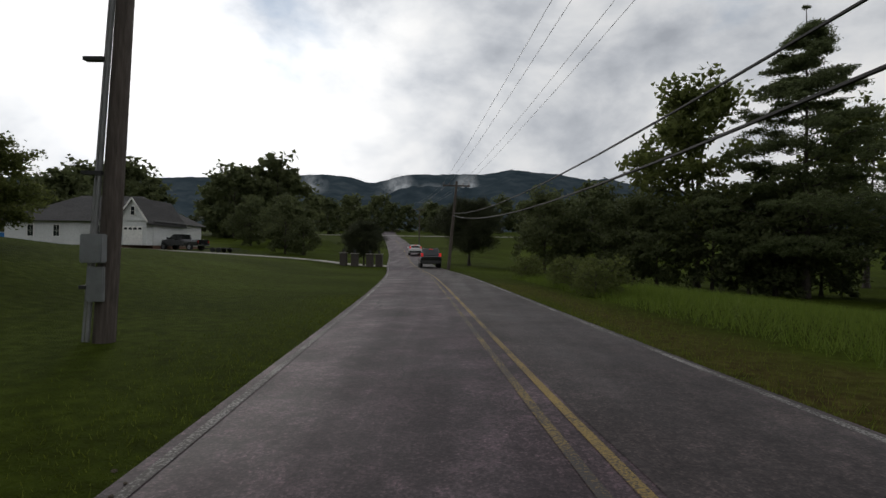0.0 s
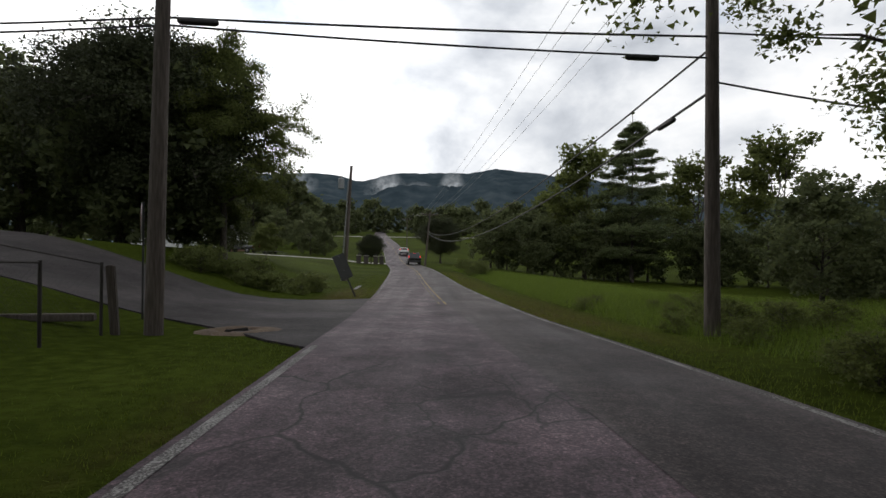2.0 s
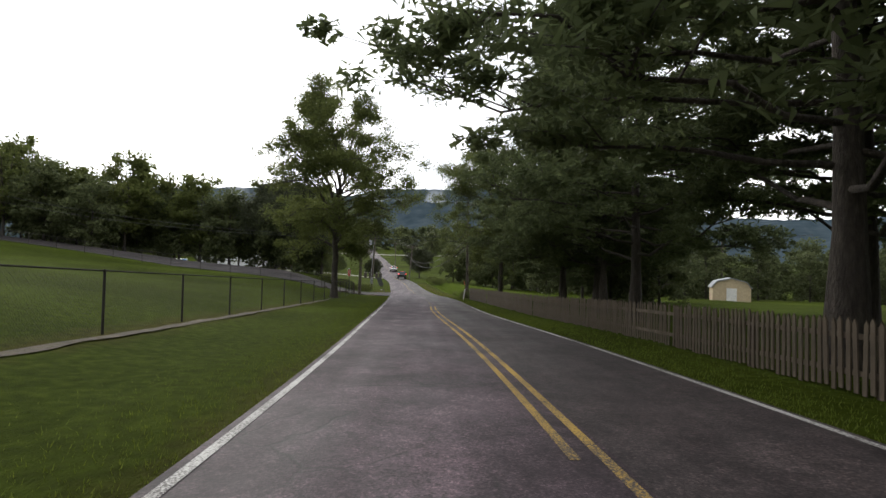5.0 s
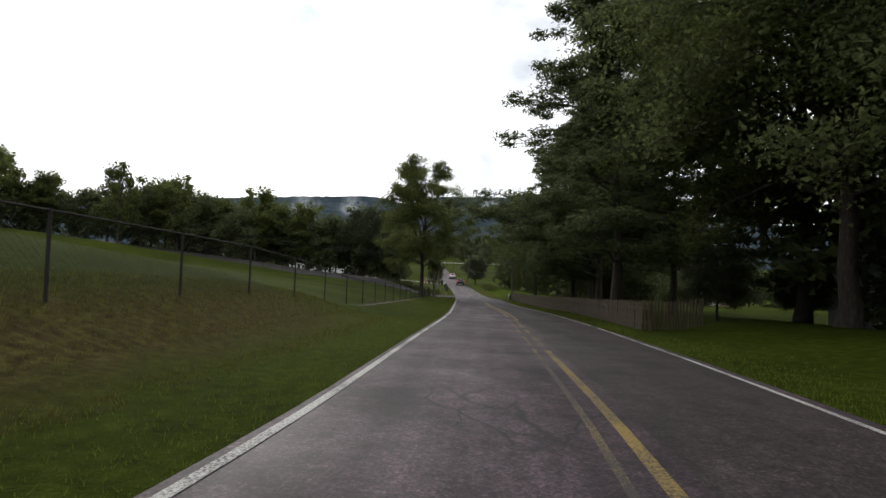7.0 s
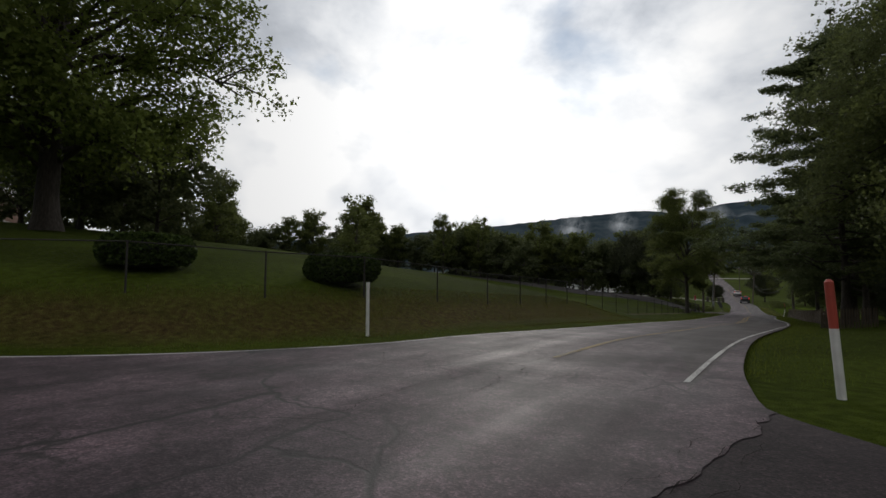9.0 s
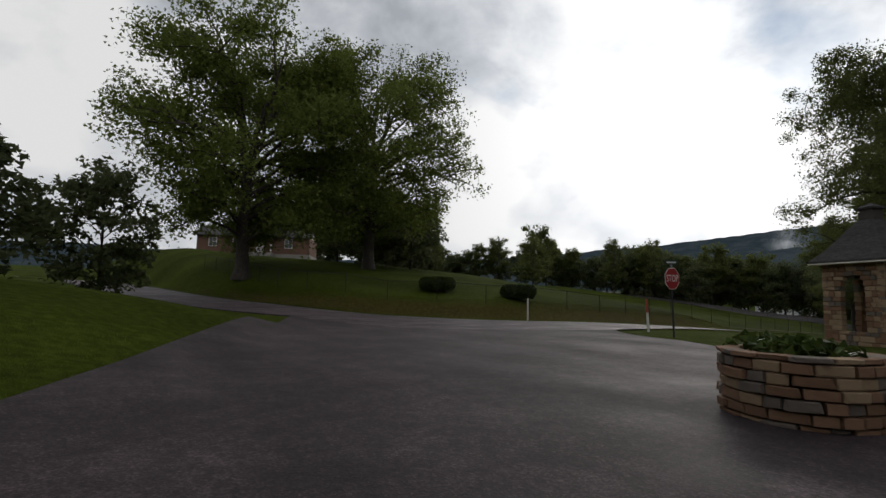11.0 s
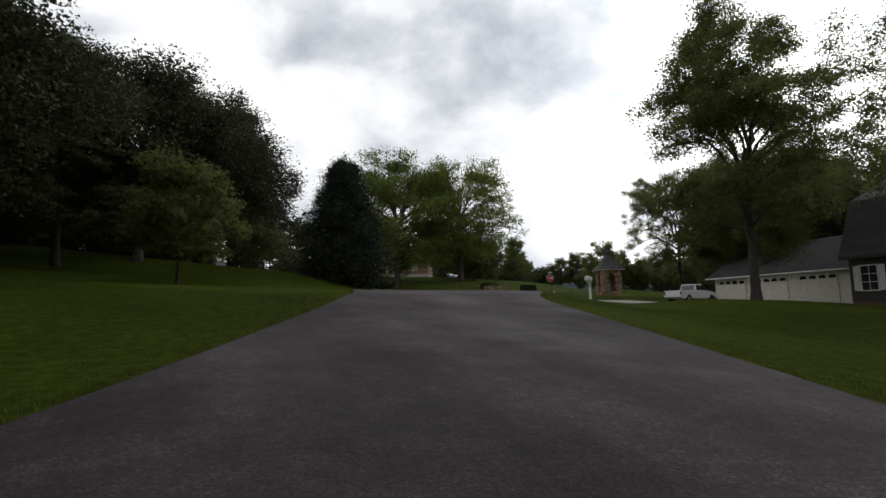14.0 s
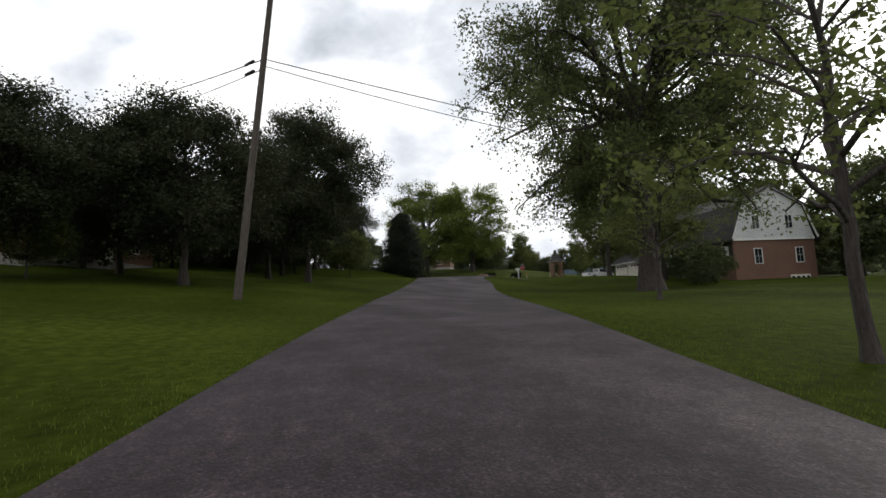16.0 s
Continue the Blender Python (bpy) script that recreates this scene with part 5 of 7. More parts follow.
M["leaf_core"] = plain("dark_inner_twigs", (0.012, 0.016, 0.008), 1.0, vary=0.4)
hedge(-5.3, -84.3, 1.15, 0.95, 0.95, 20, "clipped dark green rounded hedge on the sloping lawn", 2)
hedge(-8.0, -88.8, 1.15, 0.95, 0.92, 60, "clipped dark green rounded hedge on the sloping lawn", 3)
hedge(12.5, -108.9, 1.9, 1.1, 1.0, 150, "low clipped hedge beside a big evergreen", 5)


# ---- stone entrance pieces ----
def stone_wall_ring(root, name, n_side, r, z0, z1, course, depth, seed, skip=lambda a, z: False, mat="stone", round_ring=True):
    """Courses of separate stones round a centre."""
    rng = random.Random(seed)
    base = []
    for k in range(4):
        bm = boxed(-0.5, 0.5, -0.5, 0.5, -0.5, 0.5)
        bmesh.ops.bevel(bm, geom=list(bm.edges), offset=0.08, segments=1, affect="EDGES")
        for v in bm.verts:
            v.co += Vector((rng.uniform(-1, 1), rng.uniform(-1, 1), rng.uniform(-1, 1))) * 0.05
        base.append(mesh_of(name, bm, M[STONES[k + 1]]))
    z, row = z0, 0
    while z < z1 - 0.02:
        h = course * rng.uniform(0.8, 1.2)
        h = min(h, z1 - z)
        a = rng.uniform(0, 0.3)
        end = a + 2 * math.pi
        while a < end - 0.05:
            ln = rng.uniform(0.16, 0.34)
            da = min(ln / r, end - a)
            mid = a + da / 2
            if not skip(mid % (2 * math.pi), z + h / 2):
                jut = rng.uniform(-0.03, 0.035)
                m = pose(math.cos(mid) * (r - depth / 2 + jut), math.sin(mid) * (r - depth / 2 + jut), z + h / 2, 0, 0, math.degrees(mid) + 90)
                share(name, rng.choice(base), root, m @ Matrix.Diagonal((da * r - 0.012, depth, h - 0.014, 1)))
            a += da
        z += h
        row += 1


def planter(x, y):
    root = thing("stone_planter", x, y, ground(x, y), 0, "low round stacked-stone planter standing in the road mouth", "planter")
    stone_wall_ring(root, "stone", 0, 0.72, -0.02, 0.70, 0.095, 0.2, 4)
    part("soil", rod((0, 0, 0.0), (0, 0, 0.6), 0.56, n=20), M["soil"], root)
    rng = np.random.default_rng(7)
    c = np.stack([rng.normal(0, 0.25, 60), rng.normal(0, 0.25, 60), 0.66 + 0.12 * rng.random(60)], 1)
    part_mesh("plants", facets_mesh("plants", leaf_cards(rng, c, np.full(60, 0.12), 0.06, 8)), M["hedge"], root)
    return root


planter(15.9, -100.5)


def gazebo(x, y):
    root = thing("stone_gazebo", x, y, ground(x, y) - 0.05, 68, "small square tan stone pavilion with arches and flared dark roof", "pavilion")
    h2, eave, rng = 1.13, 2.62, random.Random(11)
    base = []
    for k in range(5):
        bm = boxed(-0.5, 0.5, -0.5, 0.5, -0.5, 0.5)
        bmesh.ops.bevel(bm, geom=list(bm.edges), offset=0.08, segments=1, affect="EDGES")
        for v in bm.verts:
            v.co += Vector((rng.uniform(-1, 1), rng.uniform(-1, 1), rng.uniform(-1, 1))) * 0.05
        base.append(mesh_of("stone", bm, M[STONES[k]]))
    for side in range(4):
        turn = pose(0, 0, 0, 0, 0, 90 * side)
        z = 0.0
        while z < eave - 0.08:
            h = min(rng.uniform(0.11, 0.19), eave - 0.06 - z)
            half = 0.43 if z + h / 2 < 1.75 else math.sqrt(max(0.0, 0.43**2 - (z + h / 2 - 1.75) ** 2))
            spans = [(-h2, h2)] if half < 0.05 or z < 0.36 else [(-h2, -half), (half, h2)]
            for s0, s1 in spans:
                t = s0
                while t < s1 - 0.02:
                    e = min(t + rng.uniform(0.17, 0.36), s1)
                    if s1 - e < 0.1:
                        e = s1
                    m = pose((t + e) / 2, -h2 + 0.13 + rng.uniform(-0.015, 0.012), z + h / 2)
                    share("stone", rng.choice(base), root, turn @ m @ Matrix.Diagonal((e - t - 0.012, 0.26, h - 0.013, 1)))
                    t = e
            z += h
    part("footing", boxed(-1.25, 1.25, -1.25, 1.25, -0.3, 0.02, bevel=0.02), M["concrete"], root)
    bm = bmesh.new()
    prof = ((1.42, eave - 0.10), (1.42, eave - 0.02), (1.12, eave + 0.24), (0.80, eave + 0.60), (0.52, eave + 0.98), (0.30, eave + 1.22), (0.27, eave + 1.26))
    rings = [[bm.verts.new((q * sx, q * sy, z)) for sx, sy in ((-1, -1), (1, -1), (1, 1), (-1, 1))] for q, z in prof]
    for p, q in zip(rings, rings[1:]):
        for k in range(4):
            bm.faces.new((p[k], p[(k + 1) % 4], q[(k + 1) % 4], q[k]))
    bm.faces.new(list(reversed(rings[0])))
    bm.faces.new(rings[-1])
    part("roof", bm, M["shingle"], root, "flared dark shingle roof")
    part("fascia", boxed(-1.44, 1.44, -1.44, 1.44, eave - 0.13, eave - 0.09), M["cream_paint"], root, "pale eave board")
    cup = part("cupola", boxed(-0.26, 0.26, -0.26, 0.26, eave + 1.20, eave + 1.58, bevel=0.01), M["brick_dark"], root, "small dark square cupola")
    bm = boxed(-0.33, 0.33, -0.33, 0.33, eave + 1.58, eave + 1.64)
    bmesh.ops.create_cone(bm, cap_ends=True, segments=4, radius1=0.44, radius2=0.02, depth=0.14, matrix=pose(0, 0, eave + 1.71, 0, 0, 45))
    part("cupola_cap", bm, M["shingle"], cup)
    root.matrix_world = root.matrix_world @ Matrix.Diagonal((0.83, 0.83, 1.03, 1))
    return root


M["brick_dark"] = plain("dark_stone_face", (0.05, 0.042, 0.036), 0.9)
gazebo(13.1, -86.5)


def mailbox(x, y, facing):
    root = thing("mailbox", x, y, ground(x, y), facing, "white mailbox on a white wooden post with a brace", "mailbox")
    part("post", boxed(-0.05, 0.05, -0.05, 0.05, -0.2, 1.0, bevel=0.006), M["white_paint"], root)
    part("arm", boxed(-0.045, 0.045, -0.36, 0.22, 0.93, 1.0, bevel=0.005), M["white_paint"], root)
    b = part("brace", boxed(-0.04, 0.04, -0.03, 0.03, 0, 0.42), M["white_paint"], root)
    b.matrix_local = pose(0, -0.03, 0.62, 40, 0, 0)
    prof = [(-0.09, 0.0), (0.09, 0.0)] + [(0.09 * math.cos(math.pi * k / 8), 0.12 + 0.09 * math.sin(math.pi * k / 8)) for k in range(9)]
    box_ = part("box", prism(prof, -0.38, 0.14), M["white_plastic"], root, "white metal letter box")
    box_.matrix_local = pose(0, 0, 1.0)
    d = part("door", prism([(a * 1.04, b * 1.03) for a, b in prof], -0.392, -0.381), M["white_plastic"], box_)
    part("flag", boxed(0.093, 0.1, -0.2, -0.17, 0.08, 0.26), M["red_tape"], box_)
    return root


mailbox(29.6, -101.7, 25)


# ---- buildings ----
def gable_roof(root, x0, x1, y0, y1, eave, rise, over=0.4, along="x", thick=0.14, mat="shingle", name="roof"):
    """Two slopes meeting in a ridge."""
    if along == "x":
        ym = (y0 + y1) / 2
        run = (y1 - y0) / 2 + over
        drop = rise * over / ((y1 - y0) / 2)
        out = [(y0 - over, eave - drop), (ym, eave + rise), (y1 + over, eave - drop), (y1 + over, eave - drop + thick), (ym, eave + rise + thick), (y0 - over, eave - drop + thick)]
        bm = prism(out, x0 - over, x1 + over)
        bmesh.ops.rotate(bm, verts=bm.verts, cent=(0, 0, 0), matrix=Matrix.Rotation(radians(90), 3, "Z"))
        for v in bm.verts:
            v.co.x = -v.co.x
        bmesh.ops.recalc_face_normals(bm, faces=bm.faces)
        return part(name, bm, M[mat], root)
    xm = (x0 + x1) / 2
    drop = rise * over / ((x1 - x0) / 2)
    out = [(x0 - over, eave - drop), (xm, eave + rise), (x1 + over, eave - drop), (x1 + over, eave - drop + thick), (xm, eave + rise + thick), (x0 - over, eave - drop + thick)]
    return part(name, prism(out, y0 - over, y1 + over), M[mat], root)


def gable_end(root, a0, a1, at, eave, rise, mat, along, t=0.1, name="gable"):
    am = (a0 + a1) / 2
    out = [(a0, eave), (a1, eave), (am, eave + rise - 0.02)]
    bm = prism(out, at - t / 2, at + t / 2)
    if along == "x":
        bmesh.ops.rotate(bm, verts=bm.verts, cent=(0, 0, 0), matrix=Matrix.Rotation(radians(90), 3, "Z"))
        for v in bm.verts:
            v.co.x = -v.co.x
        bmesh.ops.recalc_face_normals(bm, faces=bm.faces)
    return part(name, bm, M[mat], root)


def window(root, x, y, z, w, h, face, shutters=False, panes=(2, 2)):
    """A framed window on a wall; face: degrees by which its outside is turned from -y."""
    m = pose(x, y, z, 0, 0, face)
    bm = bmesh.new()
    f = 0.07
    for a in ((-w / 2 - f, -w / 2, 0, h), (w / 2, w / 2 + f, 0, h), (-w / 2 - f, w / 2 + f, h, h + f), (-w / 2 - f, w / 2 + f, -f, 0)):
        box(bm, a[0], a[1], -0.06, 0.02, a[2], a[3])
    fr = part("window_frame", bm, M["white_paint"], root, "white window frame")
    fr.matrix_local = m
    nx, nz = panes
    for i in range(nx):
        for j in range(nz):
            g = part("pane", boxed(-w / 2 + w * i / nx + 0.015, -w / 2 + w * (i + 1) / nx - 0.015, -0.024, -0.016, h * j / nz + 0.015, h * (j + 1) / nz - 0.015), M["window_glass"], fr)
    bm = bmesh.new()
    for i in range(1, nx):
        box(bm, -w / 2 + w * i / nx - 0.014, -w / 2 + w * i / nx + 0.014, -0.036, -0.012, 0, h)
    for j in range(1, nz):
        box(bm, -w / 2, w / 2, -0.034, -0.014, h * j / nz - 0.014, h * j / nz + 0.014)
    part("glazing_bar", bm, M["white_paint"], fr)
    if shutters:
        for s in (-1, 1):
            sh = part("shutter", boxed(s * (w / 2 + 0.1) if s > 0 else -w / 2 - 0.44, w / 2 + 0.44 if s > 0 else -w / 2 - 0.1, -0.05, -0.012, -0.03, h + 0.03, bevel=0.008), M["siding"], root)
            sh.matrix_local = m
    return fr


def garage_door(root, x, y, z, w, h, face, mat="cream_paint"):
    m = pose(x, y, z, 0, 0, face)
    d = part("garage_door", boxed(-w / 2, w / 2, -0.05, 0.0, 0, h), M[mat], root, "pale panelled garage door with small arched windows")
    d.matrix_local = m
    for j in range(4):
        for i in range(4):
            if j < 3:
                part("door_panel", boxed(-w / 2 + w * (i + 0.08) / 4, -w / 2 + w * (i + 0.92) / 4, -0.066, -0.052, h * (j + 0.1) / 4, h * (j + 0.9) / 4, bevel=0.006), M[mat], d)
            else:
                c = -w / 2 + w * (i + 0.5) / 4
                hw, b = w * 0.09, h * (j + 0.2) / 4
                out = [(c - hw, b), (c + hw, b)] + [(c + hw * math.cos(math.pi * k / 6), b + 0.12 + 0.13 * math.sin(math.pi * k / 6)) for k in range(7)]
                part("pane", prism(out, -0.062, -0.053), M["window_glass"], d)
    return d


def siding_lines(root, x0, x1, z0, z1, y, face_m, mat):
    """Overlapping boards of a clad wall."""
    bd = bmesh.new()
    z = z0
    while z < z1 - 0.02:
        t = min(z + 0.2, z1)
        vs = [bd.verts.new(p) for p in ((x0, y - 0.028, z), (x1, y - 0.028, z), (x1, y - 0.008, t), (x0, y - 0.008, t), (x0, y, z), (x1, y, z))]
        bd.faces.new((vs[0], vs[1], vs[2], vs[3]))
        bd.faces.new((vs[4], vs[5], vs[1], vs[0]))
        z = t
    ob = part("cladding", bd, M[mat], root)
    ob.matrix_local = face_m
    return ob


def far_house():
    """The pale house across the lawn."""
    x, y = -34.6, 58.5
    root = thing("house", x, y, ground(x, y) + 0.35, 0, "pale grey one-storey house with a dark hip roof and garage", "house")
    root.scale = (0.86, 1, 1)
    part("foundation", boxed(-17.9, 1.9, -2.9, 7.9, -1.5, 0.0), M["brick_wall"], root)
    part("wall", boxed(-18, 2, -3, 8, 0.0, 2.75), M["siding"], root)
    siding_lines(root, -18, 2, 0.0, 2.75, -3.0, pose(0, 0, 0), "siding")
    bm = bmesh.new()
    a = [bm.verts.new(p) for p in ((-18.6, -3.6, 2.7), (2.6, -3.6, 2.7), (2.6, 8.6, 2.7), (-18.6, 8.6, 2.7))]
    b = [bm.verts.new(p) for p in ((-12.5, 2.5, 6.2), (-3.5, 2.5, 6.2))]
    for f in ((a[0], a[1], b[1], b[0]), (a[1], a[2], b[1]), (a[2], a[3], b[0], b[1]), (a[3], a[0], b[0]), (a[3], a[2], a[1], a[0])):
        bm.faces.new(f)
    part("roof", bm, M["shingle"], root, "dark shingle hip roof")
    # cross gable over the garage door
    part("garage_wall", boxed(-1.6, 1.9, -4.2, -2.95, 0.0, 2.75), M["siding"], root)
    gable_roof(root, -1.9, 2.2, -4.2, 3.0, 2.75, 2.55, 0.35, "y", name="gable_roof")
    gable_end(root, -1.9, 2.2, -4.25, 2.75, 2.5, "siding", "y")
    window(root, 0.15, -4.31, 3.4, 0.5, 0.95, 0, panes=(1, 2))
    garage_door(root, 0.15, -4.22, 0.02, 2.5, 2.15, 0, "white_paint")
    for wx in (-5.2, -11.0, -14.5):
        window(root, wx, -3.02, 0.95, 0.8, 1.3, 0)
    for s in (-1, 1):
        r = part("rake_board", boxed(0, 3.4, -0.03, 0.03, -0.09, 0.09), M["white_paint"], root)
        r.matrix_local = pose(0.15, -4.58, 5.30, 0, 0, 0) @ (Matrix.Rotation(radians(51.5), 4, "Y") if s > 0 else Matrix.Rotation(radians(180), 4, "Z") @ Matrix.Rotation(radians(51.5), 4, "Y"))
    return root


far_house()


def ranch_house(x, y, rz, wall, label, length=16.0, porch=True, gable=True):
    root = thing("house", x, y, ground(x, y) + 0.2, rz, label, "house")
    L2 = length / 2
    part("foundation", boxed(-L2 - 0.05, L2 + 0.05, -4.05, 4.05, -1.6, 0.0), M["concrete"], root)
    part("wall", boxed(-L2, L2, -4, 4, 0.0, 2.6), M[wall], root)
    gable_roof(root, -L2, L2, -4, 4, 2.6, 1.7, 0.5, "x")
    gable_end(root, -4, 4, L2 - 0.06, 2.6, 1.65, "white_paint", "x")
    gable_end(root, -4, 4, -L2 + 0.06, 2.6, 1.65, "white_paint", "x")
    for wx in (-L2 * 0.72, -L2 * 0.3, L2 * 0.62):
        window(root, wx, -4.02, 0.95, 1.0, 1.2, 0)
    d = part("door", boxed(0.6, 1.5, -4.06, -4.005, 0.0, 2.05), M["white_paint"], root)
    part("handle", rod((1.4, -4.1, 1.0), (1.4, -4.06, 1.0), 0.025, n=8), M["metal"], d)
    if porch:
        part("porch_floor", boxed(-1.0, 3.0, -6.2, -4.05, -0.5, 0.02), M["concrete"], root)
        for px_ in (-0.9, 0.95, 2.9):
            part("porch_column", boxed(px_ - 0.09, px_ + 0.09, -6.1, -5.92, 0.02, 2.5, bevel=0.01), M["white_paint"], root)
        gable_roof(root, -1.2, 3.2, -6.4, -3.0, 2.55, 1.15, 0.25, "y", name="porch_roof")
        gable_end(root, -1.2, 3.2, -6.4, 2.6, 1.05, "white_paint", "y", name="porch_gable")
    return root


ranch_house(-60.5, -86.5, 62, "brick_wall", "low brick ranch house with a white-columned porch on the hill")
ranch_house(11.0, -138.5, 155, "siding_tan", "tan one-storey house with a white-columned porch behind lawn trees", 15)
ranch_house(37.0, -145.5, 162, "brick_wall", "low brick house with white windows behind dark lawn trees", 14, porch=False)
ranch_house(-12.0, -128.0, 120, "brick_wall", "low brick house with a white gable above the lawns", 13, porch=False)


def siding_house():
    x, y = 22.9, -62.0
    root = thing("house", x, y, ground(x, y) + 0.15, -52, "pale clapboard house with white windows beside a yard", "house")
    part("foundation", boxed(-5.05, 5.05, -3.55, 3.55, -1.2, 0.0), M["concrete"], root)
    part("wall", boxed(-5, 5, -3.5, 3.5, 0.0, 4.4), M["siding"], root)
    siding_lines(root, -5, 5, 0.0, 4.4, -3.5, pose(0, 0, 0), "siding")
    gable_roof(root, -5, 5, -3.5, 3.5, 4.4, 2.3, 0.4, "x")
    gable_end(root, -3.5, 3.5, -4.94, 4.4, 2.25, "siding", "x")
    gable_end(root, -3.5, 3.5, 4.94, 4.4, 2.25, "siding", "x")
    for wx in (-3.0, 0.0, 3.0):
        window(root, wx, -3.53, 0.95, 0.9, 1.35, 0)
    return root


siding_house()


def garden_shed(x, y):
    root = thing("garden_shed", x, y, ground(x, y), -25, "small tan barn-roofed garden shed behind a picket fence", "shed")
    part("wall", boxed(-1.9, 1.9, -1.4, 1.4, -0.3, 1.55), M["siding_tan"], root)
    out = [(-2.05, 1.5), (-1.5, 2.15), (0, 2.5), (1.5, 2.15), (2.05, 1.5), (2.05, 1.58), (1.5, 2.25), (0, 2.6), (-1.5, 2.25), (-2.05, 1.58)]
    part("roof", prism(out, -1.55, 1.55), M["can"], root, "grey barn-shaped roof")
    part("gable", prism([(-1.95, 1.5), (1.95, 1.5), (1.45, 2.14), (0, 2.48), (-1.45, 2.14)], -1.42, 1.42), M["siding_tan"], root)
    d = part("door", boxed(-0.5, 0.5, -1.46, -1.405, -0.2, 1.5), M["white_paint"], root)
    part("handle", rod((0.36, -1.5, 0.7), (0.36, -1.46, 0.7), 0.02, n=8), M["metal_dark"], d)
    return root


garden_shed(31.5, -20.5).scale = (0.8, 0.8, 0.86)


def turned(bm):
    """Turns a prism made along y so that it runs along x."""
    bmesh.ops.rotate(bm, verts=bm.verts, cent=(0, 0, 0), matrix=Matrix.Rotation(radians(90), 3, "Z"))
    for v in bm.verts:
        v.co.x = -v.co.x
    bmesh.ops.recalc_face_normals(bm, faces=bm.faces)
    return bm


def garage_house():
    """The long house with three garage doors; its main block has a barn-shaped roof and a brick end."""
    x, y = 25.5, -80.6
    root = thing("house", x, y, 2.78, -8, "long brick house with pale garage doors and dark barn roof", "house")
    part("garage_wall", boxed(-6.2, 6.0, -0.2, 7.0, -1.2, 2.5), M["cream_paint"], root)
    gable_roof(root, -6.2, 6.0, -0.2, 7.0, 2.5, 2.4, 0.45, "x", name="garage_roof")
    gable_end(root, -0.2, 7.0, -6.14, 2.5, 2.3, "cream_paint", "x")
    for gx in (-4.3, -0.5, 3.3):
        garage_door(root, gx, -0.22, 0.0, 2.85, 2.15, 0)
    part("gutter", boxed(-6.7, 6.3, -0.78, -0.66, 2.2, 2.3), M["white_paint"], root)
    # main block
    y0, y1, ym = -1.4, 8.4, 3.5
    part("wall", boxed(6.4, 19.0, y0, y1, -3.6, 2.9), M["brick_wall"], root)
    part("front_cladding", boxed(6.42, 18.9, y0 - 0.05, y0 - 0.004, 0.0, 2.9), M["brick_dark"], root)
    out = [(y0 - 0.45, 2.7), (y0 + 1.15, 6.4), (ym, 8.35), (y1 - 1.15, 6.4), (y1 + 0.45, 2.7), (y1 + 0.45, 2.9), (y1 - 1.0, 6.6), (ym, 8.6), (y0 + 1.0, 6.6), (y0 - 0.45, 2.9)]
    part("roof", turned(prism(out, 6.1, 19.35)), M["shingle"], root, "steep dark barn-shaped roof")
    for at in (6.42, 19.03):
        g = part("gable", turned(prism([(y0, 2.9), (y1, 2.9), (y1 - 1.15, 6.35), (ym, 8.3), (y0 + 1.15, 6.35)], at - 0.06, at + 0.06)), M["siding"], root, "white clad barn-shaped gable")
    part("trim_band", boxed(19.05, 19.14, y0, y1, 2.78, 3.0), M["white_paint"], root)
    for a, b in (((y0 - 0.3, 2.95), (y0 + 1.1, 6.5)), ((y0 + 1.1, 6.5), (ym, 8.45)), ((ym, 8.45), (y1 - 1.1, 6.5)), ((y1 - 1.1, 6.5), (y1 + 0.3, 2.95))):
        p, q = Vector((19.3, *a)), Vector((19.3, *b))
        r = part("rake_board", boxed(0, (q - p).length, -0.05, 0.05, -0.12, 0.08), M["white_paint"], root)
        r.matrix_local = Matrix.Translation(p) @ (q - p).to_track_quat("X", "Z").to_matrix().to_4x4()
    for wy, wz in ((1.4, 4.0), (5.4, 4.0)):
        window(root, 19.1, wy, wz, 0.85, 1.35, 90)
    for wy, wz in ((6.4, 0.4), (1.4, 0.4)):
        window(root, 19.03, wy, wz, 0.85, 1.5, 90)
    garage_door(root, 19.02, 6.2, -3.0, 2.4, 2.1, 90)
    for wx in (7.6, 9.9, 15.3, 17.5):
        window(root, wx, y0 - 0.07, 0.75, 0.95, 1.5, 0, shutters=True, panes=(2, 3))
    d = part("door", boxed(12.1, 13.0, y0 - 0.11, y0 - 0.055, 0.15, 2.25), M["brick_wall"], root, "dark red front door")
    part("handle", rod((12.9, y0 - 0.16, 1.2), (12.9, y0 - 0.11, 1.2), 0.025, n=8), M["chrome"], d)
    part("porch_step", boxed(11.7, 13.4, y0 - 1.2, y0 - 0.1, -0.8, 0.12), M["concrete"], root)
    return root


garage_house()

# driveway to the garages, lane to the far house
dl = glide([(21.0, -100.2), (19.6, -96.0), (18.5, -90.0), (20.0, -84.0), (23.5, -79.5)], 1.0)
dr = glide([(29.0, -104.6), (27.5, -99.0), (25.5, -93.0), (28.5, -88.5), (32.0, -86.0)], 1.0)
n = min(len(dl), len(dr))
strip("pavement_drive", [tuple(dl[int(k * (len(dl) - 1) / 24)]) for k in range(25)], [tuple(dr[int(k * (len(dr) - 1) / 24)]) for k in range(25)], M["concrete"], 0.026,
      "pale concrete driveway leading up to garages", "driveway")
la = glide([(-3.6, 46.0), (-12, 50.0), (-24, 52.5), (-33, 53.0), (-35.0, 54.2)], 1.0)
lane_l = [(p.x, p.y + 1.6) for p in la]
lane_r = [(p.x, p.y - 1.6) for p in la]
strip("pavement_lane", lane_l, lane_r, M["concrete"], 0.03, "pale gravel and concrete lane to a house", "driveway")
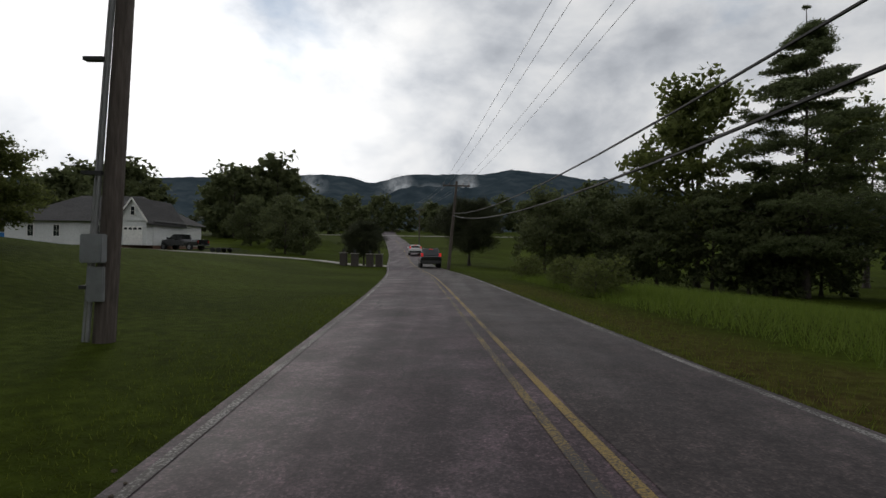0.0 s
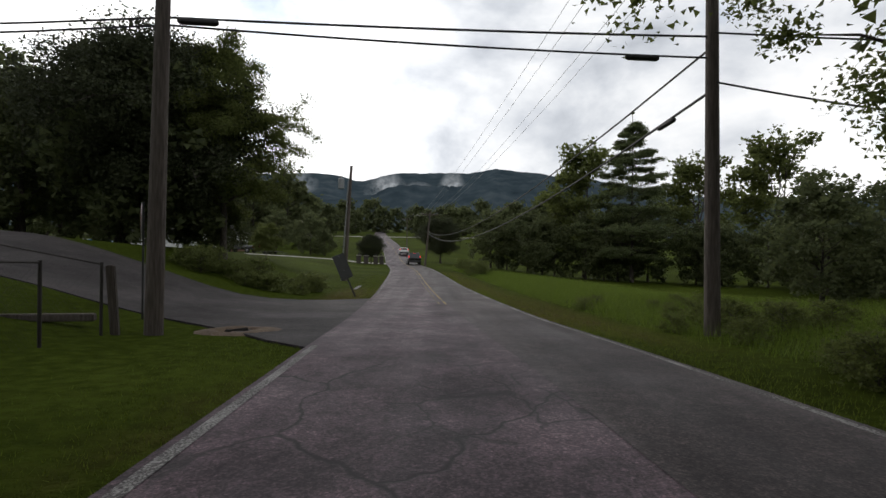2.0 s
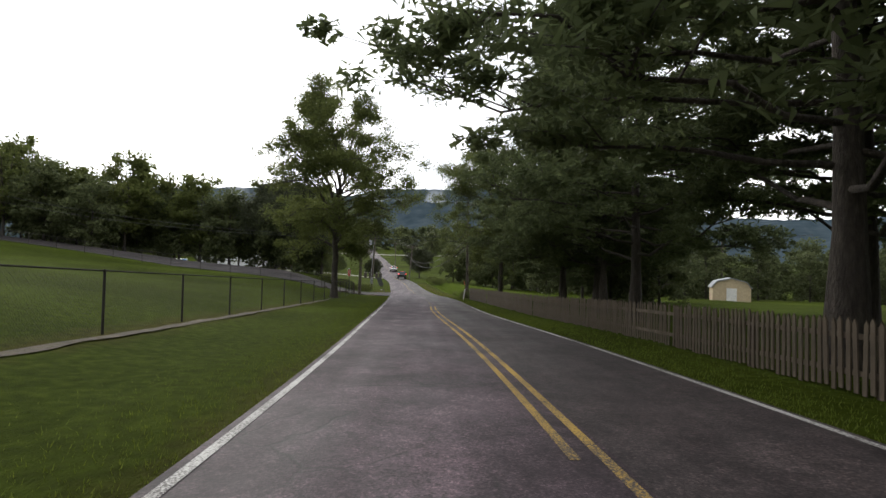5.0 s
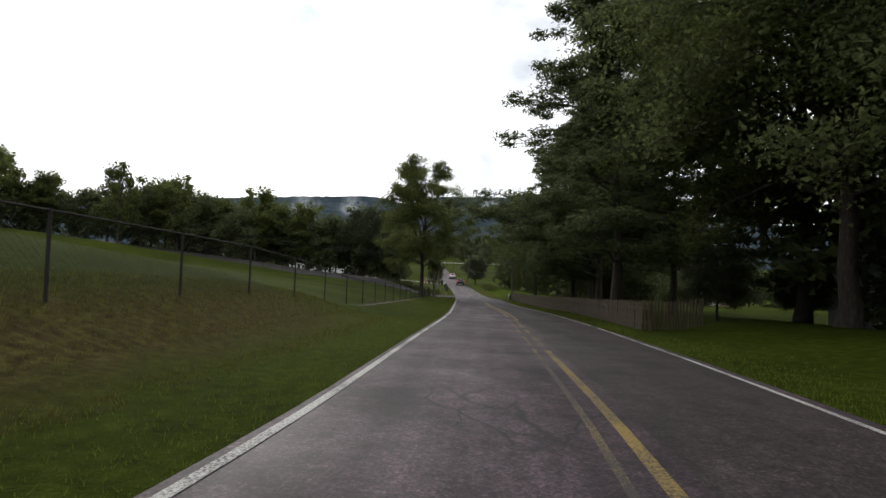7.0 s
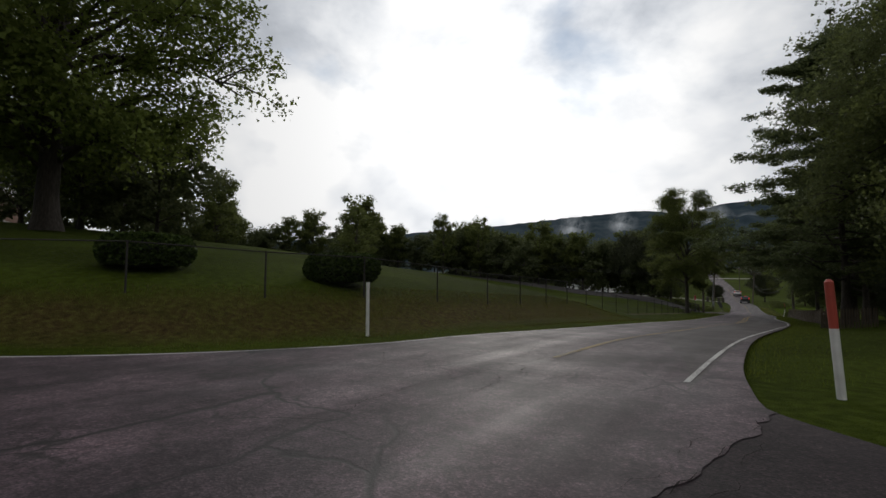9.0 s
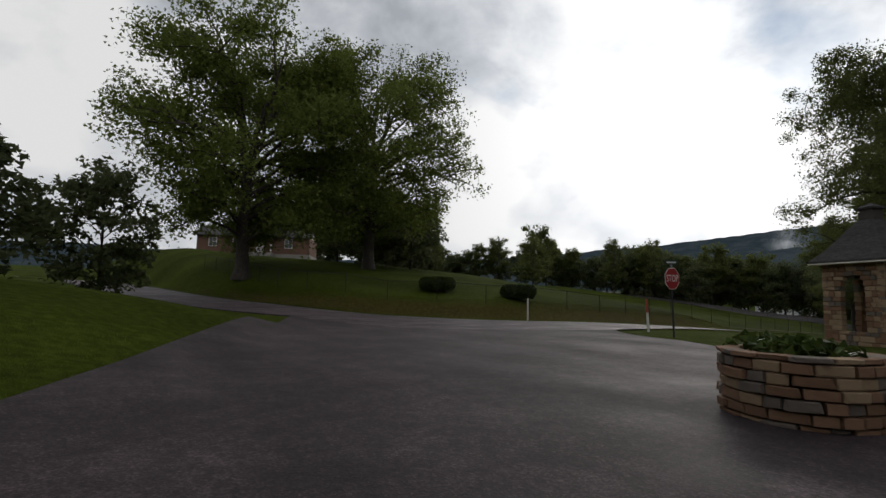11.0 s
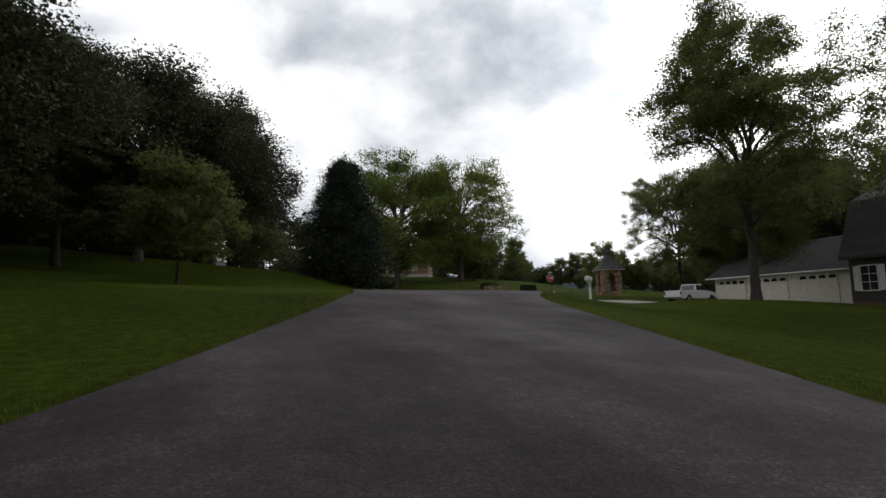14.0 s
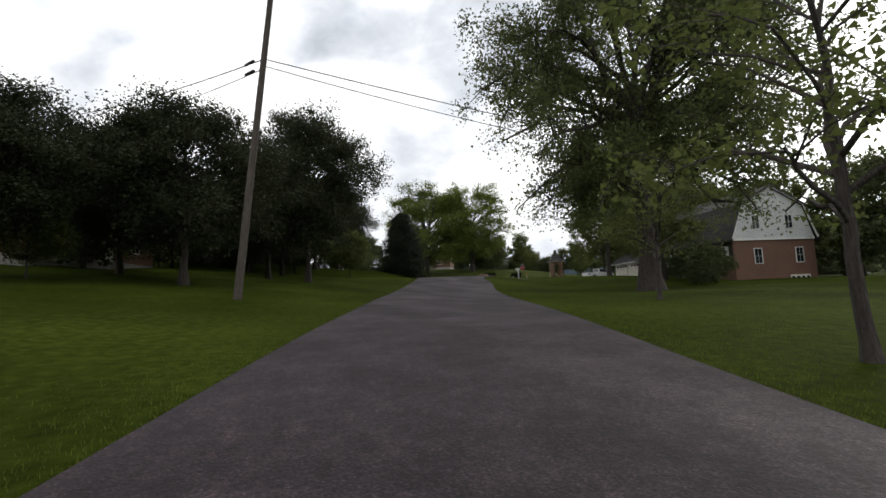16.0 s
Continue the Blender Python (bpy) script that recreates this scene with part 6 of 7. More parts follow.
lb = glide([(-70, 150), (-30, 152), (0, 150), (30, 153), (70, 160)], 3.0)
strip("pavement_far_lane", [(p.x, p.y + 1.6) for p in lb], [(p.x, p.y - 1.6) for p in lb], M["concrete"], 0.05, "pale lane crossing the far field", "road")


# ---- vehicles ----
def loft(sections):
    """A closed skin through rings of equal length."""
    bm = bmesh.new()
    rings = [[bm.verts.new(p) for p in s] for s in sections]
    n = len(rings[0])
    for a, b in zip(rings, rings[1:]):
        for k in range(n):
            bm.faces.new((a[k], a[(k + 1) % n], b[(k + 1) % n], b[k]))
    bm.faces.new(list(reversed(rings[0])))
    bm.faces.new(rings[-1])
    bmesh.ops.recalc_face_normals(bm, faces=bm.faces)
    return bm


def car_ring(x, half, z0, z1, cut=0.08):
    """A rounded box section of a body, across the car, at x along it."""
    return [(x, -half + cut * 0.4, z0), (x, -half, z0 + cut), (x, -half * 1.0, (z0 + z1) * 0.55), (x, -half + 0.03, z1 - cut), (x, -half + 0.03 + cut, z1),
            (x, half - 0.03 - cut, z1), (x, half - 0.03, z1 - cut), (x, half * 1.0, (z0 + z1) * 0.55), (x, half, z0 + cut), (x, half - cut * 0.4, z0)]


def wheel(root, x, y, r, w=0.22):
    s = 1 if y > 0 else -1
    bm = rod((x, y - s * w, r), (x, y, r), r, n=24)
    bmesh.ops.bevel(bm, geom=[e for e in bm.edges if len(e.link_faces) == 2 and any(len(f.verts) > 4 for f in e.link_faces)], offset=0.03, segments=2, affect="EDGES")
    t = part("wheel", bm, M["tyre"], root)
    bm = rod((x, y - s * 0.06, r), (x, y + s * 0.005, r), r * 0.62, n=24)
    part("rim", bm, M["rim"], t)
    for k in range(5):
        a = 2 * math.pi * k / 5
        sp = part("spoke", boxed(-0.035, 0.035, -0.012, 0.012, 0.03, r * 0.58), M["rim"], t)
        sp.matrix_local = pose(x, y + s * 0.015, r) @ Matrix.Rotation(a, 4, "Y")
    part("hub", rod((x, y, r), (x, y + s * 0.035, r), 0.06, n=10), M["metal_dark"], t)
    return t


def suv(name, x, y, heading, paint, lit, label, category, low=0.0):
    """A boxy five-door car, its nose along +x before turning."""
    root = thing(name, x, y, ground(x, y) + 0.05, heading, label, category)
    W = 0.91
    body = loft([car_ring(-2.25, W * 0.93, 0.52, 0.98), car_ring(-2.15, W, 0.36, 1.06), car_ring(-1.0, W, 0.32, 1.08), car_ring(0.9, W, 0.32, 1.06),
                 car_ring(1.5, W * 0.98, 0.34, 1.00), car_ring(2.1, W * 0.94, 0.40, 0.90), car_ring(2.28, W * 0.84, 0.46, 0.78)])
    part("body", body, M[paint], root, smooth_faces=False)
    h = 1.72 - low
    cabin = loft([[(-2.12, -0.80, 1.04), (-2.12, 0.80, 1.04), (0.95, 0.80, 1.04), (0.95, -0.80, 1.04)],
                  [(-1.98, -0.74, 1.45 - low), (-1.98, 0.74, 1.45 - low), (0.35, 0.74, 1.45 - low), (0.35, -0.74, 1.45 - low)],
                  [(-1.82, -0.66, h), (-1.82, 0.66, h), (-0.05, 0.66, h), (-0.05, -0.66, h)]])
    bmesh.ops.bevel(cabin, geom=list(cabin.edges), offset=0.05, segments=2, affect="EDGES")
    cab = part("cabin", cabin, M[paint], root)
    ps = lambda pts: loft_quad(pts, 0.012)
    part("rear_window", ps([(-2.125, -0.66, 1.10), (-2.125, 0.66, 1.10), (-1.905, 0.60, h - 0.12), (-1.905, -0.60, h - 0.12)]), M["car_glass"], root)
    part("windscreen", ps([(0.93, 0.70, 1.10), (0.93, -0.70, 1.10), (0.10, -0.60, h - 0.08), (0.10, 0.60, h - 0.08)]), M["car_glass"], root)
    for s in (-1, 1):
        for a, b in ((-1.85, -1.05), (-0.98, -0.2), (-0.13, 0.55)):
            q = [(a, s * 0.815, 1.10), (b, s * 0.815, 1.10), (min(b, 0.15), s * 0.705, h - 0.12), (a + 0.12 if a < -1.5 else a, s * 0.705, h - 0.12)]
            part("side_window", ps(q if s < 0 else q[::-1]), M["car_glass"], root)
        part("mirror", boxed(0.45, 0.6, s * 0.9 - 0.0 if s > 0 else -1.08, 1.08 if s > 0 else -0.9, 1.08, 1.24, bevel=0.03), M[paint], root)
        part("tail_lamp", boxed(-2.2, -2.12, s * 0.78 - 0.09, s * 0.78 + 0.09, 0.98, 1.30, bevel=0.015), M["tail_on" if lit else "tail_off"], root, "red tail lamp")
        part("door_handle", boxed(-0.45, -0.3, s * 0.915 - 0.01, s * 0.915 + 0.01, 0.93, 0.96), M["metal_dark"], root)
        part("roof_rail", rod((-1.7, s * 0.6, h + 0.03), (-0.2, s * 0.6, h + 0.03), 0.02, n=6), M["metal_dark"], root)
        part("headlamp", boxed(2.05, 2.22, s * 0.66 - 0.13, s * 0.66 + 0.13, 0.68, 0.82, bevel=0.02), M["white_plastic"], root)
    part("rear_bumper", boxed(-2.36, -2.14, -0.88, 0.88, 0.40, 0.66, bevel=0.04), M["metal_dark"], root)
    part("front_bumper", boxed(2.16, 2.36, -0.82, 0.82, 0.38, 0.62, bevel=0.04), M["metal_dark"], root)
    if lit:
        part("brake_lamp", boxed(-1.93, -1.88, -0.2, 0.2, h - 0.10, h - 0.06), M["tail_on"], root, "lit high brake lamp")
    pl = part("number_plate", boxed(-2.235, -2.22, -0.16, 0.16, 0.82, 0.98), M["sign_white"], root)
    part("plate_bar", boxed(-2.242, -2.236, -0.11, 0.11, 0.875, 0.925), M["sign_green"], pl)
    for wx in (-1.35, 1.40):
        for s in (-1, 1):
            wheel(root, wx, s * 0.92, 0.36)
            part("wheel_arch", rod((wx, s * 0.90, 0.38), (wx, s * 0.925, 0.38), 0.42, n=20), M["tyre"], root)
    return root


def loft_quad(pts, t):
    """A thin pane with the given corners."""
    p = [Vector(q) for q in pts]
    nrm = (p[1] - p[0]).cross(p[3] - p[0]).normalized()
    bm = bmesh.new()
    a = [bm.verts.new(q + nrm * t) for q in p]
    b = [bm.verts.new(q - nrm * t) for q in p]
    bm.faces.new(a)
    bm.faces.new(list(reversed(b)))
    for k in range(4):
        j = (k + 1) % 4
        bm.faces.new((a[j], a[k], b[k], b[j]))
    bmesh.ops.recalc_face_normals(bm, faces=bm.faces)
    return bm


suv("sport_utility_vehicle", -0.75, 44.0, 96, "car_black", True, "black sport utility vehicle with lit red tail lamps on the road", "car")
suv("car", -4.0, 74.0, 97, "car_white", True, "white hatchback car far down the road", "car", 0.18)


def pickup(name, x, y, heading, paint, label):
    root = thing(name, x, y, ground(x, y) + 0.03, heading, label, "pickup truck")
    W = 0.98
    part("bed", loft([car_ring(-2.85, W, 0.60, 1.22, 0.05), car_ring(-2.7, W, 0.52, 1.24, 0.05), car_ring(-0.55, W, 0.50, 1.24, 0.05)]), M[paint], root)
    part("bed_floor", boxed(-2.72, -0.65, -0.80, 0.80, 1.235, 1.248), M["metal_dark"], root)
    part("body", loft([car_ring(-0.52, W, 0.50, 1.26, 0.05), car_ring(1.3, W, 0.50, 1.25, 0.06), car_ring(2.2, W * 0.98, 0.52, 1.18), car_ring(2.75, W * 0.94, 0.55, 1.08), car_ring(2.9, W * 0.86, 0.6, 0.98)]), M[paint], root)
    cab = loft([[(-0.5, -0.86, 1.22), (-0.5, 0.86, 1.22), (1.55, 0.86, 1.22), (1.55, -0.86, 1.22)], [(-0.38, -0.72, 1.86), (-0.38, 0.72, 1.86), (0.75, 0.72, 1.86), (0.75, -0.72, 1.86)]])
    bmesh.ops.bevel(cab, geom=list(cab.edges), offset=0.05, segments=2, affect="EDGES")
    part("cab", cab, M[paint], root)
    part("rear_window", loft_quad([(-0.505, -0.66, 1.32), (-0.505, 0.66, 1.32), (-0.40, 0.62, 1.76), (-0.40, -0.62, 1.76)], 0.012), M["car_glass"], root)
    part("windscreen", loft_quad([(1.52, 0.74, 1.28), (1.52, -0.74, 1.28), (0.83, -0.64, 1.79), (0.83, 0.64, 1.79)], 0.012), M["car_glass"], root)
    for s in (-1, 1):
        for a, b, c, d in ((-0.35, 0.2, -0.3, 0.2), (0.27, 1.3, 0.27, 0.72)):
            q = [(a, s * 0.865, 1.30), (b, s * 0.865, 1.30), (d, s * 0.765, 1.76), (c, s * 0.765, 1.76)]
            part("side_window", loft_quad(q if s < 0 else q[::-1], 0.012), M["car_glass"], root)
        part("mirror", boxed(1.15, 1.3, 0.95 if s > 0 else -1.2, 1.2 if s > 0 else -0.95, 1.25, 1.48, bevel=0.03), M["metal_dark"], root)
        part("tail_lamp", boxed(-2.9, -2.82, s * 0.86 - 0.08, s * 0.86 + 0.08, 0.82, 1.15, bevel=0.015), M["tail_off"], root, "red tail lamp")
        part("headlamp", boxed(2.72, 2.9, s * 0.7 - 0.15, s * 0.7 + 0.15, 0.82, 1.0, bevel=0.02), M["white_plastic"], root)
    part("tailgate", boxed(-2.875, -2.845, -0.74, 0.74, 0.64, 1.20, bevel=0.008), M[paint], root)
    part("rear_bumper", boxed(-3.02, -2.86, -0.92, 0.92, 0.48, 0.66, bevel=0.03), M["chrome"], root)
    part("front_bumper", boxed(2.85, 3.02, -0.92, 0.92, 0.46, 0.68, bevel=0.03), M["chrome"], root)
    for wx in (-1.75, 1.95):
        for s in (-1, 1):
            wheel(root, wx, s * 0.98, 0.38, 0.25)
            part("wheel_arch", rod((wx, s * 0.96, 0.42), (wx, s * 0.985, 0.42), 0.46, n=20), M["tyre"], root)
    return root


pickup("pickup_truck", 19.9, -83.6, 99, "car_white", "white extended-cab pickup truck parked on a concrete drive").scale = (0.86, 0.86, 0.9)
pickup("pickup_truck", -30.5, 57.5, 165, "car_black", "black pickup truck parked by a far house")


def flat_trailer(x, y):
    root = thing("trailer", x, y, ground(x, y), 165, "low dark flatbed trailer parked on a lane", "trailer")
    part("deck", boxed(-2.2, 1.6, -0.85, 0.85, 0.42, 0.52, bevel=0.01), M["metal_dark"], root)
    part("ramp", boxed(-3.2, -2.2, -0.8, 0.8, 0.2, 0.26), M["metal_dark"], root)
    part("tongue", rod((1.6, 0, 0.45), (2.6, 0, 0.45), 0.05, n=8), M["metal_dark"], root)
    for s in (-1, 1):
        for wx in (-0.6, 0.2):
            part("wheel", rod((wx, s * 0.86, 0.3), (wx, s * 1.02, 0.3), 0.3, n=16), M["tyre"], root)
    return root


flat_trailer(-25.5, 56.2)


def garden_pool(x, y):
    root = thing("garden_pool", x, y, ground(x, y), 10, "blue above-ground garden pool on a lawn", "pool")
    part("wall", rod((0, 0, 0), (0, 0, 0.95), 2.6, n=32), M["blue_vinyl"], root)
    part("rim", rod((0, 0, 0.95), (0, 0, 1.02), 2.68, n=32), M["sign_white"], root)
    for k in range(8):
        a = 2 * math.pi * k / 8
        part("leg", boxed(-0.04, 0.04, -0.04, 0.04, 0, 0.98), M["sign_white"], root).matrix_local = pose(2.66 * math.cos(a), 2.66 * math.sin(a), 0, 0, 0, math.degrees(a))
    return root


garden_pool(-57.5, 61.0)


def brick_pier(x, y):
    root = thing("gate_pier", x, y, ground(x, y), 0, "short dark brick gate pier with a lantern", "pier", "gate piers")
    part("shaft", boxed(-0.3, 0.3, -0.3, 0.3, -0.2, 1.15), M["brick_dark"], root)
    part("cap", boxed(-0.36, 0.36, -0.36, 0.36, 1.15, 1.24, bevel=0.02), M["concrete"], root)
    part("lantern", rod((0, 0, 1.24), (0, 0, 1.52), 0.1, 0.13, n=6), M["metal_dark"], root)
    return root


for bx, by in ((-8.7, 44.6), (-7.6, 44.3), (-6.2, 44.2), (-5.4, 44.6)):
    brick_pier(bx, by)


# ---- cracks, broken edges and litter on the roads ----
M["crack"] = material("open_crack", ((0.006, 0.005, 0.005), (0.014, 0.012, 0.011), (0.024, 0.020, 0.018)), 20, 1.0, 0.4, 60, spec=0.1)


def crack(pts, wide, label, seed, lift=0.0595):
    """An open jagged crack along a row of plan points."""
    rng, mid = random.Random(seed), glide(pts, 0.07)
    left, right = [], []
    for k, p in enumerate(mid):
        d = (mid[min(k + 1, len(mid) - 1)] - mid[max(k - 1, 0)]).normalized()
        n = Vector((-d.y, d.x))
        o = 0.10 * noise.noise((k * 0.21, seed, 0)) + 0.05 * noise.noise((k * 0.8, seed, 7)) + rng.uniform(-0.008, 0.008)
        w = max(0.003, wide * (0.5 + 0.9 * noise.noise((k * 0.19, seed, 4)) + rng.uniform(-0.2, 0.2))) * min(1, k * 0.2, (len(mid) - k) * 0.2 + 0.02)
        left.append(tuple(p + n * (o + w)))
        right.append(tuple(p + n * (o - w)))
    return strip("trim_crack", left, right, M["crack"], lift, label, "crack", skirt=0, cross=1)


JOINT = ((-89.6, 5.74), (-92.3, 5.2), (-94.0, 4.59), (-96.06, 3.26), (-97.2, 2.2), (-98.45, -0.6))   # where the side road meets the bend
jr = random.Random(12)
jy, jk = -89.7, 0
while jy > -98.1:
    jl = jr.uniform(0.35, 1.1)
    for shift in (0.0, jr.uniform(0.08, 0.3), jr.uniform(-0.25, -0.08))[:jr.choice((1, 2, 3))]:
        run = [(table_at(JOINT, jy - f * jl) - shift, jy - f * jl) for f in (0.0, 0.33, 0.66, 1.0)]
        crack(run, jr.uniform(0.003, 0.011), "broken dark edge where the side road meets the bend", 20 + jk)
        jk += 1
    jy -= jl + jr.uniform(-0.1, 0.22)
crack([(2.67, -87.4), (2.65, -88.2), (2.57, -88.8), (2.55, -89.3), (2.5, -89.7), (2.35, -90.6), (2.5, -92.0)], 0.0045, "long jagged crack in worn asphalt", 2)
crack([(2.6, -89.3), (2.9, -89.5), (3.05, -89.9), (3.0, -90.6)], 0.0035, "short jagged crack in worn asphalt", 3)
crack([(0.42, -87.1), (1.3, -87.3), (1.95, -87.8), (2.5, -87.8), (3.0, -87.6), (3.9, -87.3)], 0.0025, "jagged crack across worn asphalt", 4)
crack([(0.6, -85.0), (1.2, -85.6), (1.9, -85.4), (2.4, -86.2)], 0.0025, "jagged crack across worn asphalt", 5)
crack([(-0.5, -9.6), (0.9, -9.98), (1.64, -10.07), (2.36, -9.94), (3.4, -9.7), (4.6, -9.75)], 0.005, "tarred joint across the worn road", 6)

cr = random.Random(44)
for k in range(22):
    ax, ay, turn = cr.gauss(2.3, 0.75), cr.uniform(-91.0, -84.5), cr.uniform(0, 6.28)
    run = [(ax, ay)]
    for j in range(cr.choice((2, 3, 4))):
        turn += cr.uniform(-0.8, 0.8)
        ax, ay = ax + math.cos(turn) * cr.uniform(0.2, 0.5), ay + math.sin(turn) * cr.uniform(0.2, 0.5)
        run.append((ax, ay))
    crack(run, cr.uniform(0.002, 0.005), "fine jagged crack in worn asphalt", 60 + k)

# dark clods and leaf litter along the broken edge of the street corner
clods = []
rng_ = random.Random(31)
for k in range(4):
    bm = bmesh.new()
    bmesh.ops.create_icosphere(bm, subdivisions=1, radius=1.0)
    for v in bm.verts:
        v.co *= rng_.uniform(0.65, 1.15)
    clods.append(mesh_of("soil_clod", bm, M["soil"]))
for k in range(120):
    y = rng_.uniform(-9.6, 2.0)
    x = table_at(MAIN_X, y) + table_at(LEFT_OFF, y) + rng_.gauss(-0.05, 0.16) + (0.15 if y < -7 else 0)
    s = rng_.uniform(0.006, 0.021)
    ob = new("soil_clod", rng_.choice(clods))
    ob.matrix_world = pose(x, y, ground(x, y) + 0.055 + s * 0.15, 0, 0, rng_.uniform(0, 360)) @ Matrix.Diagonal((s * 1.8, s, s * 0.45, 1))
    tagged(ob, "dark clod of soil washed onto the road edge", "soil clod", group="clods along the road edge")


def culvert(x, y):
    root = thing("culvert", x, y, ground(x, y), 20, "rusty culvert mouth in a scoured hollow of brown soil", "culvert")
    bm = bmesh.new()
    rows = []
    rng = random.Random(3)
    for q, z in ((0.16, -0.06), (0.24, 0.05), (0.36, 0.07), (0.52, 0.03), (0.7, -0.05)):
        rows.append([bm.verts.new((math.cos(a) * q * 1.5 * rng.uniform(0.9, 1.1), math.sin(a) * q * rng.uniform(0.9, 1.1), z + rng.uniform(-0.02, 0.02))) for a in np.arange(0, 6.283, 0.35)])
    for a, b in zip(rows, rows[1:]):
        for k in range(len(a)):
            j = (k + 1) % len(a)
            bm.faces.new((a[k], b[k], b[j], a[j]))
    part("soil_rim", bm, M["soil"], root, smooth_faces=True)
    part("pipe", rod((-0.2, 0.0, -0.06), (0.2, 0.03, -0.03), 0.12, n=16), M["crack"], root, "dark pipe mouth")
    return root


culvert(-1.65, -17.3)
post = part("fence_post", boxed(-0.06, 0.06, -0.06, 0.06, -0.3, 1.15, bevel=0.015), M["pole_wood"])
post.matrix_world = pose(-3.2, -18.4, ground(-3.2, -18.4), 0, -4, 15)
tagged(post, "weathered leaning wooden fence post at a street corner", "fence post")
for k, (x, y, ln, rz) in enumerate(((-4.6, -18.1, 1.6, 8), (-6.4, -17.9, 1.3, -6))):
    log = part("timber", boxed(-ln / 2, ln / 2, -0.07, 0.07, 0, 0.13, bevel=0.02), M["pole_wood"])
    log.matrix_world = pose(x, y, ground(x, y) + 0.005, 0, 0, rz)
    tagged(log, "weathered squared timber lying on the verge", "timber", group="timbers on the verge")


# ---- planting ----
rr = random.Random(5)
# along the main road
plant("open", -3.2, -29.6, 1.0, 40)
plant("open2", 9.6, -23.6, 0.95, 110, label="broadleaf tree with a forked trunk behind a picket fence")
for x, y, s, r, tall in ((12.0, -33.3, 0.98, 0, 1.08), (12.9, -36.9, 1.05, 70, 1.0), (12.2, -39.6, 0.85, 210, 1.15), (11.5, -44.8, 1.0, 140, 1.05), (9.2, -57.2, 1.1, 100, 0.95), (13.6, -53.0, 0.9, 100, 1.1)):
    plant("pine", x, y, s, r, tall)
plant("yard", 13.2, -66.6, 1.0, 20, label="large broadleaf yard tree with a grey trunk")
plant("big", 19.5, -72.5, 0.8, 310, label="large broadleaf yard tree beside a clapboard house")
plant("open2", 15.2, -61.5, 1.2, 40, label="tall leafy yard tree beside a clapboard house")
plant("maple", 10.9, -63.6, 0.24, 30, label="dark rounded shrub at a fence corner")
plant("maple", 15.5, -60.8, 0.22, 130, label="dark rounded shrub in a yard")
for x, y, k in ((16.5, -30.0, 0.5), (18.5, -33.0, 0.55), (20.0, -29.0, 0.6), (15.0, -33.5, 0.36)):
    plant("wood", x, y, k, x * 29)
plant("pine", 14.5, -25.0, 0.5, 120)
plant("pine", 17.5, -21.0, 0.5, 20)
plant("wood", 19.0, -26.0, 0.65, 20)
plant("pine", 27.6, 36.0, 1.04, 15, 1.13, label="tall pine with airy layered branches at a field edge")
plant("wood2", 24.6, 46.0, 1.55, 60)
plant("wood2", 59, 53, 1.9, 10, label="tall narrow broadleaf tree above a tree line")
plant("wood2", 44, 50, 1.5, 10)
for k in range(20):
    plant("wood", 11 + k * 2.3 + rr.uniform(-1, 1), 50 - k * 1.5 + rr.uniform(-3, 3), rr.uniform(0.62, 0.9), rr.uniform(0, 360))
for k in range(10):
    plant("wood", 40 + k * 3.5, 18 - k * 3.0 + rr.uniform(-3, 3), rr.uniform(0.7, 1.0), rr.uniform(0, 360))
for k in range(10):
    plant("wood", 18 + k * 3.6, -4 - k * 1.5 + rr.uniform(-3, 3), rr.uniform(0.4, 0.6), rr.uniform(0, 360))
# corner wood north of the street
for k in range(13):
    plant("wood", -12.3 - k * 3.4 + rr.uniform(-1, 1), 1.8 + rr.uniform(-3.0, 4) + k * 0.5, rr.uniform(0.75, 1.05), rr.uniform(0, 360))
for k in range(9):
    plant("wood2", -18 - k * 4.6, 2 + rr.uniform(-2, 6) + k * 0.5, rr.uniform(0.75, 1.05), rr.uniform(0, 360))
plant("maple", -12.9, 0.2, 0.98, 200, 1.02, label="dense dark broadleaf tree above a weedy bank")
plant("maple", -17.0, 4.0, 0.98, 60, 1.06, label="dense dark broadleaf tree above a weedy bank")
plant("open", -10.2, 2.2, 0.84, 90, label="leafy broadleaf tree overhanging a weedy bank")
for x, y, k in ((-12.6, 4.5, 0.5), (-14.2, 3.2, 0.55), (-11.0, 4.0, 0.34)):
    plant("wood", x, y, k, x * 19)
# valley
plant("small", -10.9, 11.7, 0.62, 40, label="slender young yellow-green tree on a wide lawn")
plant("maple", -14.9, 12.6, 0.2, 70, label="small dark round-headed tree on a wide lawn")
plant("maple", -7.2, 46.8, 0.38, 0, label="small round dark tree beside a drive")
plant("maple", 3.2, 51.0, 0.62, 120, label="round dark tree on the valley field")
for x, y, s in ((-20.5, 64, 0.72), (-17.5, 62, 0.45), (-33, 84, 0.8), (-27, 80, 0.6), (-41, 66, 0.6)):
    plant("wood", x, y, s, x * 13)
for k in range(40):
    fx, fy, fs, fr = -130 + k * 4.2 + rr.uniform(-2, 2), 118 + rr.uniform(-12, 30), rr.uniform(0.9, 1.5), rr.uniform(0, 360)
    if not -42 < fx < 18:
        plant("far", fx, fy, fs * (1.35 if fx < -42 else 1.0), fr)
for fx, fy, fs in ((-38, 160, 1.1), (-30, 176, 0.9), (-3, 168, 0.8), (9, 150, 1.0), (-46, 140, 1.2), (14, 172, 1.1)):
    plant("far", fx, fy, fs, fx * 7)
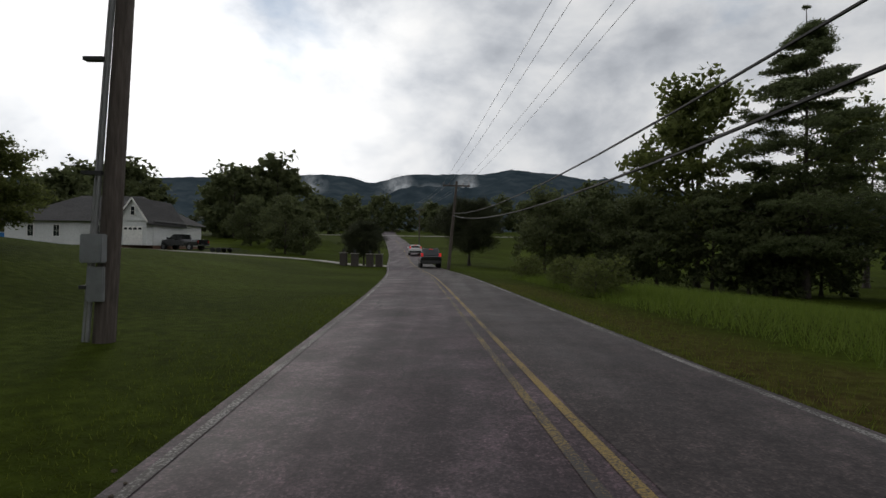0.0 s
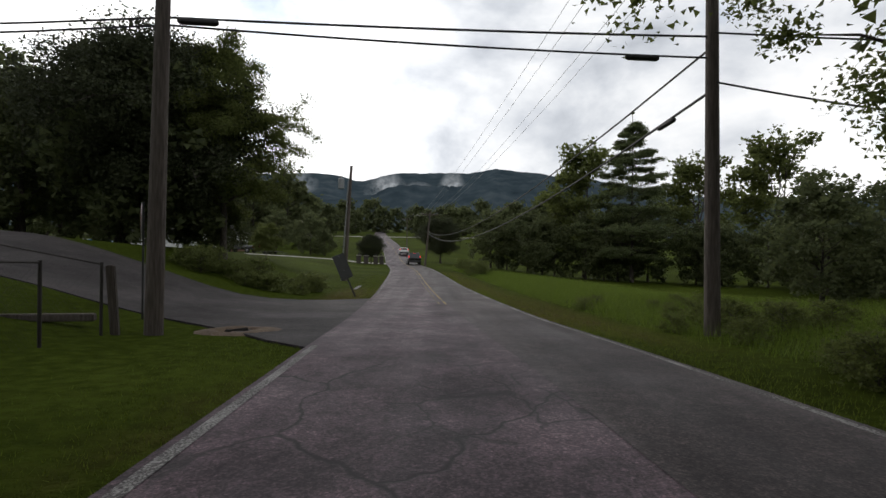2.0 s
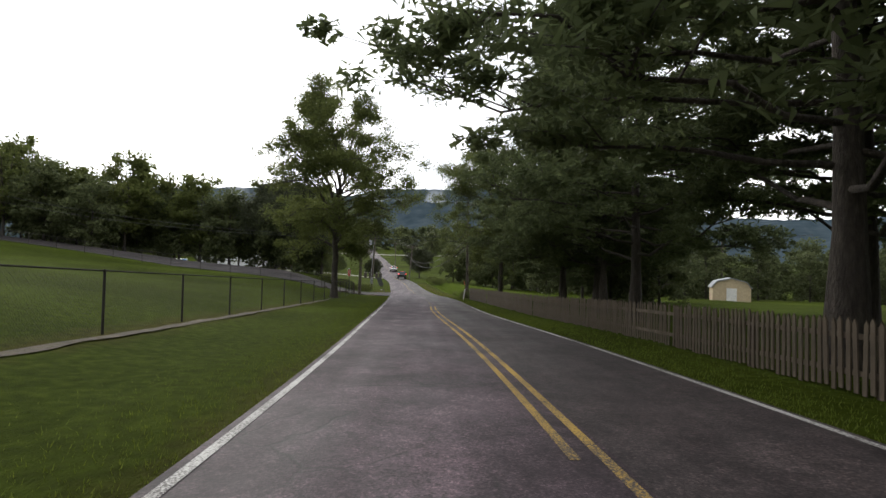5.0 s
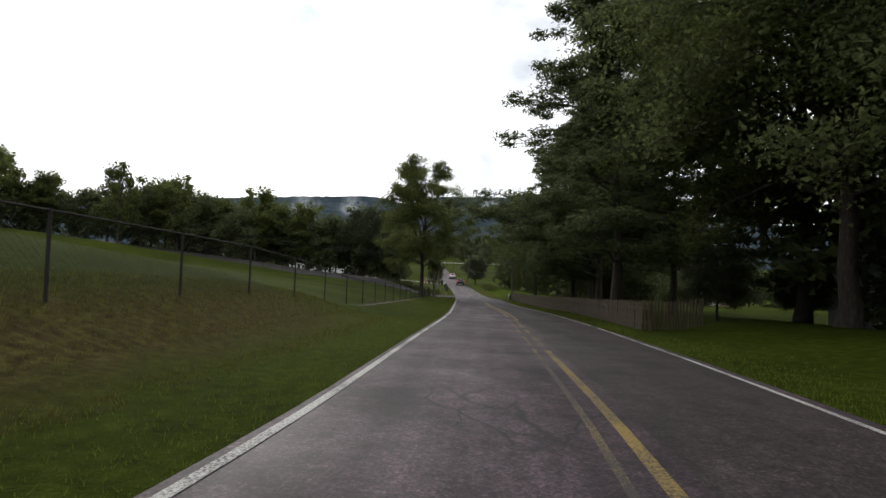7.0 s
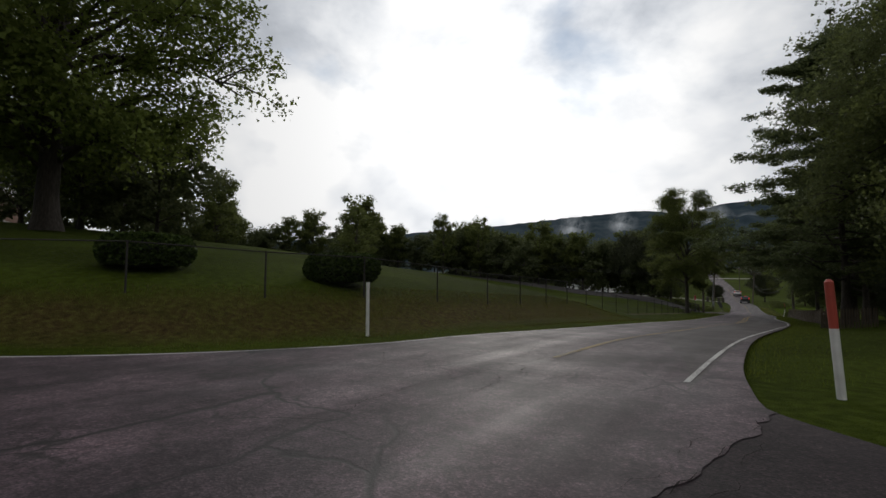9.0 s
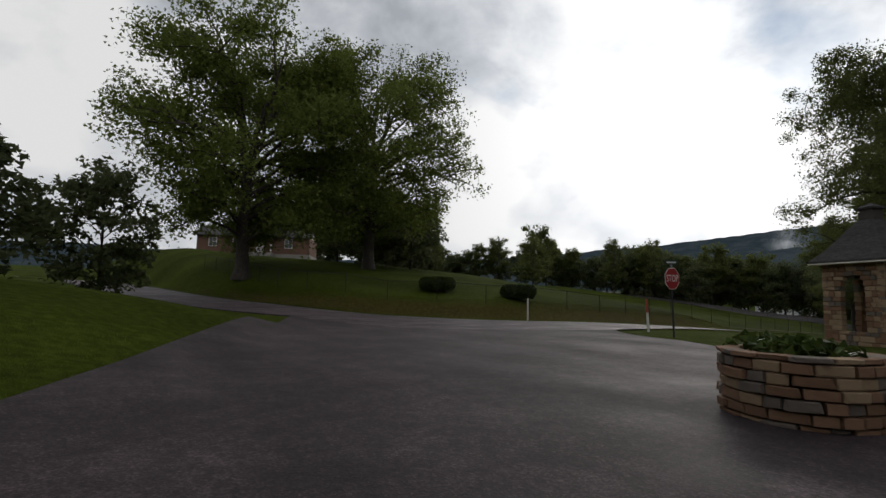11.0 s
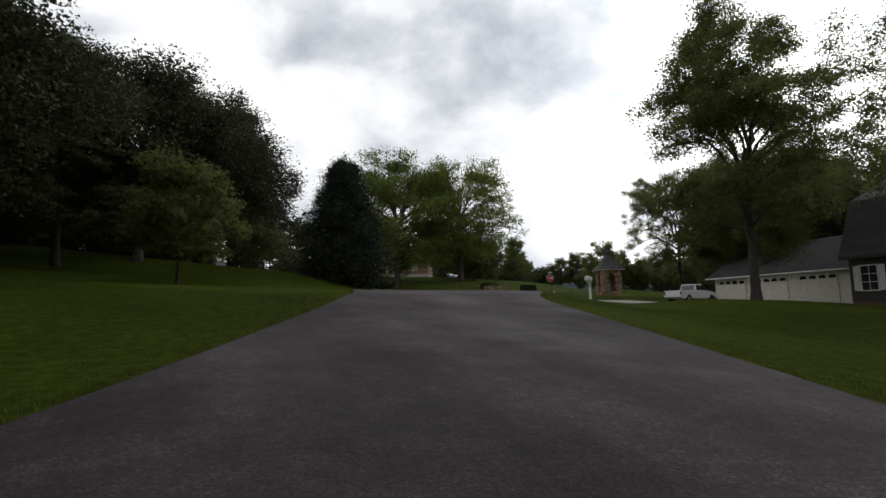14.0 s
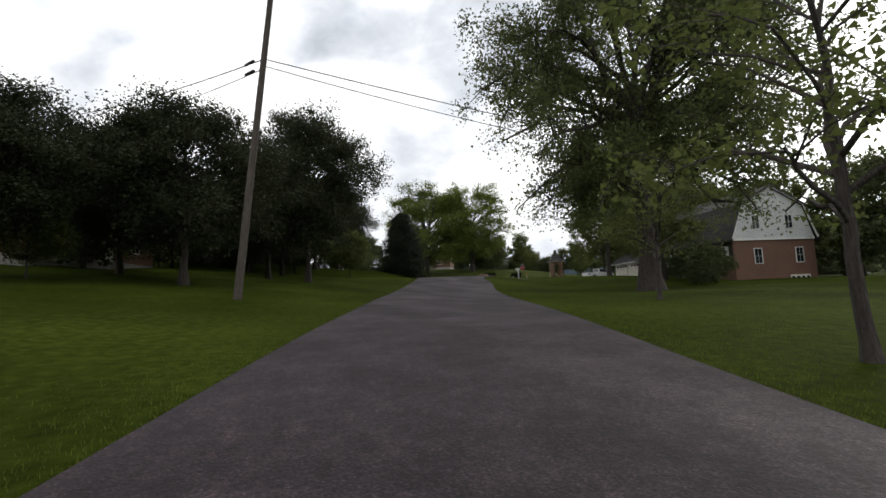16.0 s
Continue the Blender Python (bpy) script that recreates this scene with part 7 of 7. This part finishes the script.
for k in range(30):
    plant("far", -60 + k * 5.5 + rr.uniform(-2, 2), 205 + rr.uniform(-10, 40), rr.uniform(1.0, 1.6), rr.uniform(0, 360))
# west hill, beyond the field
for k in range(30):
    plant("wood" if k % 3 else "wood2", -34 - k * 2.2 + rr.uniform(-2, 2), -1 + rr.uniform(-3, 8) - max(0, k - 14) * 2.6, rr.uniform(0.8, 1.05), rr.uniform(0, 360))
for x, y, k, tall in ((-62, -25, 1.15, 1.0), (-47, -41, 0.82, 0.95), (-52, -10, 0.72, 1.36), (-52, 6, 0.8, 1.42)):
    plant("wood2", x, y, k, x * 7 + y, tall, label="tall broadleaf tree rising above a field tree line")
for k in range(14):
    plant("wood2" if k % 2 else "wood", -72 - rr.uniform(0, 16), -38 - k * 3.4, rr.uniform(0.95, 1.3), rr.uniform(0, 360))
for x, y, k in ((-29, -83, 0.8), (-26, -80, 0.7), (-33, -79, 0.9), (-36, -84, 0.7)):
    plant("wood", x, y, k, x * 23)
# side road
for k in range(16):
    plant("wood", -8 + k * 5.2 + rr.uniform(-1.5, 1.5), -150 - rr.uniform(0, 9) - k * 0.6, rr.uniform(0.9, 1.2), rr.uniform(0, 360))
plant("cone", 18.6, -113.0, 0.80, 0, 1.1)
plant("maple", 44.5, -126.6, 0.88, 15, 1.25)
plant("maple", 33.0, -128.4, 0.9, 77, 1.0)
plant("maple", 15.8, -121.2, 0.9, 140, 1.08)
plant("maple", 21.0, -124.5, 0.95, 40)
plant("maple", 53.2, -133.4, 0.9, 250, 0.96)
plant("maple", 47.0, -138.0, 0.8, 10, 0.95)
plant("pine", 24.5, -127.0, 0.62, 10, label="feathery dark evergreen among lawn trees")
plant("maple", 4.0, -120.5, 1.1, 300)
plant("maple", -3.0, -128.0, 1.1, 80)
for k in range(9):
    plant("wood", 2 + k * 5.0 + rr.uniform(-1, 1), -131 - k * 1.4 + rr.uniform(-2, 2), rr.uniform(0.75, 0.95), rr.uniform(0, 360))
for k in range(14):
    plant("wood", -14 + k * 2.9 + rr.uniform(-1, 1), -125.5 - max(0, k - 3) * 0.9 + rr.uniform(-1.5, 1.5), rr.uniform(0.36, 0.5), rr.uniform(0, 360))
for x, y, k in ((-4, -114, 0.8), (1, -117, 0.75), (-10, -112.5, 0.85)):
    plant("wood", x, y, k, x * 17)
for x, y, k in ((9.5, -118.6, 0.5), (6.0, -119.2, 0.5), (12.0, -121.6, 0.42), (8.0, -123.0, 0.5)):
    plant("wood", x, y, k, x * 17)
plant("small", 29.3, -121.5, 1.12, 0)
plant("light", -20.8, -97.9, 1.27, 10)
plant("light", -22.2, -86.7, 1.24, 130)
plant("wood", -14.0, -106.5, 0.7, 10)
plant("wood", -38.0, -80.0, 1.0, 99)
plant("big", 56.4, -106.1, 1.16, 160, 1.15)
plant("open", 29.6, -88.9, 1.27, 75, 1.04, label="tall dark broadleaf tree beside a garage drive")
plant("open", 44.5, -94.0, 0.9, 200, label="tall dark broadleaf tree in front of a barn-roofed house")
plant("open2", 21.5, -74.5, 1.1, 75)
plant("open2", 13.2, -77.4, 0.86, 195, 1.1)
for k in range(9):
    plant("wood2" if k % 2 else "wood", 16 + k * 4.5, -63 + rr.uniform(-4, 4) - k * 0.7, rr.uniform(0.9, 1.25), rr.uniform(0, 360))
for x, y, k in ((48.5, -93.5, 0.42), (46.5, -92.6, 0.36), (51.0, -95.5, 0.4), (43.5, -90.5, 0.34), (53.0, -98.5, 0.3), (40.5, -90.0, 0.3)):
    plant("wood", x, y, k, x * 31, 0.8, label="dark rounded shrub in front of a brick house")
plant("bare", 66.6, -114.7, 1.0, 0)
plant("bare", 78.2, -122.3, 1.05, 140, label="slender young tree with thin leafy branches on a lawn")
plant("small", 55.0, -139.5, 0.9, 100)
plant("maple", 62.0, -146.0, 0.9, 33, 0.9)
plant("maple", 38.5, -129.5, 0.84, 200)
plant("maple", 27.0, -131.5, 0.95, 20)
plant("maple", 56.5, -141.0, 0.85, 120, 0.9)
for k in range(22):
    plant("bush", rr.uniform(-8.5, -3.0), rr.uniform(-6.5, -3.4), rr.uniform(0.25, 0.5), rr.uniform(0, 360))
for k in range(34):
    plant("bush", rr.uniform(6.8, 11.5), rr.uniform(-22, -8), rr.uniform(0.14, 0.34), rr.uniform(0, 360))
for k in range(16):
    plant("bush", rr.uniform(4.8, 7.5), rr.uniform(14, 38), rr.uniform(0.25, 0.6), rr.uniform(0, 360))


# ---- grass ----
def blades(name, spots, hgt, wid, mat, label, seed):
    """Upright blades, a bent strip each, at plan points with their heights."""
    rng = np.random.default_rng(seed)
    p = np.asarray(spots, float)
    n = len(p)
    a = rng.random(n) * 2 * math.pi
    h = hgt * (0.5 + rng.random(n))
    lean = rng.normal(0, 0.35, (n, 2)) * h[:, None]
    w = np.stack([np.cos(a), np.sin(a), np.zeros(n)], 1) * (wid * (0.6 + 0.8 * rng.random(n)))[:, None]
    tip = p + np.concatenate([lean, h[:, None]], 1)
    me = facets_mesh(name, np.stack([p - w, p + w, tip], 1).reshape(-1, 3))
    ob = part_mesh(name, me, M[mat])
    return tagged(ob, label, "grass", kind="stuff")


def scatter(seed, n, where):
    rng = random.Random(seed)
    out = []
    while len(out) < n:
        q = where(rng)
        if q:
            out.append((q[0], q[1], ground(*q) - 0.01))
    return out


def verge_left(rng):
    y = rng.uniform(-100, 14)
    if -18.2 < y < -8.5:
        return None
    d = abs(rng.gauss(0, 0.9))
    return (table_at(EDGE_X, y) + 0.35 - d * 0.9 if y < -80 else table_at(MAIN_X, y) + table_at(LEFT_OFF, y) - 0.10 - d, y)


def verge_right(rng):
    y = rng.uniform(-87.5, 20)
    return (table_at(MAIN_X, y) + table_at(RIGHT_OFF, y) + 0.10 + abs(rng.gauss(0, 0.9)), y)


def verge_side(rng):
    x = rng.uniform(8, 90)
    d = abs(rng.gauss(0, 0.9))
    return (x, table_at(NORTH_X, x) + 0.03 + d) if rng.random() < 0.5 else (x, table_at(SOUTH_X, x) - 0.03 - d)


blades("verge_grass", scatter(1, 45000, verge_left), 0.042, 0.005, "blade", "short green grass on the road verge", 1)
blades("verge_grass", scatter(2, 38000, verge_right), 0.055, 0.005, "blade", "short green grass on the road verge", 2)
blades("verge_grass", scatter(3, 48000, verge_side), 0.042, 0.005, "blade", "short green grass beside the side road", 3)


def tall_field(rng):
    y = rng.uniform(-24, 26)
    return (table_at(MAIN_X, y) + 4.2 + abs(rng.gauss(0, 7)), y)


blades("tall_grass", scatter(4, 60000, tall_field), 0.26, 0.006, "blade_tall", "tall uncut grass in the roadside field", 4)


def bank_spot(rng):
    y = rng.uniform(-99, -64)
    return (table_at(EDGE_X, y) - rng.uniform(0.7, 4.6), y)


blades("dry_grass", scatter(6, 26000, bank_spot), 0.06, 0.006, "blade_dry", "thin dry grass on a scruffy bank", 6)
blades("bank_grass", scatter(7, 16000, bank_spot), 0.06, 0.006, "blade", "thin green grass on a scruffy bank", 7)
